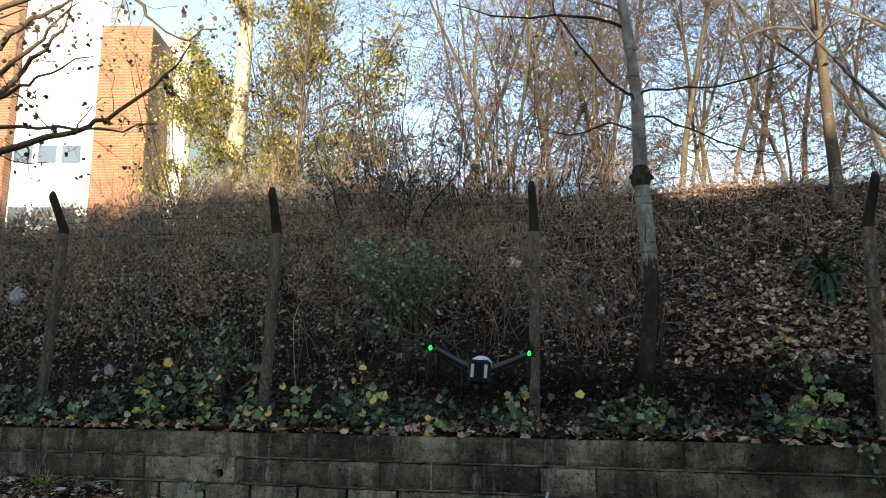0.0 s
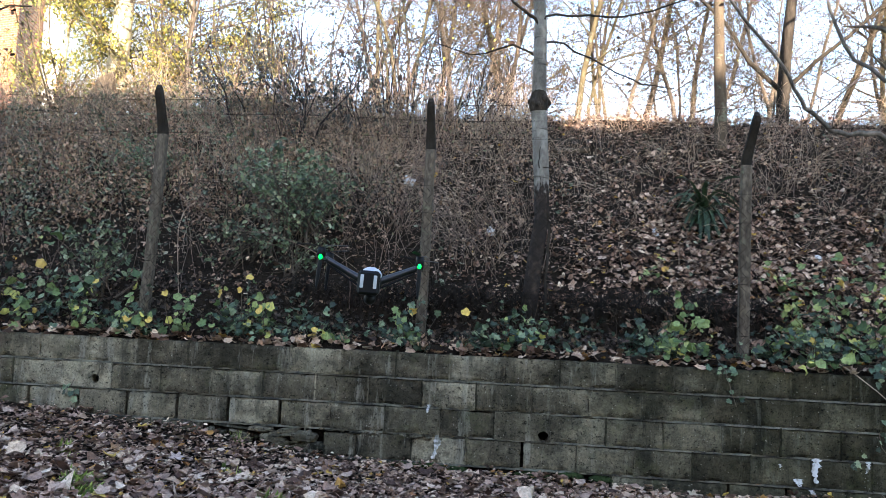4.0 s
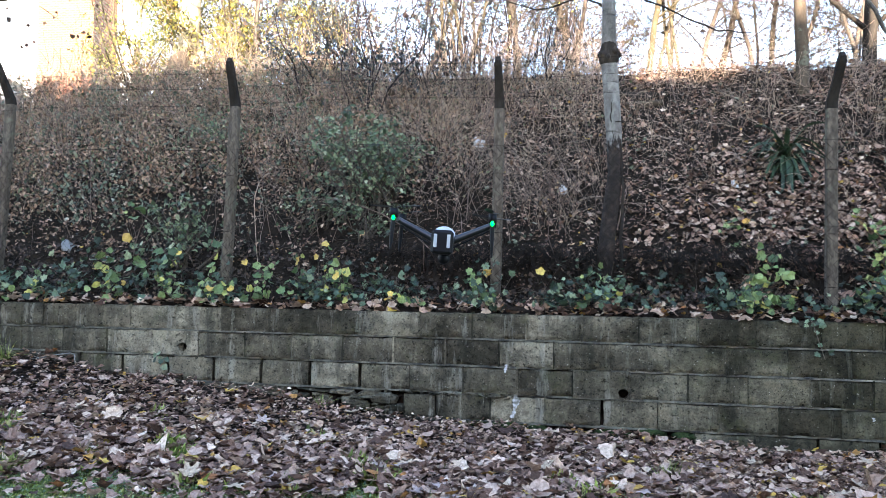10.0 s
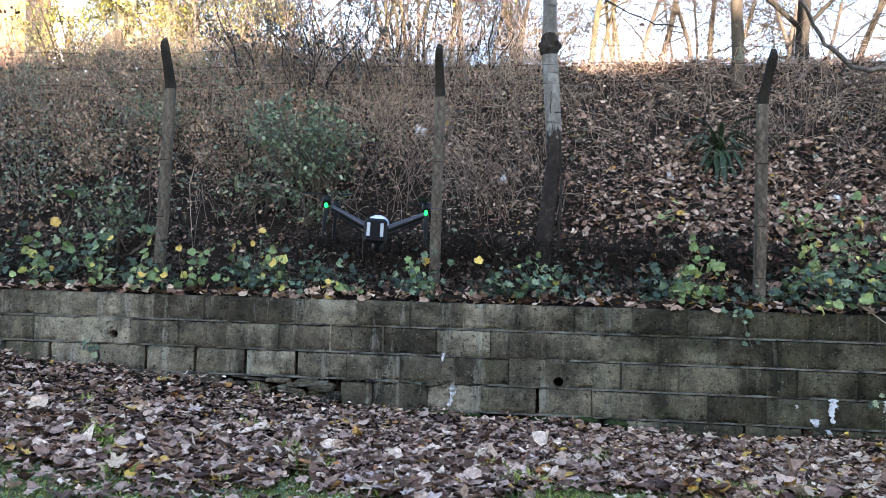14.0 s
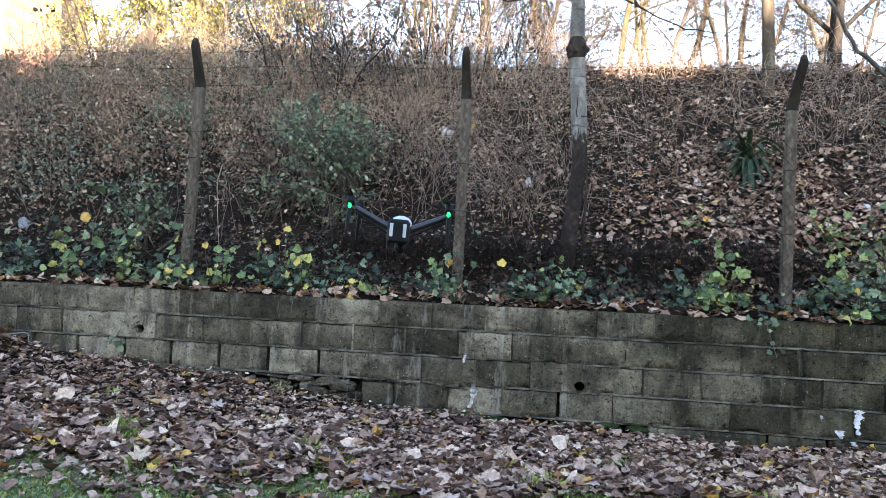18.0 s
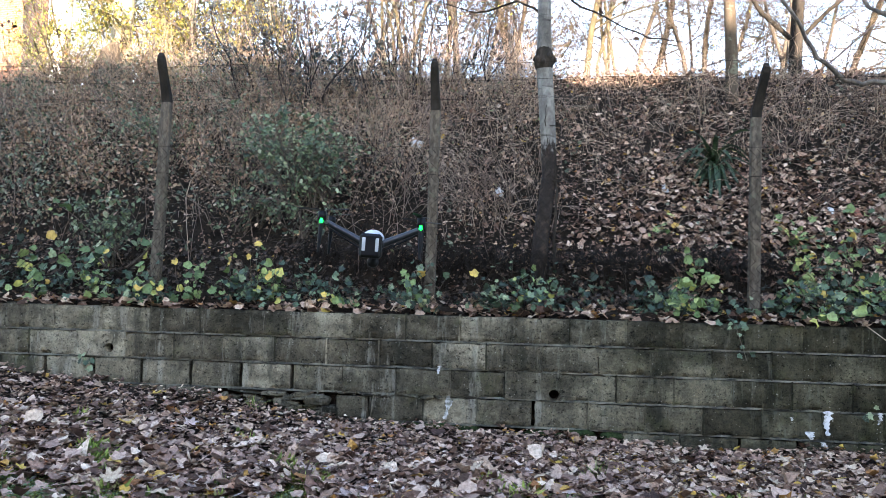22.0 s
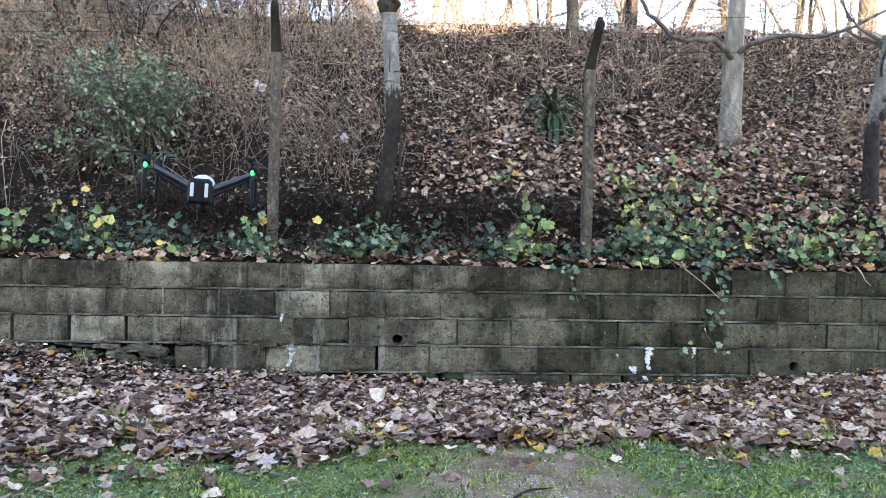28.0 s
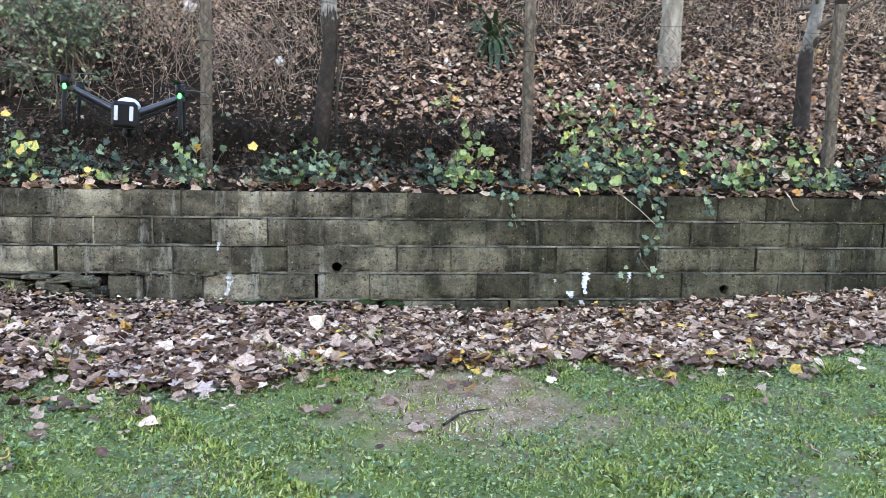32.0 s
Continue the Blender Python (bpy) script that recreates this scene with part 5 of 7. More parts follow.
ledge_plants()
for k, (x, y, h, n) in enumerate(((5.2, 0.50, 0.75, 28), (5.5, 0.62, 0.85, 28), (5.75, 0.55, 0.6, 21), (4.12, 0.34, 0.5, 21), (6.35, 0.5, 0.5, 21), (7.0, 0.55, 0.6, 28))):
    leafy_plant("maple_seedling", x, y, max(1.05, float(bank_z(x, y))), 0.22, h, n, MAPLE if k % 2 else IVY, M_YOUNG, 0.075, 350 + k, "tall maple seedling with pale green leaves against the slope", "seedling", "seedlings along the wall top", 0.85)


def yellow_sprig(x, z, size, seed):
    """One bright yellow maple leaf on a thin stem that rises from the ledge."""
    r = np.random.default_rng(seed)
    thing = new("maple_sprig")
    thing.location = (x, 0.16, 1.03)
    top = np.array([0.0, -0.06, z - 1.03 + size * 0.3])
    link_mesh("stem", tubes("stem", [(np.array([(r.normal(0, 0.04), 0.04, 0), (r.normal(0, 0.02), 0, top[2] * 0.6), top]), np.array([0.003, 0.0025, 0.0015]))], 4), M_TWIG, thing)
    turn = lean_to(turns(1, 0.25, r), 1.1)
    link_mesh("leaf", scatter("leaf", MAPLE, top[None], turn, [size * 0.68], 0.25, r), M_YELLOW_LEAF, thing, "bright yellow leaf")
    tagged(thing, "single bright yellow maple leaf on a thin stem", "seedling", "yellow leaves along the wall top")


for k, (x, z, size) in enumerate(((-0.44, 1.13, 0.11), (0.46, 1.51, 0.11), (0.40, 1.44, 0.09), (0.60, 1.25, 0.13), (2.35, 1.27, 0.13), (-0.95, 1.44, 0.09), (-0.29, 1.38, 0.10), (5.12, 1.20, 0.10), (6.02, 1.18, 0.10), (1.09, 1.10, 0.09))):
    yellow_sprig(x, z, size, 460 + k)


def grey_bush(x, y, height, width, seed, leaf=0.055, per=34):
    r = np.random.default_rng(seed)
    thing = new("bush")
    z = float(bank_z(x, y))
    thing.location = (x, y, z)
    limbs = {}
    for _ in range(9):
        q = wander((r.normal(0, 0.08), r.normal(0, 0.08), -0.05), (r.normal(0, 0.45) * width, r.normal(-0.1, 0.35), 1), height * r.uniform(0.7, 1.1), 8, 0.12, r, 0)
        rr = np.linspace(0.014, 0.004, 8)
        limbs.setdefault(2, []).append((q, rr))
        limb_set(q, rr, r, 5 + int(height * 3), 0.25, 0.98, 0.3 + 0.12 * height, 0.65, 1, limbs, 0.2, 0.0)
    for line in limbs[2]:
        link_mesh("limb", tubes("limb", [line], 5), M_TWIG, thing)
    link_mesh("twig_spray", tubes("twig_spray", limbs[1], 3), M_TWIG, thing)["kind"] = "stuff"
    # leaves sit in small clusters round the twig ends
    pts = []
    for q, _ in limbs[1]:
        for _ in range(r.poisson(per / 6)):
            hub = q[r.integers(1, len(q))] + r.normal(0, 0.03, 3)
            pts += [hub + r.normal(0, 1, 3) * np.array([0.034, 0.03, 0.022]) for _ in range(6)]
    pts = np.array(pts)
    ob = link_mesh("leaves", scatter("leaves", OVATE, pts, lean_to(turns(len(pts), 0.6, r), 0.5), r.uniform(0.5, 1.15, len(pts)) * leaf, 0.2, r), M_BUSH, thing)
    ob["kind"] = "stuff"
    return tagged(thing, "leafy grey-green bush growing on the bank", "bush")


grey_bush(0.36, 1.4, 1.05, 0.50, 401, 0.066, 9)
grey_bush(0.62, 1.5, 1.05, 0.45, 409, 0.060, 6)
grey_bush(0.62, 1.75, 0.7, 0.6, 402, 0.06, 8)
grey_bush(-0.05, 1.3, 0.5, 0.6, 403, 0.06, 4)
grey_bush(-1.7, 2.6, 0.7, 0.9, 406, 0.055, 5)
grey_bush(-1.15, 0.75, 0.65, 0.7, 408, 0.07, 6)
grey_bush(0.55, 1.05, 0.45, 0.8, 404, 0.06, 4)
grey_bush(-0.05, 2.0, 0.9, 0.6, 407, 0.060, 5)


def fern(x, y, seed, fronds=22, length=0.5):
    """A hart's-tongue fern: long undivided strap fronds that arch out and hang."""
    r = np.random.default_rng(seed)
    thing = new("fern")
    thing.location = (x, y, float(bank_z(x, y)) - 0.02)
    for k in range(fronds):
        a = -math.pi / 2 + r.normal(0, 1.3)
        ln = length * r.uniform(0.6, 1.15)
        lift, droop = r.uniform(0.7, 2.0), r.uniform(0.9, 2.0)
        t = np.linspace(0, 1, 9)
        reach = ln * (0.25 * t + 0.40 * t * t)
        up = ln * (lift * t - droop * t * t)
        mid = np.stack([np.cos(a) * reach, np.sin(a) * reach, up], 1)
        side = np.array([-math.sin(a), math.cos(a), 0.25 * r.normal()])
        vs, ls = [], []
        for i in range(9):
            w = 0.026 * (0.35 + 0.65 * math.sin(math.pi * min(1.0, 0.15 + 0.85 * t[i]))) * (1.0 if i < 8 else 0.15)
            wave = 0.006 * math.sin(5 * t[i] * math.pi + k)
            vs += [mid[i] - side * w + (0, 0, 0.010 + wave), mid[i] - (0, 0, 0.004), mid[i] + side * w + (0, 0, 0.010 - wave)]
        starts = []
        for i in range(8):
            for e in (0, 1):
                starts.append(len(ls))
                ls += [3 * i + e, 3 * i + e + 1, 3 * i + e + 4, 3 * i + e + 3]
        link_mesh("frond", raw_mesh("frond", np.array(vs), ls, starts, True), M_FERN, thing)
    return tagged(thing, "dark green fern with long strap fronds on the bank", "fern")


fern(4.70, 2.20, 411, 50, 0.58)


# ---- leaves and grass on the lawn ----
def lawn_leaves():
    r = np.random.default_rng(120)
    n = 42000
    x = np.where(r.uniform(0, 1, n) < 0.9, r.uniform(-3.7, 8.9, n), r.uniform(-8, 11, n))
    edge = np.interp(x, EDGE_X, EDGE_Y) + 0.12 * lump(x, x, 2.2) + 0.10 * lump(x * 3, x * 2, 2.0, 1.0)
    y = edge * r.uniform(0, 1, n) ** 0.85 - 0.02
    z = ground_z(x, y) + 0.006 + r.uniform(0, 0.06, n) + 0.02 * lump(x, y, 3.0)
    p = np.stack([x, y, z], 1)
    size = np.clip(r.gamma(3.2, 0.0131, n), 0.020, 0.14) * (1 + 0.38 * smoothstep(-0.6, -2.0, y))
    lot = r.integers(0, 9, n)
    tan = r.uniform(0, 1, n) < 0.26 + 0.56 * smoothstep(2.6, 4.8, x + 0.8 * lump(x, y, 1.0))
    for k, template in enumerate((MAPLE, *CRUMPLES[:3])):
        for warm in (False, True):
            s = (lot < 3 if k == 0 else (lot == k + 2) | (lot == k + 5)) & (tan == warm)
            c = int(s.sum())
            ob = link_mesh("fallen_leaves", scatter("fallen_leaves", template, p[s], turns(c, 0.22, r), size[s] * r.uniform(0.8, 1.1, c), 0.24, r), M_LITTER_TAN if warm else M_LITTER)
            tagged(ob, "drift of fallen tan and yellow maple leaves" if warm else "drift of fallen violet-brown maple leaves along the wall foot", "leaf litter", kind="stuff")
    n = 900
    x = np.where(r.uniform(0, 1, n) < 0.4, r.uniform(-1.5, 1.8, n), r.uniform(-3, 9, n))
    y = np.interp(x, EDGE_X, EDGE_Y) - np.abs(r.normal(0, 1, n)) * np.where(r.uniform(0, 1, n) < 0.75, np.where(x < 1.8, 0.34, 0.16), 0.7)
    p = np.stack([x, y, ground_z(x, y) + 0.03], 1)
    ob = link_mesh("scattered_leaves", scatter("scattered_leaves", MAPLE, p, turns(n, 0.3, r), r.uniform(0.04, 0.10, n), 0.3, r), M_LITTER)
    tagged(ob, "single fallen leaves scattered on the grass", "leaf litter", kind="stuff")
    # leaves along the ledge above the wall
    n = 2600
    x = r.uniform(-7, 11.5, n)
    y = r.uniform(0.0, 0.42, n)
    p = np.stack([x, y, 1.004 + r.uniform(0, 0.045, n) + 0.06 * smoothstep(0.12, 0.45, y)], 1)
    ob = link_mesh("ledge_leaves", scatter("ledge_leaves", MAPLE, p, turns(n, 0.4, r), r.uniform(0.04, 0.10, n), 0.25, r), M_LITTER_TAN)
    tagged(ob, "fallen leaves lying along the wall top", "leaf litter", kind="stuff")


def bare_amount(x, y):
    """1 on the worn earth patch, 0 on grass."""
    d = np.hypot((x - 3.72) / 1.05, (y + 2.50) / 0.95) + 0.35 * lump(x, y, 2.4) + 0.2 * lump(x, y, 6.0)
    return 1 - smoothstep(0.40, 0.95, d)


def grass():
    r = np.random.default_rng(130)
    n = 300000
    x = r.uniform(-1.4, 8.3, n)
    y = r.uniform(-4.0, -0.9, n)
    edge = np.interp(x, EDGE_X, EDGE_Y)
    sprig = (y >= edge) & (lump(x, y, 2.2, 6) + 0.6 * lump(x, y, 4.7) > 0.55 + 0.5 * smoothstep(-1.8, -0.9, y))
    keep = (y < edge + 0.25 * r.uniform(-1, 1, n)) | (sprig & (r.uniform(0, 1, n) < 0.35))
    keep &= r.uniform(0, 1, n) > 0.84 * bare_amount(x, y)
    keep &= r.uniform(0, 1, n) < 0.48 + 0.5 * (lump(x, y, 1.7, 1) + 0.3) + 0.6 * lump(x, y, 5.3, 2) + 0.4 * lump(x, y, 11.0)
    x, y, sprig = x[keep], y[keep], sprig[keep]
    n = len(x)
    p = np.stack([x, y, ground_z(x, y) - 0.004], 1)
    blade = (np.array([(-0.14, 0, 0), (0.14, 0, 0), (0.0, 0.22, 0.6), (0.06, 0.75, 0.85)]), [(0, 1, 2), (1, 3, 2)])
    size = r.uniform(0.011, 0.030, n) * (1 + 0.9 * np.clip(lump(x, y, 2.1) + 0.7 * lump(x, y, 7.0), 0, 1)) + sprig * r.uniform(0.04, 0.07, n)
    ob = link_mesh("grass", scatter("grass", blade, p, turns(n, 0.5, r), size, 0.0, r), M_GRASS)
    tagged(ob, "short patchy green grass on the lawn", "grass", kind="stuff")
    n = 15000
    x, y = r.uniform(-6, 12, n), r.uniform(-10, -4, n)
    p = np.stack([x, y, ground_z(x, y) - 0.004], 1)
    ob = link_mesh("grass", scatter("grass", blade, p, turns(n, 0.5, r), r.uniform(0.03, 0.06, n), 0.0, r), M_GRASS)
    tagged(ob, "short patchy green grass on the lawn", "grass", kind="stuff")
    n = 72000
    x, y = r.uniform(-1.4, 8.3, n), r.uniform(-4.0, -1.2, n)
    keep = (y < np.interp(x, EDGE_X, EDGE_Y) + 0.1) & (lump(x, y, 2.6, 3) > r.uniform(-1.0, 0.6, n)) & (r.uniform(0, 1, n) > 0.97 * bare_amount(x, y))
    p = np.stack([x, y, ground_z(x, y) + r.uniform(0.006, 0.03, n)], 1)[keep]
    ob = link_mesh("clover", scatter("clover", OVATE, p, turns(len(p), 0.4, r), r.uniform(0.010, 0.030, len(p)), 0.2, r), M_CLOVER)
    tagged(ob, "small clover and weed leaves in the grass", "clover", kind="stuff")


def grit():
    """Pale stone chips pressed into the bare earth."""
    r = np.random.default_rng(131)
    n = 650
    x, y = 3.80 + r.normal(0, 0.30, n), -2.75 + r.normal(0, 0.26, n)
    chip = (np.array([(-0.5, -0.4, 0), (0.5, -0.3, 0), (0.4, 0.5, 0), (-0.4, 0.4, 0), (0.0, 0.05, 0.45)]), [(0, 1, 4), (1, 2, 4), (2, 3, 4), (3, 0, 4)])
    p = np.stack([x, y, ground_z(x, y) - 0.001], 1)
    ob = link_mesh("grit", scatter("grit", chip, p, turns(n, 0.15, r), r.uniform(0.003, 0.011, n), 0.0, r), M_PAPER)
    tagged(ob, "pale stone chips in the bare earth", "grit", kind="stuff")


lawn_leaves()
grass()
grit()


# ---- the building beyond the crest ----
def make_brick_material():
    m = Mat("red_brick", 0.85)
    tex = m.node("ShaderNodeTexBrick", Scale=1.0)
    for key, v in (("Color1", (0.235, 0.070, 0.026, 1)), ("Color2", (0.125, 0.036, 0.016, 1)), ("Mortar", (0.22, 0.145, 0.09, 1)), ("Mortar Size", 0.012), ("Brick Width", 0.225), ("Row Height", 0.075)):
        tex.inputs[key].default_value = v
    mp = m.node("ShaderNodeMapping")
    mp.inputs["Rotation"].default_value = (radians(90), 0, 0)
    m.t.links.new(m.place("Object"), mp.inputs["Vector"])
    m.t.links.new(mp.outputs[0], tex.inputs["Vector"])
    c = m.mix(m.step(m.noise(1.5, 5), 0.4, 0.7), tex.outputs["Color"], m.mix(1.0, tex.outputs["Color"], (0.7, 0.66, 0.62), "MULTIPLY"))
    m.colour(c).bump(tex.outputs["Fac"], 0.4, 0.01)
    return m.m


M_BRICK = make_brick_material()
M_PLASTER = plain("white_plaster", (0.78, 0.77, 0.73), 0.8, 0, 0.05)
M_FRAME = plain("window_frame", (0.7, 0.7, 0.7), 0.5)
M_GLASS = Mat("window_glass", 0.05, spec=0.8).colour((0.05, 0.07, 0.09)).m


def far_building():
    thing = new("building")
    thing.location = (-20.1, 24.0, 4.1)
    thing.rotation_euler = (0, 0, radians(14))
    bm = bmesh.new()
    box(bm, -1.0, -0.4, -0.3, 1.35, 2.4, 13.8, 0.02)
    part("brick_tower", bm, M_BRICK, thing, "sunlit red brick stair tower")
    bm = bmesh.new()
    box(bm, -6.0, -0.3, -0.3, -4.95, 0.6, 16.4, 0.02)
    part("brick_pier", bm, M_BRICK, thing, "slim red brick pier")
    bm = bmesh.new()
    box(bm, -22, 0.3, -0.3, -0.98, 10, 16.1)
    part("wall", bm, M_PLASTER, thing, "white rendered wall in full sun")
    bm = bmesh.new()
    box(bm, -22.3, 0.05, 16.1, -1.3, 10.2, 16.4)
    part("roof", bm, M_FRAME, thing)
    bm = bmesh.new()
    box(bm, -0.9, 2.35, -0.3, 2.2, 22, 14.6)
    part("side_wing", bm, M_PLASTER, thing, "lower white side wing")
    for row in range(1, 3):
        for col in range(4):
            z = 1.5 + 2.9 * row
            x = -4.9 + 1.1 * (col % 3) if col < 3 else -8.0
            bm = bmesh.new()
            box(bm, x, 0.22, z, x + 1.0, 0.32, z + 1.0)
            f = part("window", bm, M_FRAME, thing)
            bm = bmesh.new()
            box(bm, x + 0.08, 0.2, z + 0.08, x + 0.92, 0.225, z + 0.92)
            part("pane", bm, M_GLASS, f)
    tagged(thing, "white rendered apartment block with red brick tower in sun", "building")


far_building()


def shade_block_behind():
    """A long unseen block, added behind the camera to keep the lawn and bank in shade."""
    thing = new("terrace")
    thing.location = (0, -30, 0)
    # the lower bay is shaped to let sun reach part of the crest
    for x0, x1, top in ((-26, 9.3, 11.75), (9.3, 11.0, 11.25), (11.0, 34, 11.75)):
        bm = bmesh.new()
        box(bm, x0, -9, -0.5, x1, 0, top)
        part("wall", bm, M_BRICK, thing)
        bm = bmesh.new()
        box(bm, x0 - 0.1, -9.2, top, x1 + 0.1, 0.2, top + 0.15)
        part("roof", bm, M_BARK_DARK, thing)
    tagged(thing, "unseen flat-roofed brick block, added to shade the lawn and bank", "building")


shade_block_behind()


# ---- trees and pieces beyond the fence, left side ----
def overhang_tree():
    """A tree just past the fence whose long low boughs reach across."""
    r = np.random.default_rng(24)
    thing = new("tree")
    z0 = float(bank_z(-6.6, 1.6))
    thing.location = (-6.6, 1.6, z0)
    path = wander((0, 0, -0.2), (0.05, 0, 1), 8.5, 12, 0.03, r, 0.02)
    radii = np.linspace(0.16, 0.03, 12)
    limbs = {}
    def limb(pts, r0):
        pts = eased(pts, r, 0.02) - np.array([-6.6, 1.6, z0])
        rr = np.linspace(r0 * 1.35, 0.008, len(pts))
        limbs.setdefault(3, []).append((pts, rr))
        limb_set(pts, rr, r, 10, 0.2, 0.98, 1.0, 0.6, 2, limbs, 0.22, 0.0, 0.4)
    limb([(-6.5, 1.6, 4.9), (-5.5, 1.2, 5.15), (-4.65, 1.0, 5.52), (-4.19, 1.0, 5.76), (-3.8, 1.0, 5.92), (-3.3, 1.0, 6.15)], 0.05)
    limb([(-6.5, 1.6, 3.6), (-5.4, 1.2, 4.0), (-4.48, 1.0, 4.14), (-3.86, 1.0, 4.24), (-3.33, 1.0, 4.34), (-2.86, 1.0, 4.51), (-2.34, 1.0, 4.91), (-2.08, 1.0, 5.23)], 0.042)
    limb([(-6.5, 1.6, 4.2), (-5.4, 1.2, 4.45), (-4.51, 1.0, 4.43), (-3.71, 1.0, 4.35), (-3.02, 1.0, 4.27), (-2.4, 1.0, 4.3)], 0.026)
    limb([(-6.5, 1.7, 4.6), (-5.05, 1.5, 5.09), (-4.59, 1.5, 5.54), (-4.2, 1.5, 5.89), (-4.07, 1.5, 6.3)], 0.036)
    limb([(-6.5, 1.6, 4.5), (-5.4, 1.2, 4.75), (-4.62, 1.0, 5.18), (-4.13, 1.0, 5.41), (-3.86, 1.0, 5.67), (-3.58, 1.0, 5.96)], 0.036)
    limb([(-6.5, 1.6, 4.3), (-5.4, 1.2, 4.6), (-4.57, 1.0, 4.84), (-4.18, 1.0, 4.94), (-3.92, 1.0, 5.07), (-3.31, 1.0, 5.25)], 0.026)
    limb([(-6.5, 1.6, 5.6), (-5.0, 1.2, 6.0), (-3.6, 1.0, 6.2), (-2.80, 1.0, 5.87), (-2.63, 1.0, 5.64), (-2.23, 1.0, 5.32), (-1.74, 1.0, 5.40)], 0.030)
    limb_set(path, radii, r, 8, 0.45, 0.98, 1.8, 0.6, 2, limbs)
    tree_parts(thing, path, radii, r, M_BARK_BROWN, M_TWIG, limbs, 10, (M_DEADLEAF, MAPLE, 1.5, 0.06, 1.2))
    tagged(thing, "dark bare tree with long boughs and withered leaves", "tree")


overhang_tree()


def ivy_tree(x, y, height, radius, seed, spread, count, mat, label):
    """A trunk thickly clad in climbing leaves, with bushy side growth."""
    r = np.random.default_rng(seed)
    thing = new("tree")
    thing.location = (x, y, float(bank_z(x, y)))
    path = wander((0, 0, -0.2), (0.04, 0, 1), height, 12, 0.03, r, 0.02)
    radii = np.linspace(radius, radius * 0.3, 12)
    limbs = {}
    limb_set(path, radii, r, 26, 0.06, 0.97, spread, 0.7, 2, limbs, 0.2, 0.02, 0.3)
    link_mesh("trunk", tubes("trunk", [(path, radii)], 9), M_PALEBARK, thing, "pale sunlit trunk")
    link_mesh("twig_spray", tubes("twig_spray", limbs[2] + limbs[1], 3), M_GOLDTWIG, thing)["kind"] = "stuff"
    pts = []
    for q, _ in limbs[1]:
        pts += [q[r.integers(0, len(q))] + r.normal(0, 0.07, 3) for _ in range(count)]
    for _ in range(count * 14):
        t = r.uniform(0.02, 0.95) * 10.9
        i = int(t)
        pts.append(path[i] + (path[i + 1] - path[i]) * (t - i) + r.normal(0, 1, 3) * np.array([0.40, 0.32, 0.1]))
    pts = np.array(pts)
    link_mesh("leaf_mass", scatter("leaf_mass", OVATE, pts, turns(len(pts), 0.9, r), r.uniform(0.04, 0.085, len(pts)), 0.2, r), mat, thing)["kind"] = "stuff"
    tagged(thing, label, "tree")


ivy_tree(-4.25, 6.0, 8.0, 0.20, 71, 1.3, 17, M_GOLD, "sunlit tree with pale bark, clad in golden-green ivy")
ivy_tree(-3.2, 6.6, 4.8, 0.07, 72, 1.2, 24, M_GOLD, "bushy young tree with golden-green leaves")
ivy_tree(-5.6, 6.6, 4.0, 0.07, 73, 1.1, 16, M_GOLD, "bushy young tree with golden-green leaves")
ivy_tree(-2.3, 7.6, 3.8, 0.06, 74, 1.0, 18, M_GOLD, "bushy young tree with golden-green leaves")


def stump(x, y):
    r = np.random.default_rng(80)
    thing = new("stump")
    z = float(bank_z(x, y))
    thing.location = (x, y, z)
    bm = bmesh.new()
    prev = None
    for h, w in ((-0.2, 0.34), (0.1, 0.30), (0.32, 0.22), (0.5, 0.15), (0.62, 0.14), (0.66, 0.09)):
        ring = [bm.verts.new((math.cos(a) * w * (1 + 0.12 * math.sin(3 * a + h * 5)) + 0.12 * h, math.sin(a) * w * 0.7, h + 0.05 * math.cos(a) * (h > 0.5))) for a in np.linspace(0, 2 * math.pi, 12, endpoint=False)]
        if prev:
            for i in range(12):
                bm.faces.new((prev[i], prev[(i + 1) % 12], ring[(i + 1) % 12], ring[i]))
        prev = ring
    bm.faces.new(prev)
    part("stub", bm, M_BARK_BROWN, thing)
    tagged(thing, "pale weathered stump on the crest of the bank", "stump")


stump(-3.72, 4.75)


def fallen_log(x, y, length, radius, turn, seed, mat, label):
    r = np.random.default_rng(seed)
    p = wander((-length / 2, 0, 0), (1, 0, 0.02), length, 8, 0.05, r)
    me = tubes("log", [(p, np.linspace(radius, radius * 0.75, 8))], 9)
    ob = link_mesh("log", me, mat)
    ob.matrix_basis = pose(x, y, float(bank_z(x, y)) + radius * 0.6, 0, 0, turn)
    tagged(ob, label, "log")


fallen_log(3.25, 3.95, 0.75, 0.075, 4, 81, M_BARK_DARK, "short dark fallen log lying on the bank")
fallen_log(3.35, 3.75, 0.45, 0.05, -6, 82, M_BARK_BROWN, "broken brown branch lying on the bank")
fallen_log(7.2, 1.75, 0.8, 0.02, 4, 83, M_BARK_BROWN, "thin fallen branch lying on the bank")


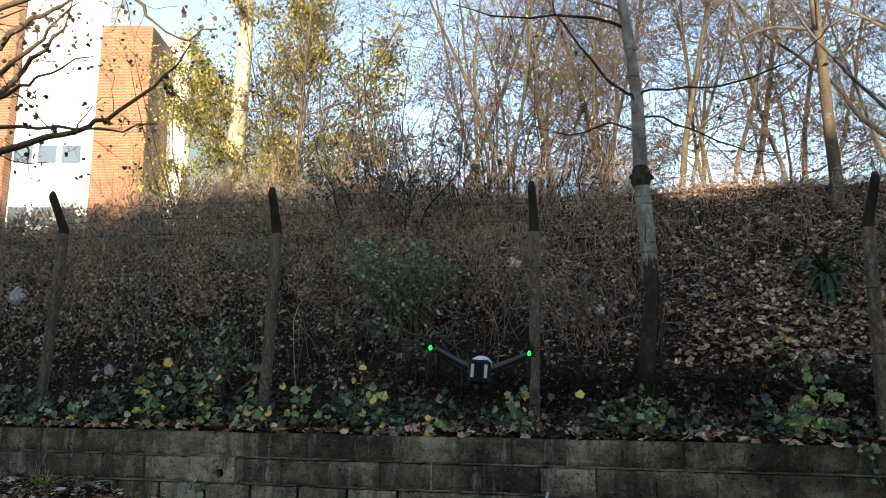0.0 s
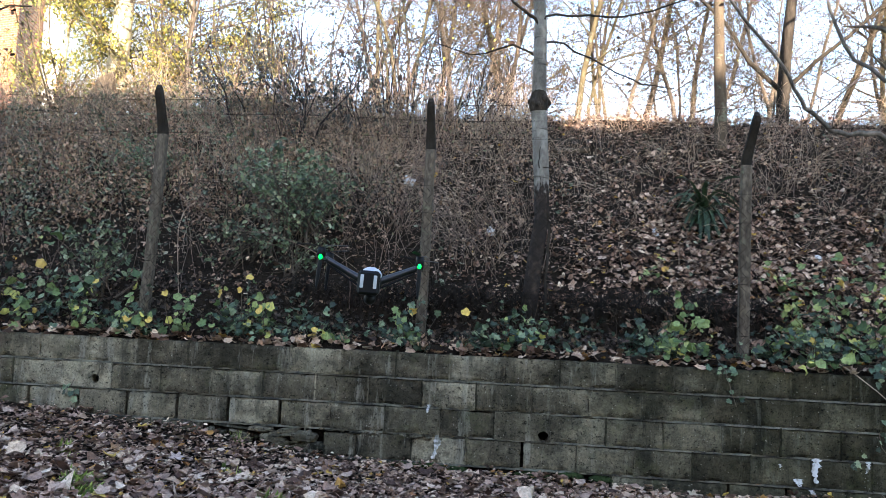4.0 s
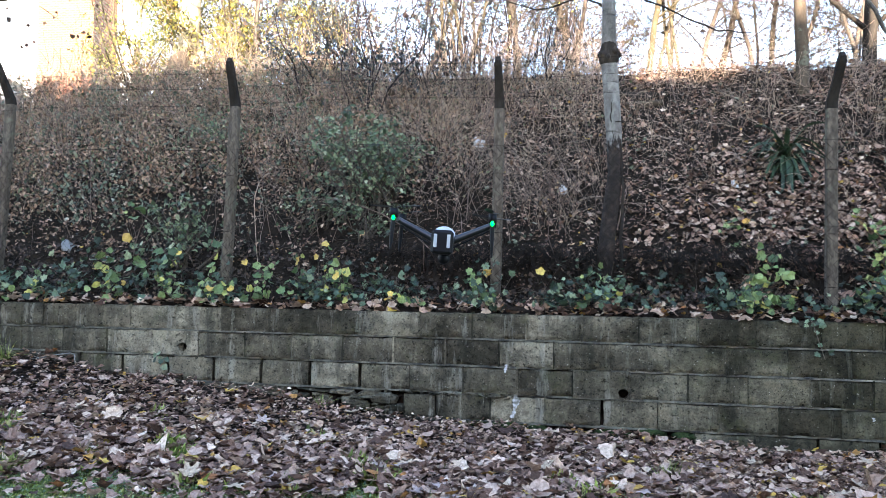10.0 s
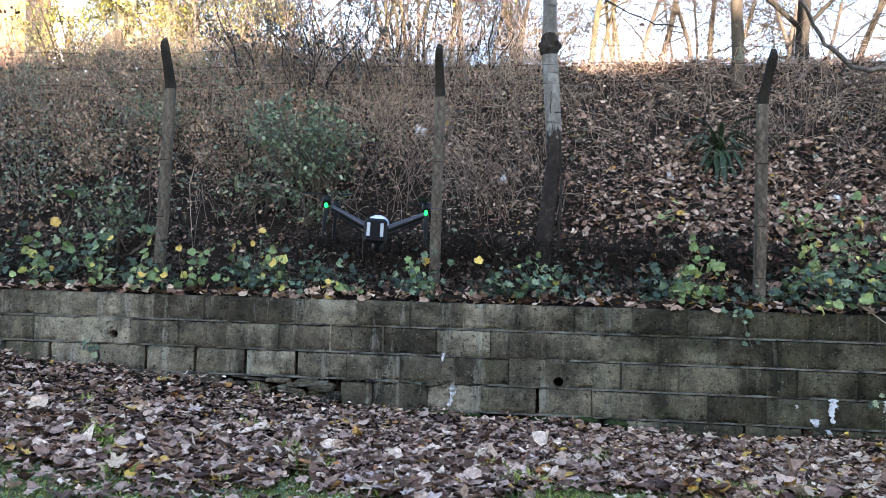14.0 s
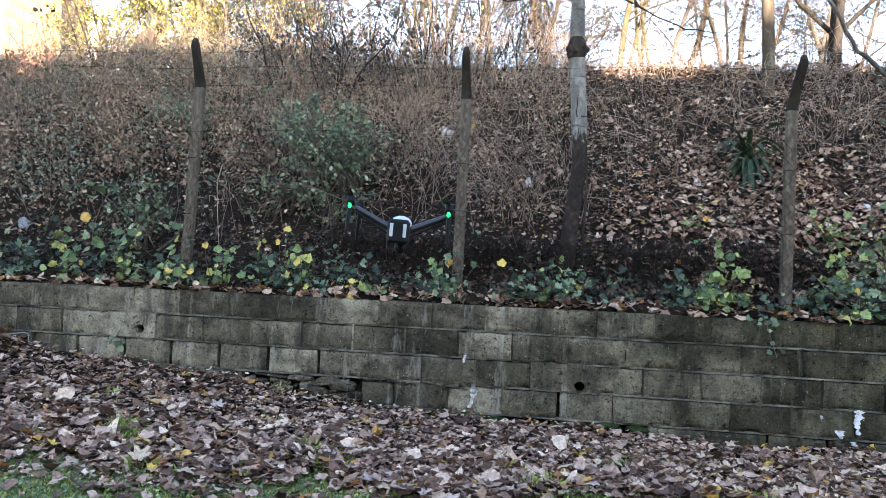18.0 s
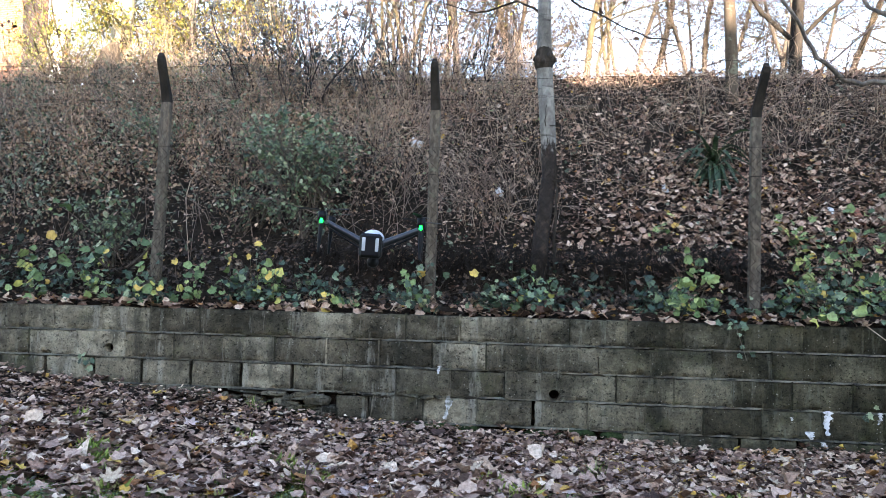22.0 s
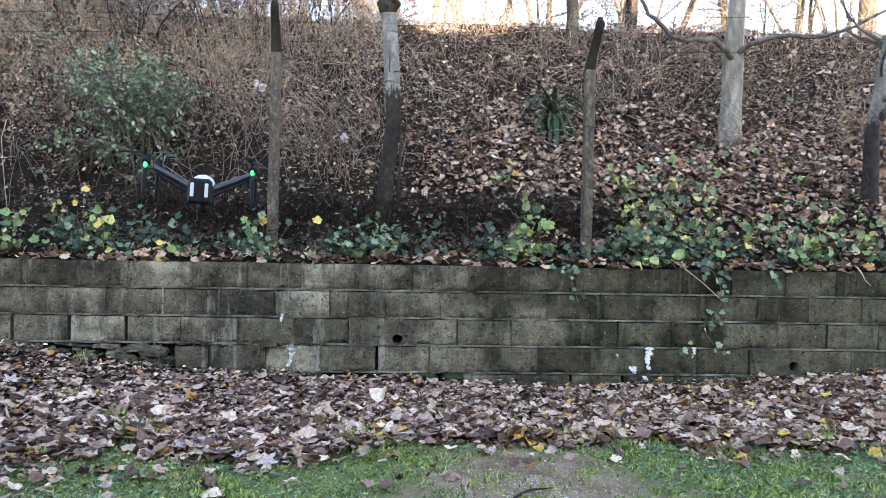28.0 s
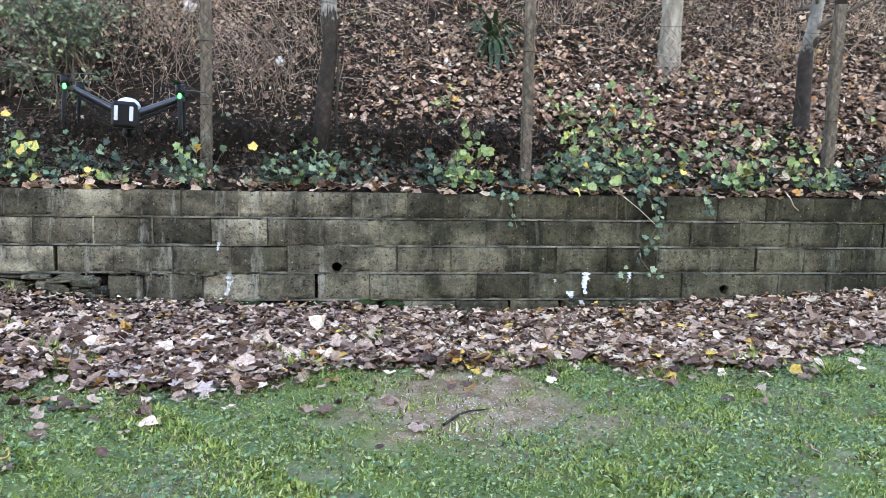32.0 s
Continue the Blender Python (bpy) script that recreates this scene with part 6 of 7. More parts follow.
def scrap(name, x, y, size, seed, mat, label, lift=0.0):
    """A crumpled piece of litter, or a single conspicuous leaf."""
    r = np.random.default_rng(seed)
    bm = bmesh.new()
    n = 5
    g = [[bm.verts.new(((i - 2) * size / 4 + r.normal(0, size * 0.05), r.normal(0, size * 0.12), (j - 2) * size / 4 + r.normal(0, size * 0.05))) for i in range(n)] for j in range(n)]
    for j in range(n - 1):
        for i in range(n - 1):
            if (i, j) not in ((0, 0), (3, 3)):
                bm.faces.new((g[j][i], g[j][i + 1], g[j + 1][i + 1], g[j + 1][i]))
    bm.normal_update()
    bmesh.ops.solidify(bm, geom=list(bm.faces), thickness=0.002)
    ob = part(name, bm, mat, None, "", True)
    ob.matrix_basis = pose(x, y - 0.10, float(bank_z(x, y)) + size * 0.45 + lift, -35, 20, r.uniform(-30, 30))
    tagged(ob, label, "litter")


scrap("paper_scrap", 1.42, 2.75, 0.15, 1, M_PAPER, "crumpled white paper scrap caught on the bank")
scrap("paper_scrap", 4.15, 1.95, 0.08, 2, M_PAPER, "small white paper scrap lying on the bank")
scrap("paper_scrap", 2.45, 1.95, 0.10, 3, M_PAPER, "crumpled white paper scrap caught on the bank")
scrap("paper_scrap", -2.6, 0.9, 0.13, 4, M_DULL_PLASTIC, "pale plastic scrap tangled in the brambles")
scrap("plastic_scrap", -3.96, 1.0, 0.20, 6, M_DULL_PLASTIC, "torn pale plastic caught in the brambles", 0.75)
scrap("plastic_scrap", -3.47, 1.0, 0.14, 7, M_DULL_PLASTIC, "torn pale plastic caught in the brambles", 0.30)
scrap("paper_scrap", 5.7, 1.7, 0.10, 5, M_PAPER, "small pale paper scrap lying on the bank")


def big_leaf_mesh(seed):
    """A large maple leaf with toothed lobes, a folded midrib and curled tips, about 1 across."""
    r = np.random.default_rng(seed)
    n = 40
    rim, mid = [], []
    fold, cup, twist = r.uniform(0.05, 0.30), r.uniform(-0.25, 0.45), r.uniform(-0.25, 0.25)
    for k in range(n):
        a = -math.pi / 2 + 2 * math.pi * k / n
        lobe = max(math.cos(2.5 * (a - c)) ** 3 * w if abs(a - c) < 0.63 else 0.0 for c, w in ((math.pi / 2, 1.0), (0.55, 0.86), (math.pi - 0.55, 0.86), (-0.45, 0.52), (math.pi + 0.45, 0.52), (math.pi * 1.5, 0.0)))
        d = 0.22 + 0.33 * lobe + (0.025 if k % 2 else -0.01) + r.normal(0, 0.012)
        for ring, f in ((rim, 1.0), (mid, 0.5)):
            x, y = d * f * math.cos(a), d * f * math.sin(a)
            ring.append((x, y + 0.4, fold * abs(x) + cup * (d * f) ** 2 + twist * x * y + r.normal(0, 0.014) * f))
    verts = np.array([(0, 0.4, 0.0)] + mid + rim)
    loops, starts = [], []
    for k in range(n):
        q = (k + 1) % n
        starts += [len(loops), len(loops) + 3]
        loops += [0, 1 + k, 1 + q, 1 + k, 1 + n + k, 1 + n + q, 1 + q]
    return raw_mesh("maple_leaf", verts, loops, starts, True)


def marked_leaf(x, y, size, mat, seed, label, lift=0.075):
    r = np.random.default_rng(seed)
    ob = link_mesh("maple_leaf", big_leaf_mesh(seed), mat)
    ob.matrix_basis = pose(x, y, float(ground_z(x, y)) + lift, r.normal(0, 12), r.normal(0, 12), r.uniform(0, 360)) @ Matrix.Diagonal((size, size, size, 1))
    tagged(ob, label, "leaf", "conspicuous fallen leaves")


M_PALE_LEAF = leafy("pale_leaf", [(0.0, (0.45, 0.345, 0.245)), (1.0, (0.53, 0.425, 0.31))], 0.6, 0.15, 0.25, None, 1.0)
M_VIOLET_LEAF = leafy("violet_grey_leaf", [(0.0, (0.33, 0.255, 0.228)), (1.0, (0.47, 0.375, 0.340))], 0.55, 0.1, 0.35, None, 1.0)
for k, (x, y, size, kind) in enumerate(((0.31, -2.03, 0.17, 0), (-2.2, -0.5, 0.16, 0), (-0.23, -0.40, 0.14, 0), (0.96, -1.25, 0.19, 1), (-1.6, -0.8, 0.14, 0), (2.08, -2.38, 0.15, 2), (1.54, -1.89, 0.13, 2), (0.87, -0.40, 0.15, 1),
                                        (4.39, -0.72, 0.10, 0), (1.6, -1.77, 0.13, 2), (0.42, -1.08, 0.13, 2), (1.34, -1.87, 0.14, 2), (2.55, -2.15, 0.13, 2), (1.0, -1.34, 0.12, 1), (5.6, -0.9, 0.10, 0), (6.3, -0.7, 0.11, 0), (3.3, -1.3, 0.13, 1), (4.9, -1.8, 0.13, 1))):
    marked_leaf(x, y, size, (M_YELLOW_LEAF, M_PALE_LEAF, M_VIOLET_LEAF)[kind], 600 + k, ("bright yellow maple leaf on the leaf drift", "pale cream maple leaf on the leaf drift", "large grey-violet maple leaf on the leaf drift")[kind])


M_BROWN_LEAF = leafy("large_brown_leaf", [(0.0, (0.20, 0.118, 0.085)), (1.0, (0.30, 0.190, 0.145))], 0.65, 0.1, 0.25, None, 1.0)


def front_leaves():
    """Large single leaves along the front of the drift and strewn over it."""
    r = np.random.default_rng(640)
    words = ("yellowed maple leaf on the leaf drift", "pale cream maple leaf on the leaf drift", "large grey-violet maple leaf on the leaf drift", "large curled brown maple leaf on the leaf drift")
    for k in range(230):
        x = r.uniform(-1.2, 7.6)
        edge = float(np.interp(x, EDGE_X, EDGE_Y))
        y = edge + abs(r.normal(0, 0.28)) - 0.05 if k < 140 else edge * r.uniform(0.1, 0.9)
        kind = int(r.choice([0, 1, 1, 3, 3] if x < 0.9 else [0, 1, 2, 2, 2, 3, 3, 3])) if x < 3.4 else int(r.choice([0, 0, 1, 1, 1, 3, 3]))
        marked_leaf(x, y, r.uniform(0.09, 0.155) * (0.68 if kind == 0 else 1.0), (M_YELLOW_LEAF, M_PALE_LEAF, M_VIOLET_LEAF, M_BROWN_LEAF)[kind], 1700 + k, words[kind], 0.055)


front_leaves()


def weed_tuft(x, y, n, h, seed, mat, z=None):
    """A tuft of longer grass."""
    r = np.random.default_rng(seed)
    thing = new("grass_tuft")
    thing.location = (x, y, float(ground_z(x, y)) if z is None else z)
    lines = []
    for _ in range(n):
        q = wander((r.normal(0, 0.02), r.normal(0, 0.02), 0), (r.normal(0, 0.6), r.normal(0, 0.6), 1), h * r.uniform(0.6, 1.2), 5, 0.15, r, -0.12)
        lines.append((q, np.array([0.0022, 0.0026, 0.0022, 0.0014, 0.0005])))
    link_mesh("blade_tuft", tubes("blade_tuft", lines, 3), mat, thing)["kind"] = "stuff"
    tagged(thing, "tuft of longer green grass among the leaves", "grass tuft", "grass tufts")


for k, (x, y, n, h) in enumerate(((3.28, -1.35, 60, 0.16), (0.55, -0.12, 25, 0.14), (-2.5, -0.15, 40, 0.22), (4.95, -2.1, 60, 0.13), (6.0, -2.2, 70, 0.15), (6.9, -1.9, 70, 0.14), (1.1, -2.1, 40, 0.11), (-0.5, -2.5, 60, 0.12), (2.9, -2.2, 40, 0.1), (4.4, -1.9, 40, 0.1))):
    weed_tuft(x, y, n, h, 700 + k, M_GRASS)


def hanging_ivy(points, seed, leaves):
    """A strand of ivy that hangs over the wall face."""
    r = np.random.default_rng(seed)
    thing = new("ivy_strand")
    pts = np.array(points, float)
    thing.location = pts[0]
    loc = pts - pts[0]
    link_mesh("stem", tubes("stem", [(loc, np.linspace(0.004, 0.002, len(loc)))], 4), M_TWIG, thing)
    t = r.uniform(0, len(loc) - 1.001, leaves)
    p = np.array([loc[int(a)] + (loc[int(a) + 1] - loc[int(a)]) * (a - int(a)) for a in t]) + r.normal(0, 1, (leaves, 3)) * np.array([0.045, 0.012, 0.03])
    p[:, 1] = np.minimum(p[:, 1], -0.005)
    link_mesh("leaf_spray", scatter("leaf_spray", IVY, p, lean_to(turns(leaves, 0.3, r), 1.2), r.uniform(0.035, 0.07, leaves), 0.15, r), M_IVY, thing)["kind"] = "stuff"
    tagged(thing, "green ivy strand hanging down the wall face", "ivy", "ivy strands on the wall")


hanging_ivy([(4.40, 0.05, 1.05), (4.44, -0.03, 0.98), (4.48, -0.03, 0.85), (4.53, -0.03, 0.70)], 801, 16)
hanging_ivy([(5.62, 0.05, 1.05), (5.66, -0.03, 0.98), (5.73, -0.03, 0.88), (5.74, -0.03, 0.72), (5.66, -0.03, 0.55)], 802, 34)
hanging_ivy([(6.12, 0.05, 1.05), (6.15, -0.03, 0.98), (6.20, -0.03, 0.84)], 813, 14)
hanging_ivy([(5.6, -0.02, 0.56), (5.62, -0.02, 0.45), (5.74, -0.02, 0.30)], 804, 9)
hanging_ivy([(5.42, -0.02, 0.34), (5.43, -0.02, 0.27)], 805, 4)
hanging_ivy([(7.9, 0.05, 1.05), (7.93, -0.03, 0.95), (7.95, -0.03, 0.8)], 806, 14)
hanging_ivy([(-1.0, 0.0, 0.62), (-1.02, -0.02, 0.55), (-1.03, -0.02, 0.46)], 807, 9)


def dead_stick(points, radius, label, mat=None):
    pts = np.array(points, float)
    ob = link_mesh("stick", tubes("stick", [(pts - pts[0], np.linspace(radius, radius * 0.5, len(pts)))], 5), mat or M_STRAW)
    ob.location = pts[0]
    tagged(ob, label, "stick")


dead_stick([(6.5, 2.7, 4.2), (6.09, 2.6, 3.83), (5.68, 2.55, 3.50), (5.36, 2.55, 3.22), (5.10, 2.5, 2.95)], 0.012, "brown dead bough leaning on the bank", M_STEM)
dead_stick([(3.55, 3.6, 4.2), (3.62, 3.3, 3.7), (3.70, 3.05, 3.3), (3.78, 2.9, 2.95)], 0.006, "thin upright dead branch caught on the bank", M_STEM)
dead_stick([(5.33, 0.05, 1.07), (5.42, -0.03, 1.0), (5.58, -0.03, 0.88), (5.73, -0.03, 0.75)], 0.006, "thin pale twig hanging over the wall face")
dead_stick([(6.92, 0.03, 1.05), (6.95, -0.03, 0.98), (6.98, -0.03, 0.92), (7.03, -0.03, 0.88)], 0.006, "short pale twig hanging over the wall face")
dead_stick([(3.56, -2.93, 0.02), (3.66, -2.80, 0.03), (3.72, -2.74, 0.025), (3.80, -2.71, 0.02)], 0.008, "dark little twig on the bare earth", M_BARK_DARK)


dead_stick([(-0.30, 0.62, 2.26), (-0.34, 0.60, 2.24), (-0.40, 0.60, 2.16), (-0.44, 0.60, 2.01), (-0.43, 0.60, 1.82), (-0.42, 0.64, 1.5), (-0.42, 0.7, 1.25)], 0.006, "pale arching dead cane in the thicket")
dead_stick([(-2.30, -0.05, 0.45), (-2.29, -0.06, 0.47), (-2.10, -0.06, 0.51), (-1.90, -0.06, 0.54), (-1.86, -0.06, 0.53), (-1.85, -0.06, 0.45)], 0.007, "bent grey wire sticking out at the wall foot", M_DULL_PLASTIC)
leafy_plant("maple_seedling", -1.32, 0.62, 1.15, 0.20, 0.74, 21, MAPLE, M_YOUNG, 0.10, 340, "tall young maple seedling with broad green leaves", "seedling", "seedlings along the wall top", 0.85)
leafy_plant("maple_seedling", -2.05, 0.55, 1.10, 0.25, 0.5, 21, MAPLE, M_YOUNG, 0.09, 341, "tall young maple seedling with broad green leaves", "seedling", "seedlings along the wall top", 0.85)


# ---- drone ----
M_SHELL = plain("white_drone_shell", (0.42, 0.44, 0.49), 0.3, 0, 0.03)
M_CARBON = plain("carbon_tube", (0.008, 0.009, 0.013), 0.3, 0, 0.2, 0.4)
M_BLACK = plain("black_plastic", (0.003, 0.003, 0.004), 0.5, 0, 0.2, 0.14)
M_SILVER = plain("silver_stripe", (0.36, 0.37, 0.39), 0.3, 0.1, 0.03)


def glow(name, rgb, power):
    m = Mat(name, 0.3)
    m.colour(rgb)
    m.b.inputs["Emission Color"].default_value = (*rgb, 1)
    m.b.inputs["Emission Strength"].default_value = power
    return m.m


M_GREEN = glow("green_lamp", (0.0, 0.80, 0.035), 1.1)
M_RED = glow("red_lamp", (1.0, 0.03, 0.02), 0.6)


def drone(x, y, z, heading=0.0, roll=0.0, pitch=0.0):
    """Quadcopter seen from behind, arms raised in a V: hub, two side booms with a cross bar, a motor at each bar end."""
    thing = new("drone")
    thing.matrix_basis = pose(x, y, z, pitch, roll, heading)
    bm = bmesh.new()
    box(bm, -0.064, -0.13, -0.058, 0.064, 0.17, 0.040, 0.022)
    for v in bm.verts:
        if v.co.y > 0.1:
            v.co.z -= 0.02
            v.co.x *= 0.75
    part("body", bm, M_BLACK, thing)
    bm = bmesh.new()
    bmesh.ops.create_uvsphere(bm, u_segments=16, v_segments=10, radius=1, matrix=Matrix.Translation((0, 0.02, 0.034)) @ Matrix.Diagonal((0.062, 0.15, 0.050, 1)))
    part("top_shell", bm, M_SHELL, thing, "glossy white top shell", True)
    bm = bmesh.new()
    box(bm, -0.060, -0.175, -0.078, 0.060, -0.10, 0.054, 0.014)
    pack = part("battery", bm, M_BLACK, thing)
    for s in (-1, 1):
        bm = bmesh.new()
        box(bm, s * 0.036 - 0.009, -0.179, -0.042, s * 0.036 + 0.009, -0.173, 0.030, 0.002)
        part("silver_stripe", bm, M_SILVER, pack, "vertical silver stripe")
    gim = bmesh.new()
    bmesh.ops.create_uvsphere(gim, u_segments=12, v_segments=8, radius=0.035, matrix=Matrix.Translation((0.0, 0.10, -0.095)))
    box(gim, -0.012, 0.08, -0.07, 0.012, 0.12, -0.04)
    part("gimbal_camera", gim, M_BLACK, thing, "", True)
    rise = 0.105
    for s in (-1, 1):
        tip = np.array((s * 0.265, 0.0, rise))
        link_mesh("boom", tubes("boom", [(np.array([(s * 0.04, 0, 0.0), s * 0 + (np.array((s * 0.04, 0, 0.0)) + tip) / 2, tip]), np.array([0.024, 0.020, 0.018]))], 10), M_CARBON, thing)
        link_mesh("strut", tubes("strut", [(np.array([(s * 0.05, -0.01, -0.035), (s * 0.15, -0.01, 0.018), (s * 0.245, -0.01, rise - 0.035)]), np.full(3, 0.006))], 6), M_BLACK, thing)
        link_mesh("cross_bar", tubes("cross_bar", [(np.array([(s * 0.265, -0.20, rise), (s * 0.265, 0, rise), (s * 0.265, 0.20, rise)]), np.full(3, 0.011))], 8), M_CARBON, thing)
        for e in (-1, 1):
            c = Vector((s * 0.265, e * 0.205, rise))
            bm = bmesh.new()
            bmesh.ops.create_cone(bm, cap_ends=True, segments=14, radius1=0.024, radius2=0.022, depth=0.05, matrix=Matrix.Translation(c + Vector((0, 0, 0.022))))
            motor = part("motor", bm, M_BLACK, thing, "", True)
            bm = bmesh.new()
            bmesh.ops.create_uvsphere(bm, u_segments=10, v_segments=8, radius=0.014, matrix=Matrix.Translation(c + Vector((0, e * 0.017, -0.002))) @ Matrix.Diagonal((0.8, 0.6, 1.2, 1)))
            part("lamp", bm, M_GREEN if e < 0 else M_RED, motor, "glowing green lamp" if e < 0 else "glowing red lamp", True)
            link_mesh("landing_leg", tubes("landing_leg", [(np.array([c + Vector((0, 0, 0.0)), c + Vector((s * 0.004, e * 0.01, -0.09)), c + Vector((s * 0.006, e * 0.015, -0.175))]), np.array([0.012, 0.011, 0.006]))], 8), M_BLACK, thing)
            bm = bmesh.new()
            a = random.uniform(0, math.pi)
            for b in (0, math.pi):
                ca, sa = math.cos(a + b), math.sin(a + b)
                vs = []
                for d, w, tz in ((0.012, 0.008, 0.0), (0.05, 0.016, 0.004), (0.11, 0.013, 0.006), (0.165, 0.006, 0.007)):
                    for q in (-1, 1):
                        for h in (0, 0.0025):
                            vs.append(bm.verts.new(c + Vector((ca * d - sa * w * q, sa * d + ca * w * q, 0.052 + tz + h + 0.003 * q))))
                for k in range(3):
                    o = k * 4
                    for f in ((0, 4, 6, 2), (1, 3, 7, 5), (0, 1, 5, 4), (2, 6, 7, 3)):
                        bm.faces.new([vs[o + i] for i in f])
                bm.faces.new((vs[12], vs[13], vs[15], vs[14]))
            part("propeller", bm, M_BLACK, thing)
    return tagged(thing, "dark quadcopter drone with white shell and green lamps, hovering", "drone")


drone(2.10, -2.75, 1.46, 8, 3).scale = (0.88, 0.88, 0.88)


# ---- retaining wall of concrete blocks ----
def block_mesh(width, height, seed, depth=0.1):
    """A worn block with wavering, chipped edges, its lower left front corner at the origin, front towards -y."""
    r = np.random.default_rng(seed)
    nx, nz = 14, 7
    bm = bmesh.new()
    chips = [(r.uniform(0, width), r.choice((0.0, height)), r.uniform(0.015, 0.06)) for _ in range(r.integers(3, 10))]
    grid = []
    for j in range(nz + 1):
        row = []
        for i in range(nx + 1):
            x, z = width * i / nx, height * j / nz
            y = r.normal(0, 0.0011)
            if i in (0, nx) or j in (0, nz):
                y += 0.0025 + abs(r.normal(0, 0.004))
                x += (abs(r.normal(0, 0.0030)) + 0.0005) * ((i == 0) - (i == nx))
                z += (abs(r.normal(0, 0.0040)) + 0.0005) * ((j == 0) - (j == nz))
            for cx, cz, cr in chips:
                d = math.hypot(x - cx, z - cz)
                if d < cr:
                    y += 0.35 * (cr - d)
            row.append(bm.verts.new((x, y, z)))
        grid.append(row)
    for j in range(nz):
        for i in range(nx):
            bm.faces.new((grid[j][i], grid[j][i + 1], grid[j + 1][i + 1], grid[j + 1][i]))
    rim = grid[0] + [grid[j][nx] for j in range(1, nz + 1)] + grid[nz][-2::-1] + [grid[j][0] for j in range(nz - 1, 0, -1)]
    back = [bm.verts.new((v.co.x, depth, v.co.z)) for v in rim]
    for k in range(len(rim)):
        q = (k + 1) % len(rim)
        bm.faces.new((rim[k], back[k], back[q], rim[q]))
    bm.faces.new(back)
    bmesh.ops.recalc_face_normals(bm, faces=bm.faces)
    me = bpy.data.meshes.new("block")
    bm.to_mesh(me)
    bm.free()
    me.materials.append(M_BLOCK)
    return me


def holed_block_mesh(width, height, hx, hz, rad=0.042):
    """A block with a round weep hole through its face."""
    bm = bmesh.new()
    rim, out = [], []
    turns_round = [2 * math.pi * k / 16 for k in range(16)] + [math.atan2(z - hz, x - hx) % (2 * math.pi) for x in (0, width) for z in (0, height)]
    turns_round.sort()
    n = len(turns_round)
    for a in turns_round:
        c, s = math.cos(a), math.sin(a)
        rim.append((hx + rad * c * (1 + 0.08 * math.sin(3 * a)), hz + rad * s))
        t = min((((width if c > 0 else 0) - hx) / c) if abs(c) > 1e-6 else 9, (((height if s > 0 else 0) - hz) / s) if abs(s) > 1e-6 else 9)
        out.append((hx + c * t, hz + s * t))
    a = [bm.verts.new((x, 0, z)) for x, z in rim]
    b = [bm.verts.new((x, 0, z)) for x, z in out]
    c = [bm.verts.new((x, 0.14, z)) for x, z in rim]
    d = [bm.verts.new((x, 0.1, z)) for x, z in out]
    for k in range(n):
        j = (k + 1) % n
        bm.faces.new((a[k], a[j], b[j], b[k]))
        bm.faces.new((c[k], c[j], a[j], a[k]))
        bm.faces.new((b[k], b[j], d[j], d[k]))
    bm.faces.new(c)
    me = bpy.data.meshes.new("block")
    bm.to_mesh(me)
    bm.free()
    me.materials.append(M_BLOCK)
    return me


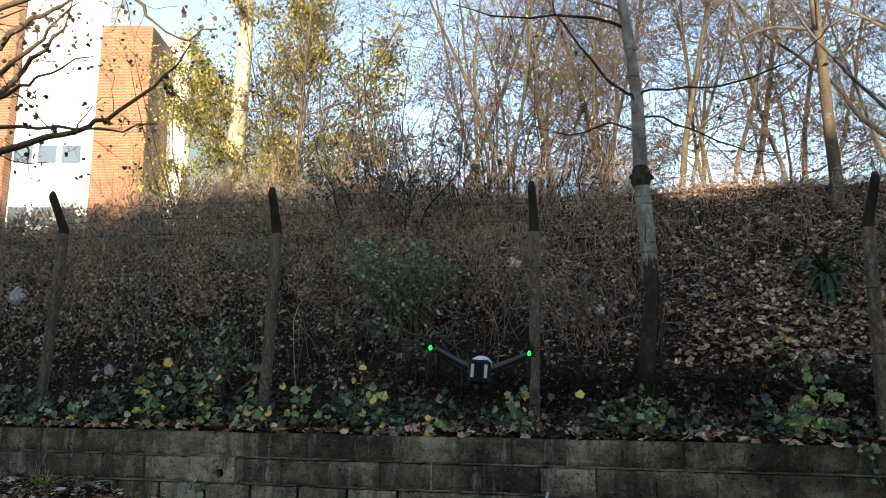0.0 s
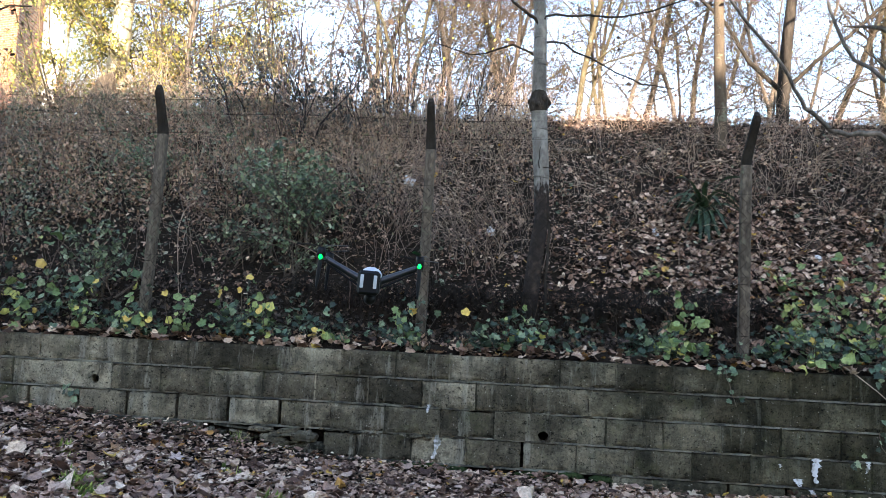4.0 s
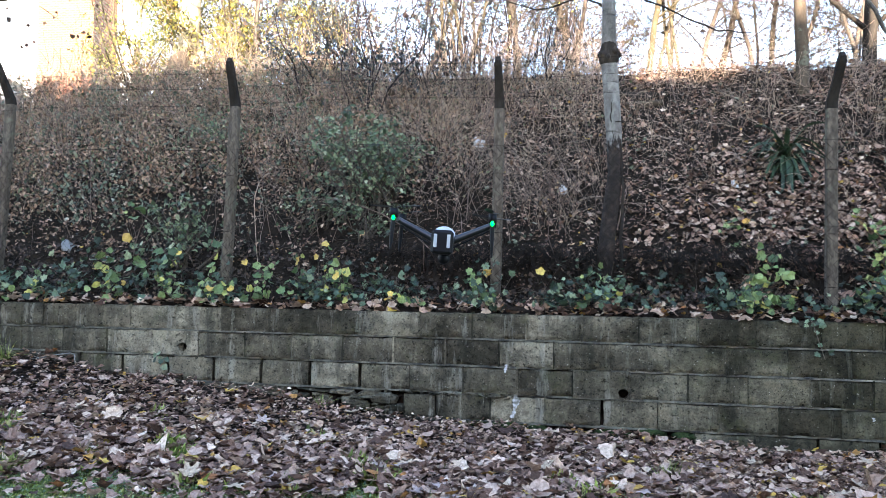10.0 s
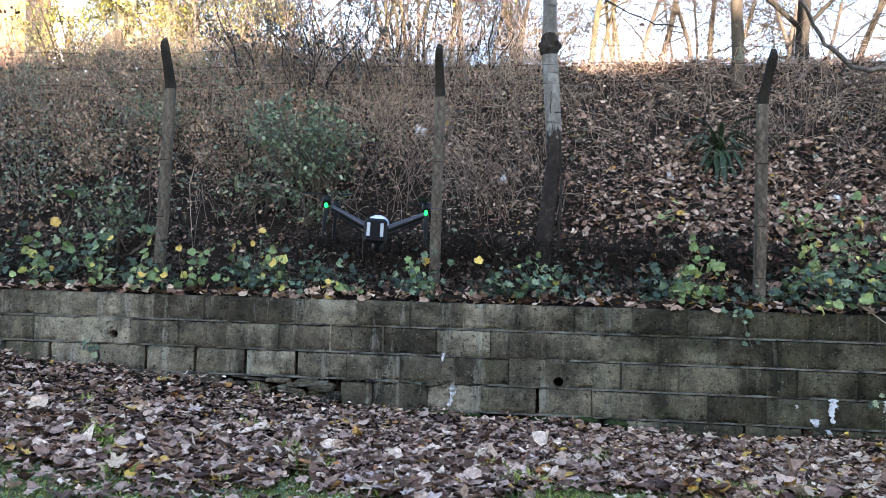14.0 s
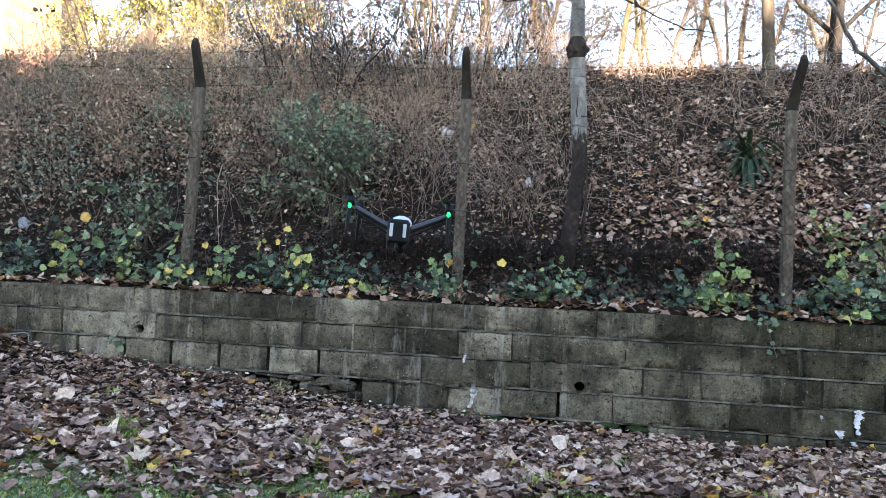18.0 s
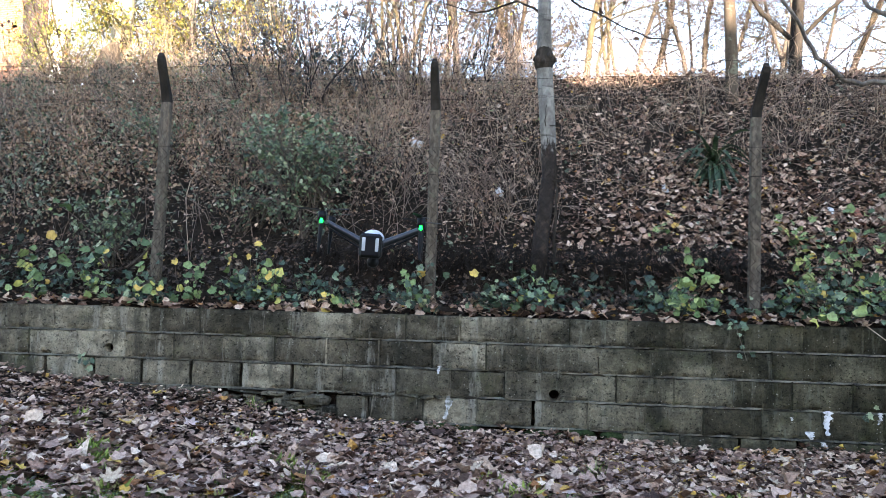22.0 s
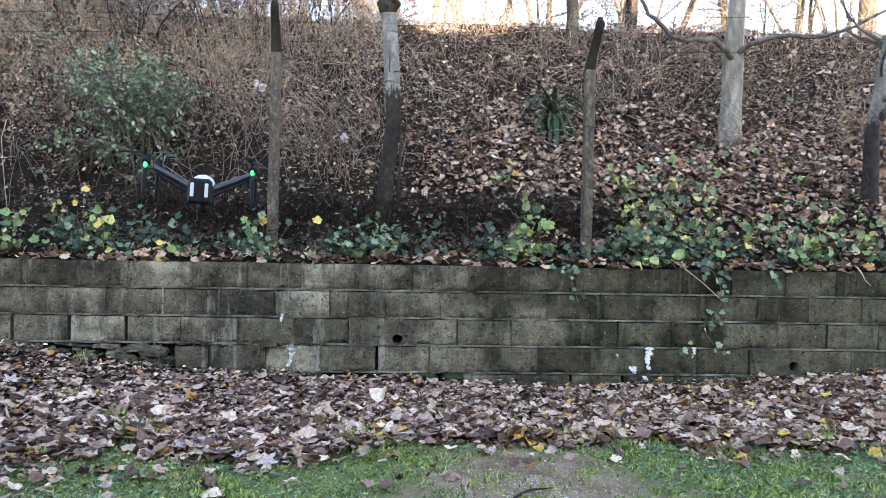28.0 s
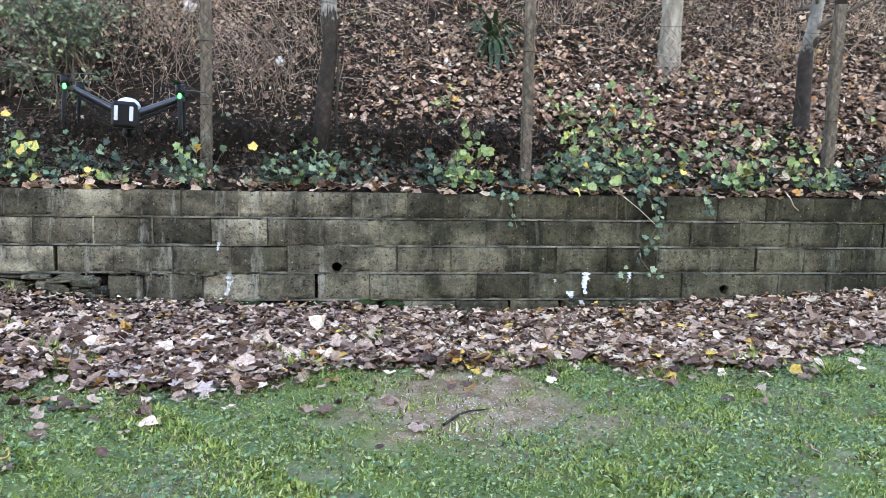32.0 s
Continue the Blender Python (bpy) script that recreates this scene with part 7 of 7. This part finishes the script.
def retaining_wall():
    wall = tagged(new("retaining_wall"), "stained grey concrete block retaining wall with weep holes", "wall", kind="structure")
    tops = [1.0, 0.775, 0.55, 0.325, 0.10]
    shift = [0.0, 0.225, -0.07, 0.16, -0.02]
    r = np.random.default_rng(55)
    bm = bmesh.new()
    box(bm, -13, 0.11, -0.4, 15, 0.24, 0.985)
    # same shade-toned soil, so open joints look dark
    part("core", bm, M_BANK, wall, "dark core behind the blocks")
    holes = {(1, -0.822): 0.625, (2, 3.033): 0.372, (3, 6.395): 0.183}
    # blocks that stand out, by course and place in the course
    pale = {(0, 2), (0, -2), (0, 9), (1, 4), (1, 0), (1, -3), (1, -4), (2, 4), (2, 1), (2, 7), (3, 4), (2, -3)}
    sooty = {(0, 0), (0, 1), (1, 1), (1, 2), (0, 8), (0, 11), (0, 3), (0, 4), (0, -1), (0, 12), (1, 3), (1, 9), (1, 10), (1, -1), (2, 5), (2, 10), (2, 12), (3, 9), (1, 13), (0, 15)}
    shapes = [block_mesh(0.440, 0.2085, 500 + k) for k in range(10)]
    for c, (top, sh) in enumerate(zip(tops, shift)):
        # mortar bed and uprights, set back from the faces; some joints stand open
        for k in range(-28, 33):
            x = 0.45 * k + sh
            if x > 14.5:
                continue
            shape = shapes[int(r.integers(0, 10))]
            for (hc, hx), hz in holes.items():
                if hc == c and x < hx < x + 0.45:
                    shape = holed_block_mesh(0.440, 0.216, hx - x - 0.005, hz - (top - 0.2205))
            ob = new("block", shape)
            ob.parent = wall
            ob.location = (x + 0.005, r.normal(0, 0.0035), top - 0.2205)
            ob.rotation_euler = (r.normal(0, 0.006), r.normal(0, 0.003), r.normal(0, 0.006))
            if (c, k) in pale or (c, k) in sooty:
                ob.material_slots[0].link = "OBJECT"
                ob.material_slots[0].material = M_BLOCK_PALE if (c, k) in pale else M_BLOCK_SOOT
            if c == 3 and -0.25 < x < 1.0:
                # the broken stretch: these blocks have gone
                bpy.data.objects.remove(ob)
                continue
            if c == 4 and 1.9 < x < 3.4:
                # undercut foot
                bpy.data.objects.remove(ob)
                continue
            if c == 3 and abs(x - 1.06) < 0.05:
                # its broken end leaves a hollow
                ob.location.x += 0.16
                ob.scale = (0.62, 1, 0.93)
            wide_open = (c == 2 and -2 < x < 1.0) or (c == 3 and abs(x - 2.86) < 0.2) or (c == 4 and r.uniform() < 0.4)
            if wide_open:
                ob.scale = (0.962, 1, 1)
                ob.location.x += 0.012
            else:
                bm = bmesh.new()
                box(bm, x - 0.0065, (0.0 if r.uniform() < 0.75 else 0.004) + 0.002 * r.uniform(), top - 0.222, x + 0.0065, 0.11, top - 0.001)
                part("mortar_joint", bm, M_JOINT, wall)
        bm = bmesh.new()
        # the bed stands back unevenly from the faces
        xs = np.arange(-13, 15.01, 0.09)
        back = 0.006 + 0.005 * r.uniform(-1, 1, len(xs)) + 0.013 * np.clip(np.sin(xs * 1.9 + 2.1 * c) + 0.5 * np.sin(xs * 5.3 + c), -0.9, 1.5)
        back = np.clip(back, 0.003, 0.036)
        rows = [[bm.verts.new((a, b if front else 0.108, top - h)) for a, b in zip(xs, back)] for front, h in ((1, 0.2330), (1, 0.2190), (0, 0.2190), (0, 0.2330))]
        for i in range(4):
            for k in range(len(xs) - 1):
                bm.faces.new((rows[i][k], rows[i][k + 1], rows[(i + 1) % 4][k + 1], rows[(i + 1) % 4][k]))
        part("mortar_bed", bm, M_MORTAR, wall)


retaining_wall()


def splash(x, z, w, h, seed, mat):
    """A dried white splash that has run down the wall face."""
    r = np.random.default_rng(seed)
    bm = bmesh.new()
    top, bot = [], []
    n = 14
    for k in range(n):
        t = k / (n - 1)
        half = w * (1 - 0.62 * t) * (0.45 if k == 0 else 1.0) * r.uniform(0.3, 1.25) / 2
        cx = x + 0.2 * w * math.sin(3 * t + seed) + r.normal(0, 0.05 * w)
        top.append(bm.verts.new((cx - half, -0.010, z - h * t)))
        bot.append(bm.verts.new((cx + half, -0.010, z - h * t)))
    for k in range(n - 1):
        bm.faces.new((top[k], top[k + 1], bot[k + 1], bot[k]))
    bm.normal_update()
    bmesh.ops.solidify(bm, geom=list(bm.faces), thickness=0.003)
    ob = part("white_splash", bm, mat)
    return tagged(ob, "dried white splash on the wall", "stain")


splash(2.16, 0.33, 0.075, 0.19, 1, M_PAINT_OLD)
splash(2.09, 0.575, 0.04, 0.07, 2, M_PAINT_OLD)
splash(5.15, 0.335, 0.085, 0.19, 3, M_PAINT)
splash(5.02, 0.17, 0.07, 0.06, 4, M_PAINT)
splash(5.12, 0.09, 0.06, 0.05, 5, M_PAINT)
splash(4.87, 0.275, 0.03, 0.03, 6, M_PAINT_OLD)
splash(5.52, 0.335, 0.05, 0.09, 7, M_PAINT_OLD)


def rubble(x, y, z, w, h, seed, mat):
    """A broken lump of block or brick."""
    r = np.random.default_rng(seed)
    bm = bmesh.new()
    bmesh.ops.create_icosphere(bm, subdivisions=2, radius=1)
    for v in bm.verts:
        n = max(abs(v.co.x), abs(v.co.y), abs(v.co.z))
        v.co = v.co.lerp(v.co / n, 0.7)
        v.co += Vector(r.normal(0, 0.06, 3))
        v.co = Vector((v.co.x * w / 2, v.co.y * 0.05, v.co.z * h / 2))
    ob = part("rubble_piece", bm, mat)
    ob.matrix_basis = pose(x, y, z, r.normal(0, 6), r.normal(0, 7), r.normal(0, 8))
    tagged(ob, "broken lump of concrete in the wall foot", "rubble", "rubble at the wall foot")


rr = np.random.default_rng(77)
pieces = [(0.42, 0.300, 0.34, 0.022), (0.62, 0.268, 0.34, 0.020), (0.97, 0.272, 0.30, 0.024), (1.17, 0.170, 0.16, 0.08), (0.68, 0.292, 0.22, 0.04), (0.92, 0.29, 0.20, 0.05), (1.06, 0.25, 0.22, 0.09), (1.02, 0.16, 0.18, 0.10), (0.50, 0.23, 0.16, 0.07), (0.78, 0.215, 0.2, 0.07), (2.0, 0.315, 0.12, 0.03), (1.75, 0.318, 0.14, 0.03), (1.5, 0.312, 0.1, 0.02)]
for _ in range(52):
    px = rr.uniform(-0.2, 1.15)
    pieces.append((px, rr.uniform(0.12, 0.27), rr.uniform(0.03, 0.12), rr.uniform(0.02, 0.06)))
for _ in range(16):
    pieces.append((rr.uniform(1.2, 2.3), 0.315 + rr.normal(0, 0.006), rr.uniform(0.03, 0.09), rr.uniform(0.012, 0.025)))
for k, (x, z, w, h) in enumerate(pieces):
    rubble(x, rr.uniform(0.015, 0.065), z, w, h, 900 + k, M_BLOCK if k % 3 else M_JOINT)


def moss_pad(x, z, w, seed):
    """A low cushion of moss in the undercut foot of the wall."""
    r = np.random.default_rng(seed)
    bm = bmesh.new()
    bmesh.ops.create_icosphere(bm, subdivisions=3, radius=1)
    for v in bm.verts:
        v.co *= 1 + r.normal(0, 0.07)
        v.co = Vector((v.co.x * w / 2, v.co.y * 0.05, v.co.z * 0.035))
    ob = part("moss", bm, M_MOSS, None, "", True)
    ob.location = (x, 0.03, z)
    tagged(ob, "dark green moss cushion at the wall foot", "moss", "moss at the wall foot")


for k, (x, w) in enumerate(((2.1, 0.28), (2.34, 0.2), (2.95, 0.3), (3.25, 0.24), (3.5, 0.2), (1.85, 0.2))):
    moss_pad(x, 0.075 - 0.012 * k % 0.03, w, 950 + k)


def slope_brick(x, y, turn):
    """An old brick half sunk in the slope, with rounded worn corners."""
    bm = bmesh.new()
    box(bm, -0.105, -0.05, -0.035, 0.105, 0.05, 0.035, 0.012)
    for v in bm.verts:
        v.co += Vector((0.004 * math.sin(91 * v.co.x + 7 * v.co.z), 0.004 * math.cos(63 * v.co.z + 5), 0.003 * math.sin(47 * v.co.y)))
    ob = part("brick", bm, M_OLD_BRICK)
    ob.matrix_basis = pose(x, y, float(bank_z(x, y)) + 0.03, 25, 60, turn)
    tagged(ob, "worn pinkish brick half sunk in the leafy slope", "brick")


M_OLD_BRICK = plain("old_pink_brick", (0.22, 0.105, 0.075), 0.9, 0, 0.3, 0.1)
slope_brick(5.95, 1.6, 15)
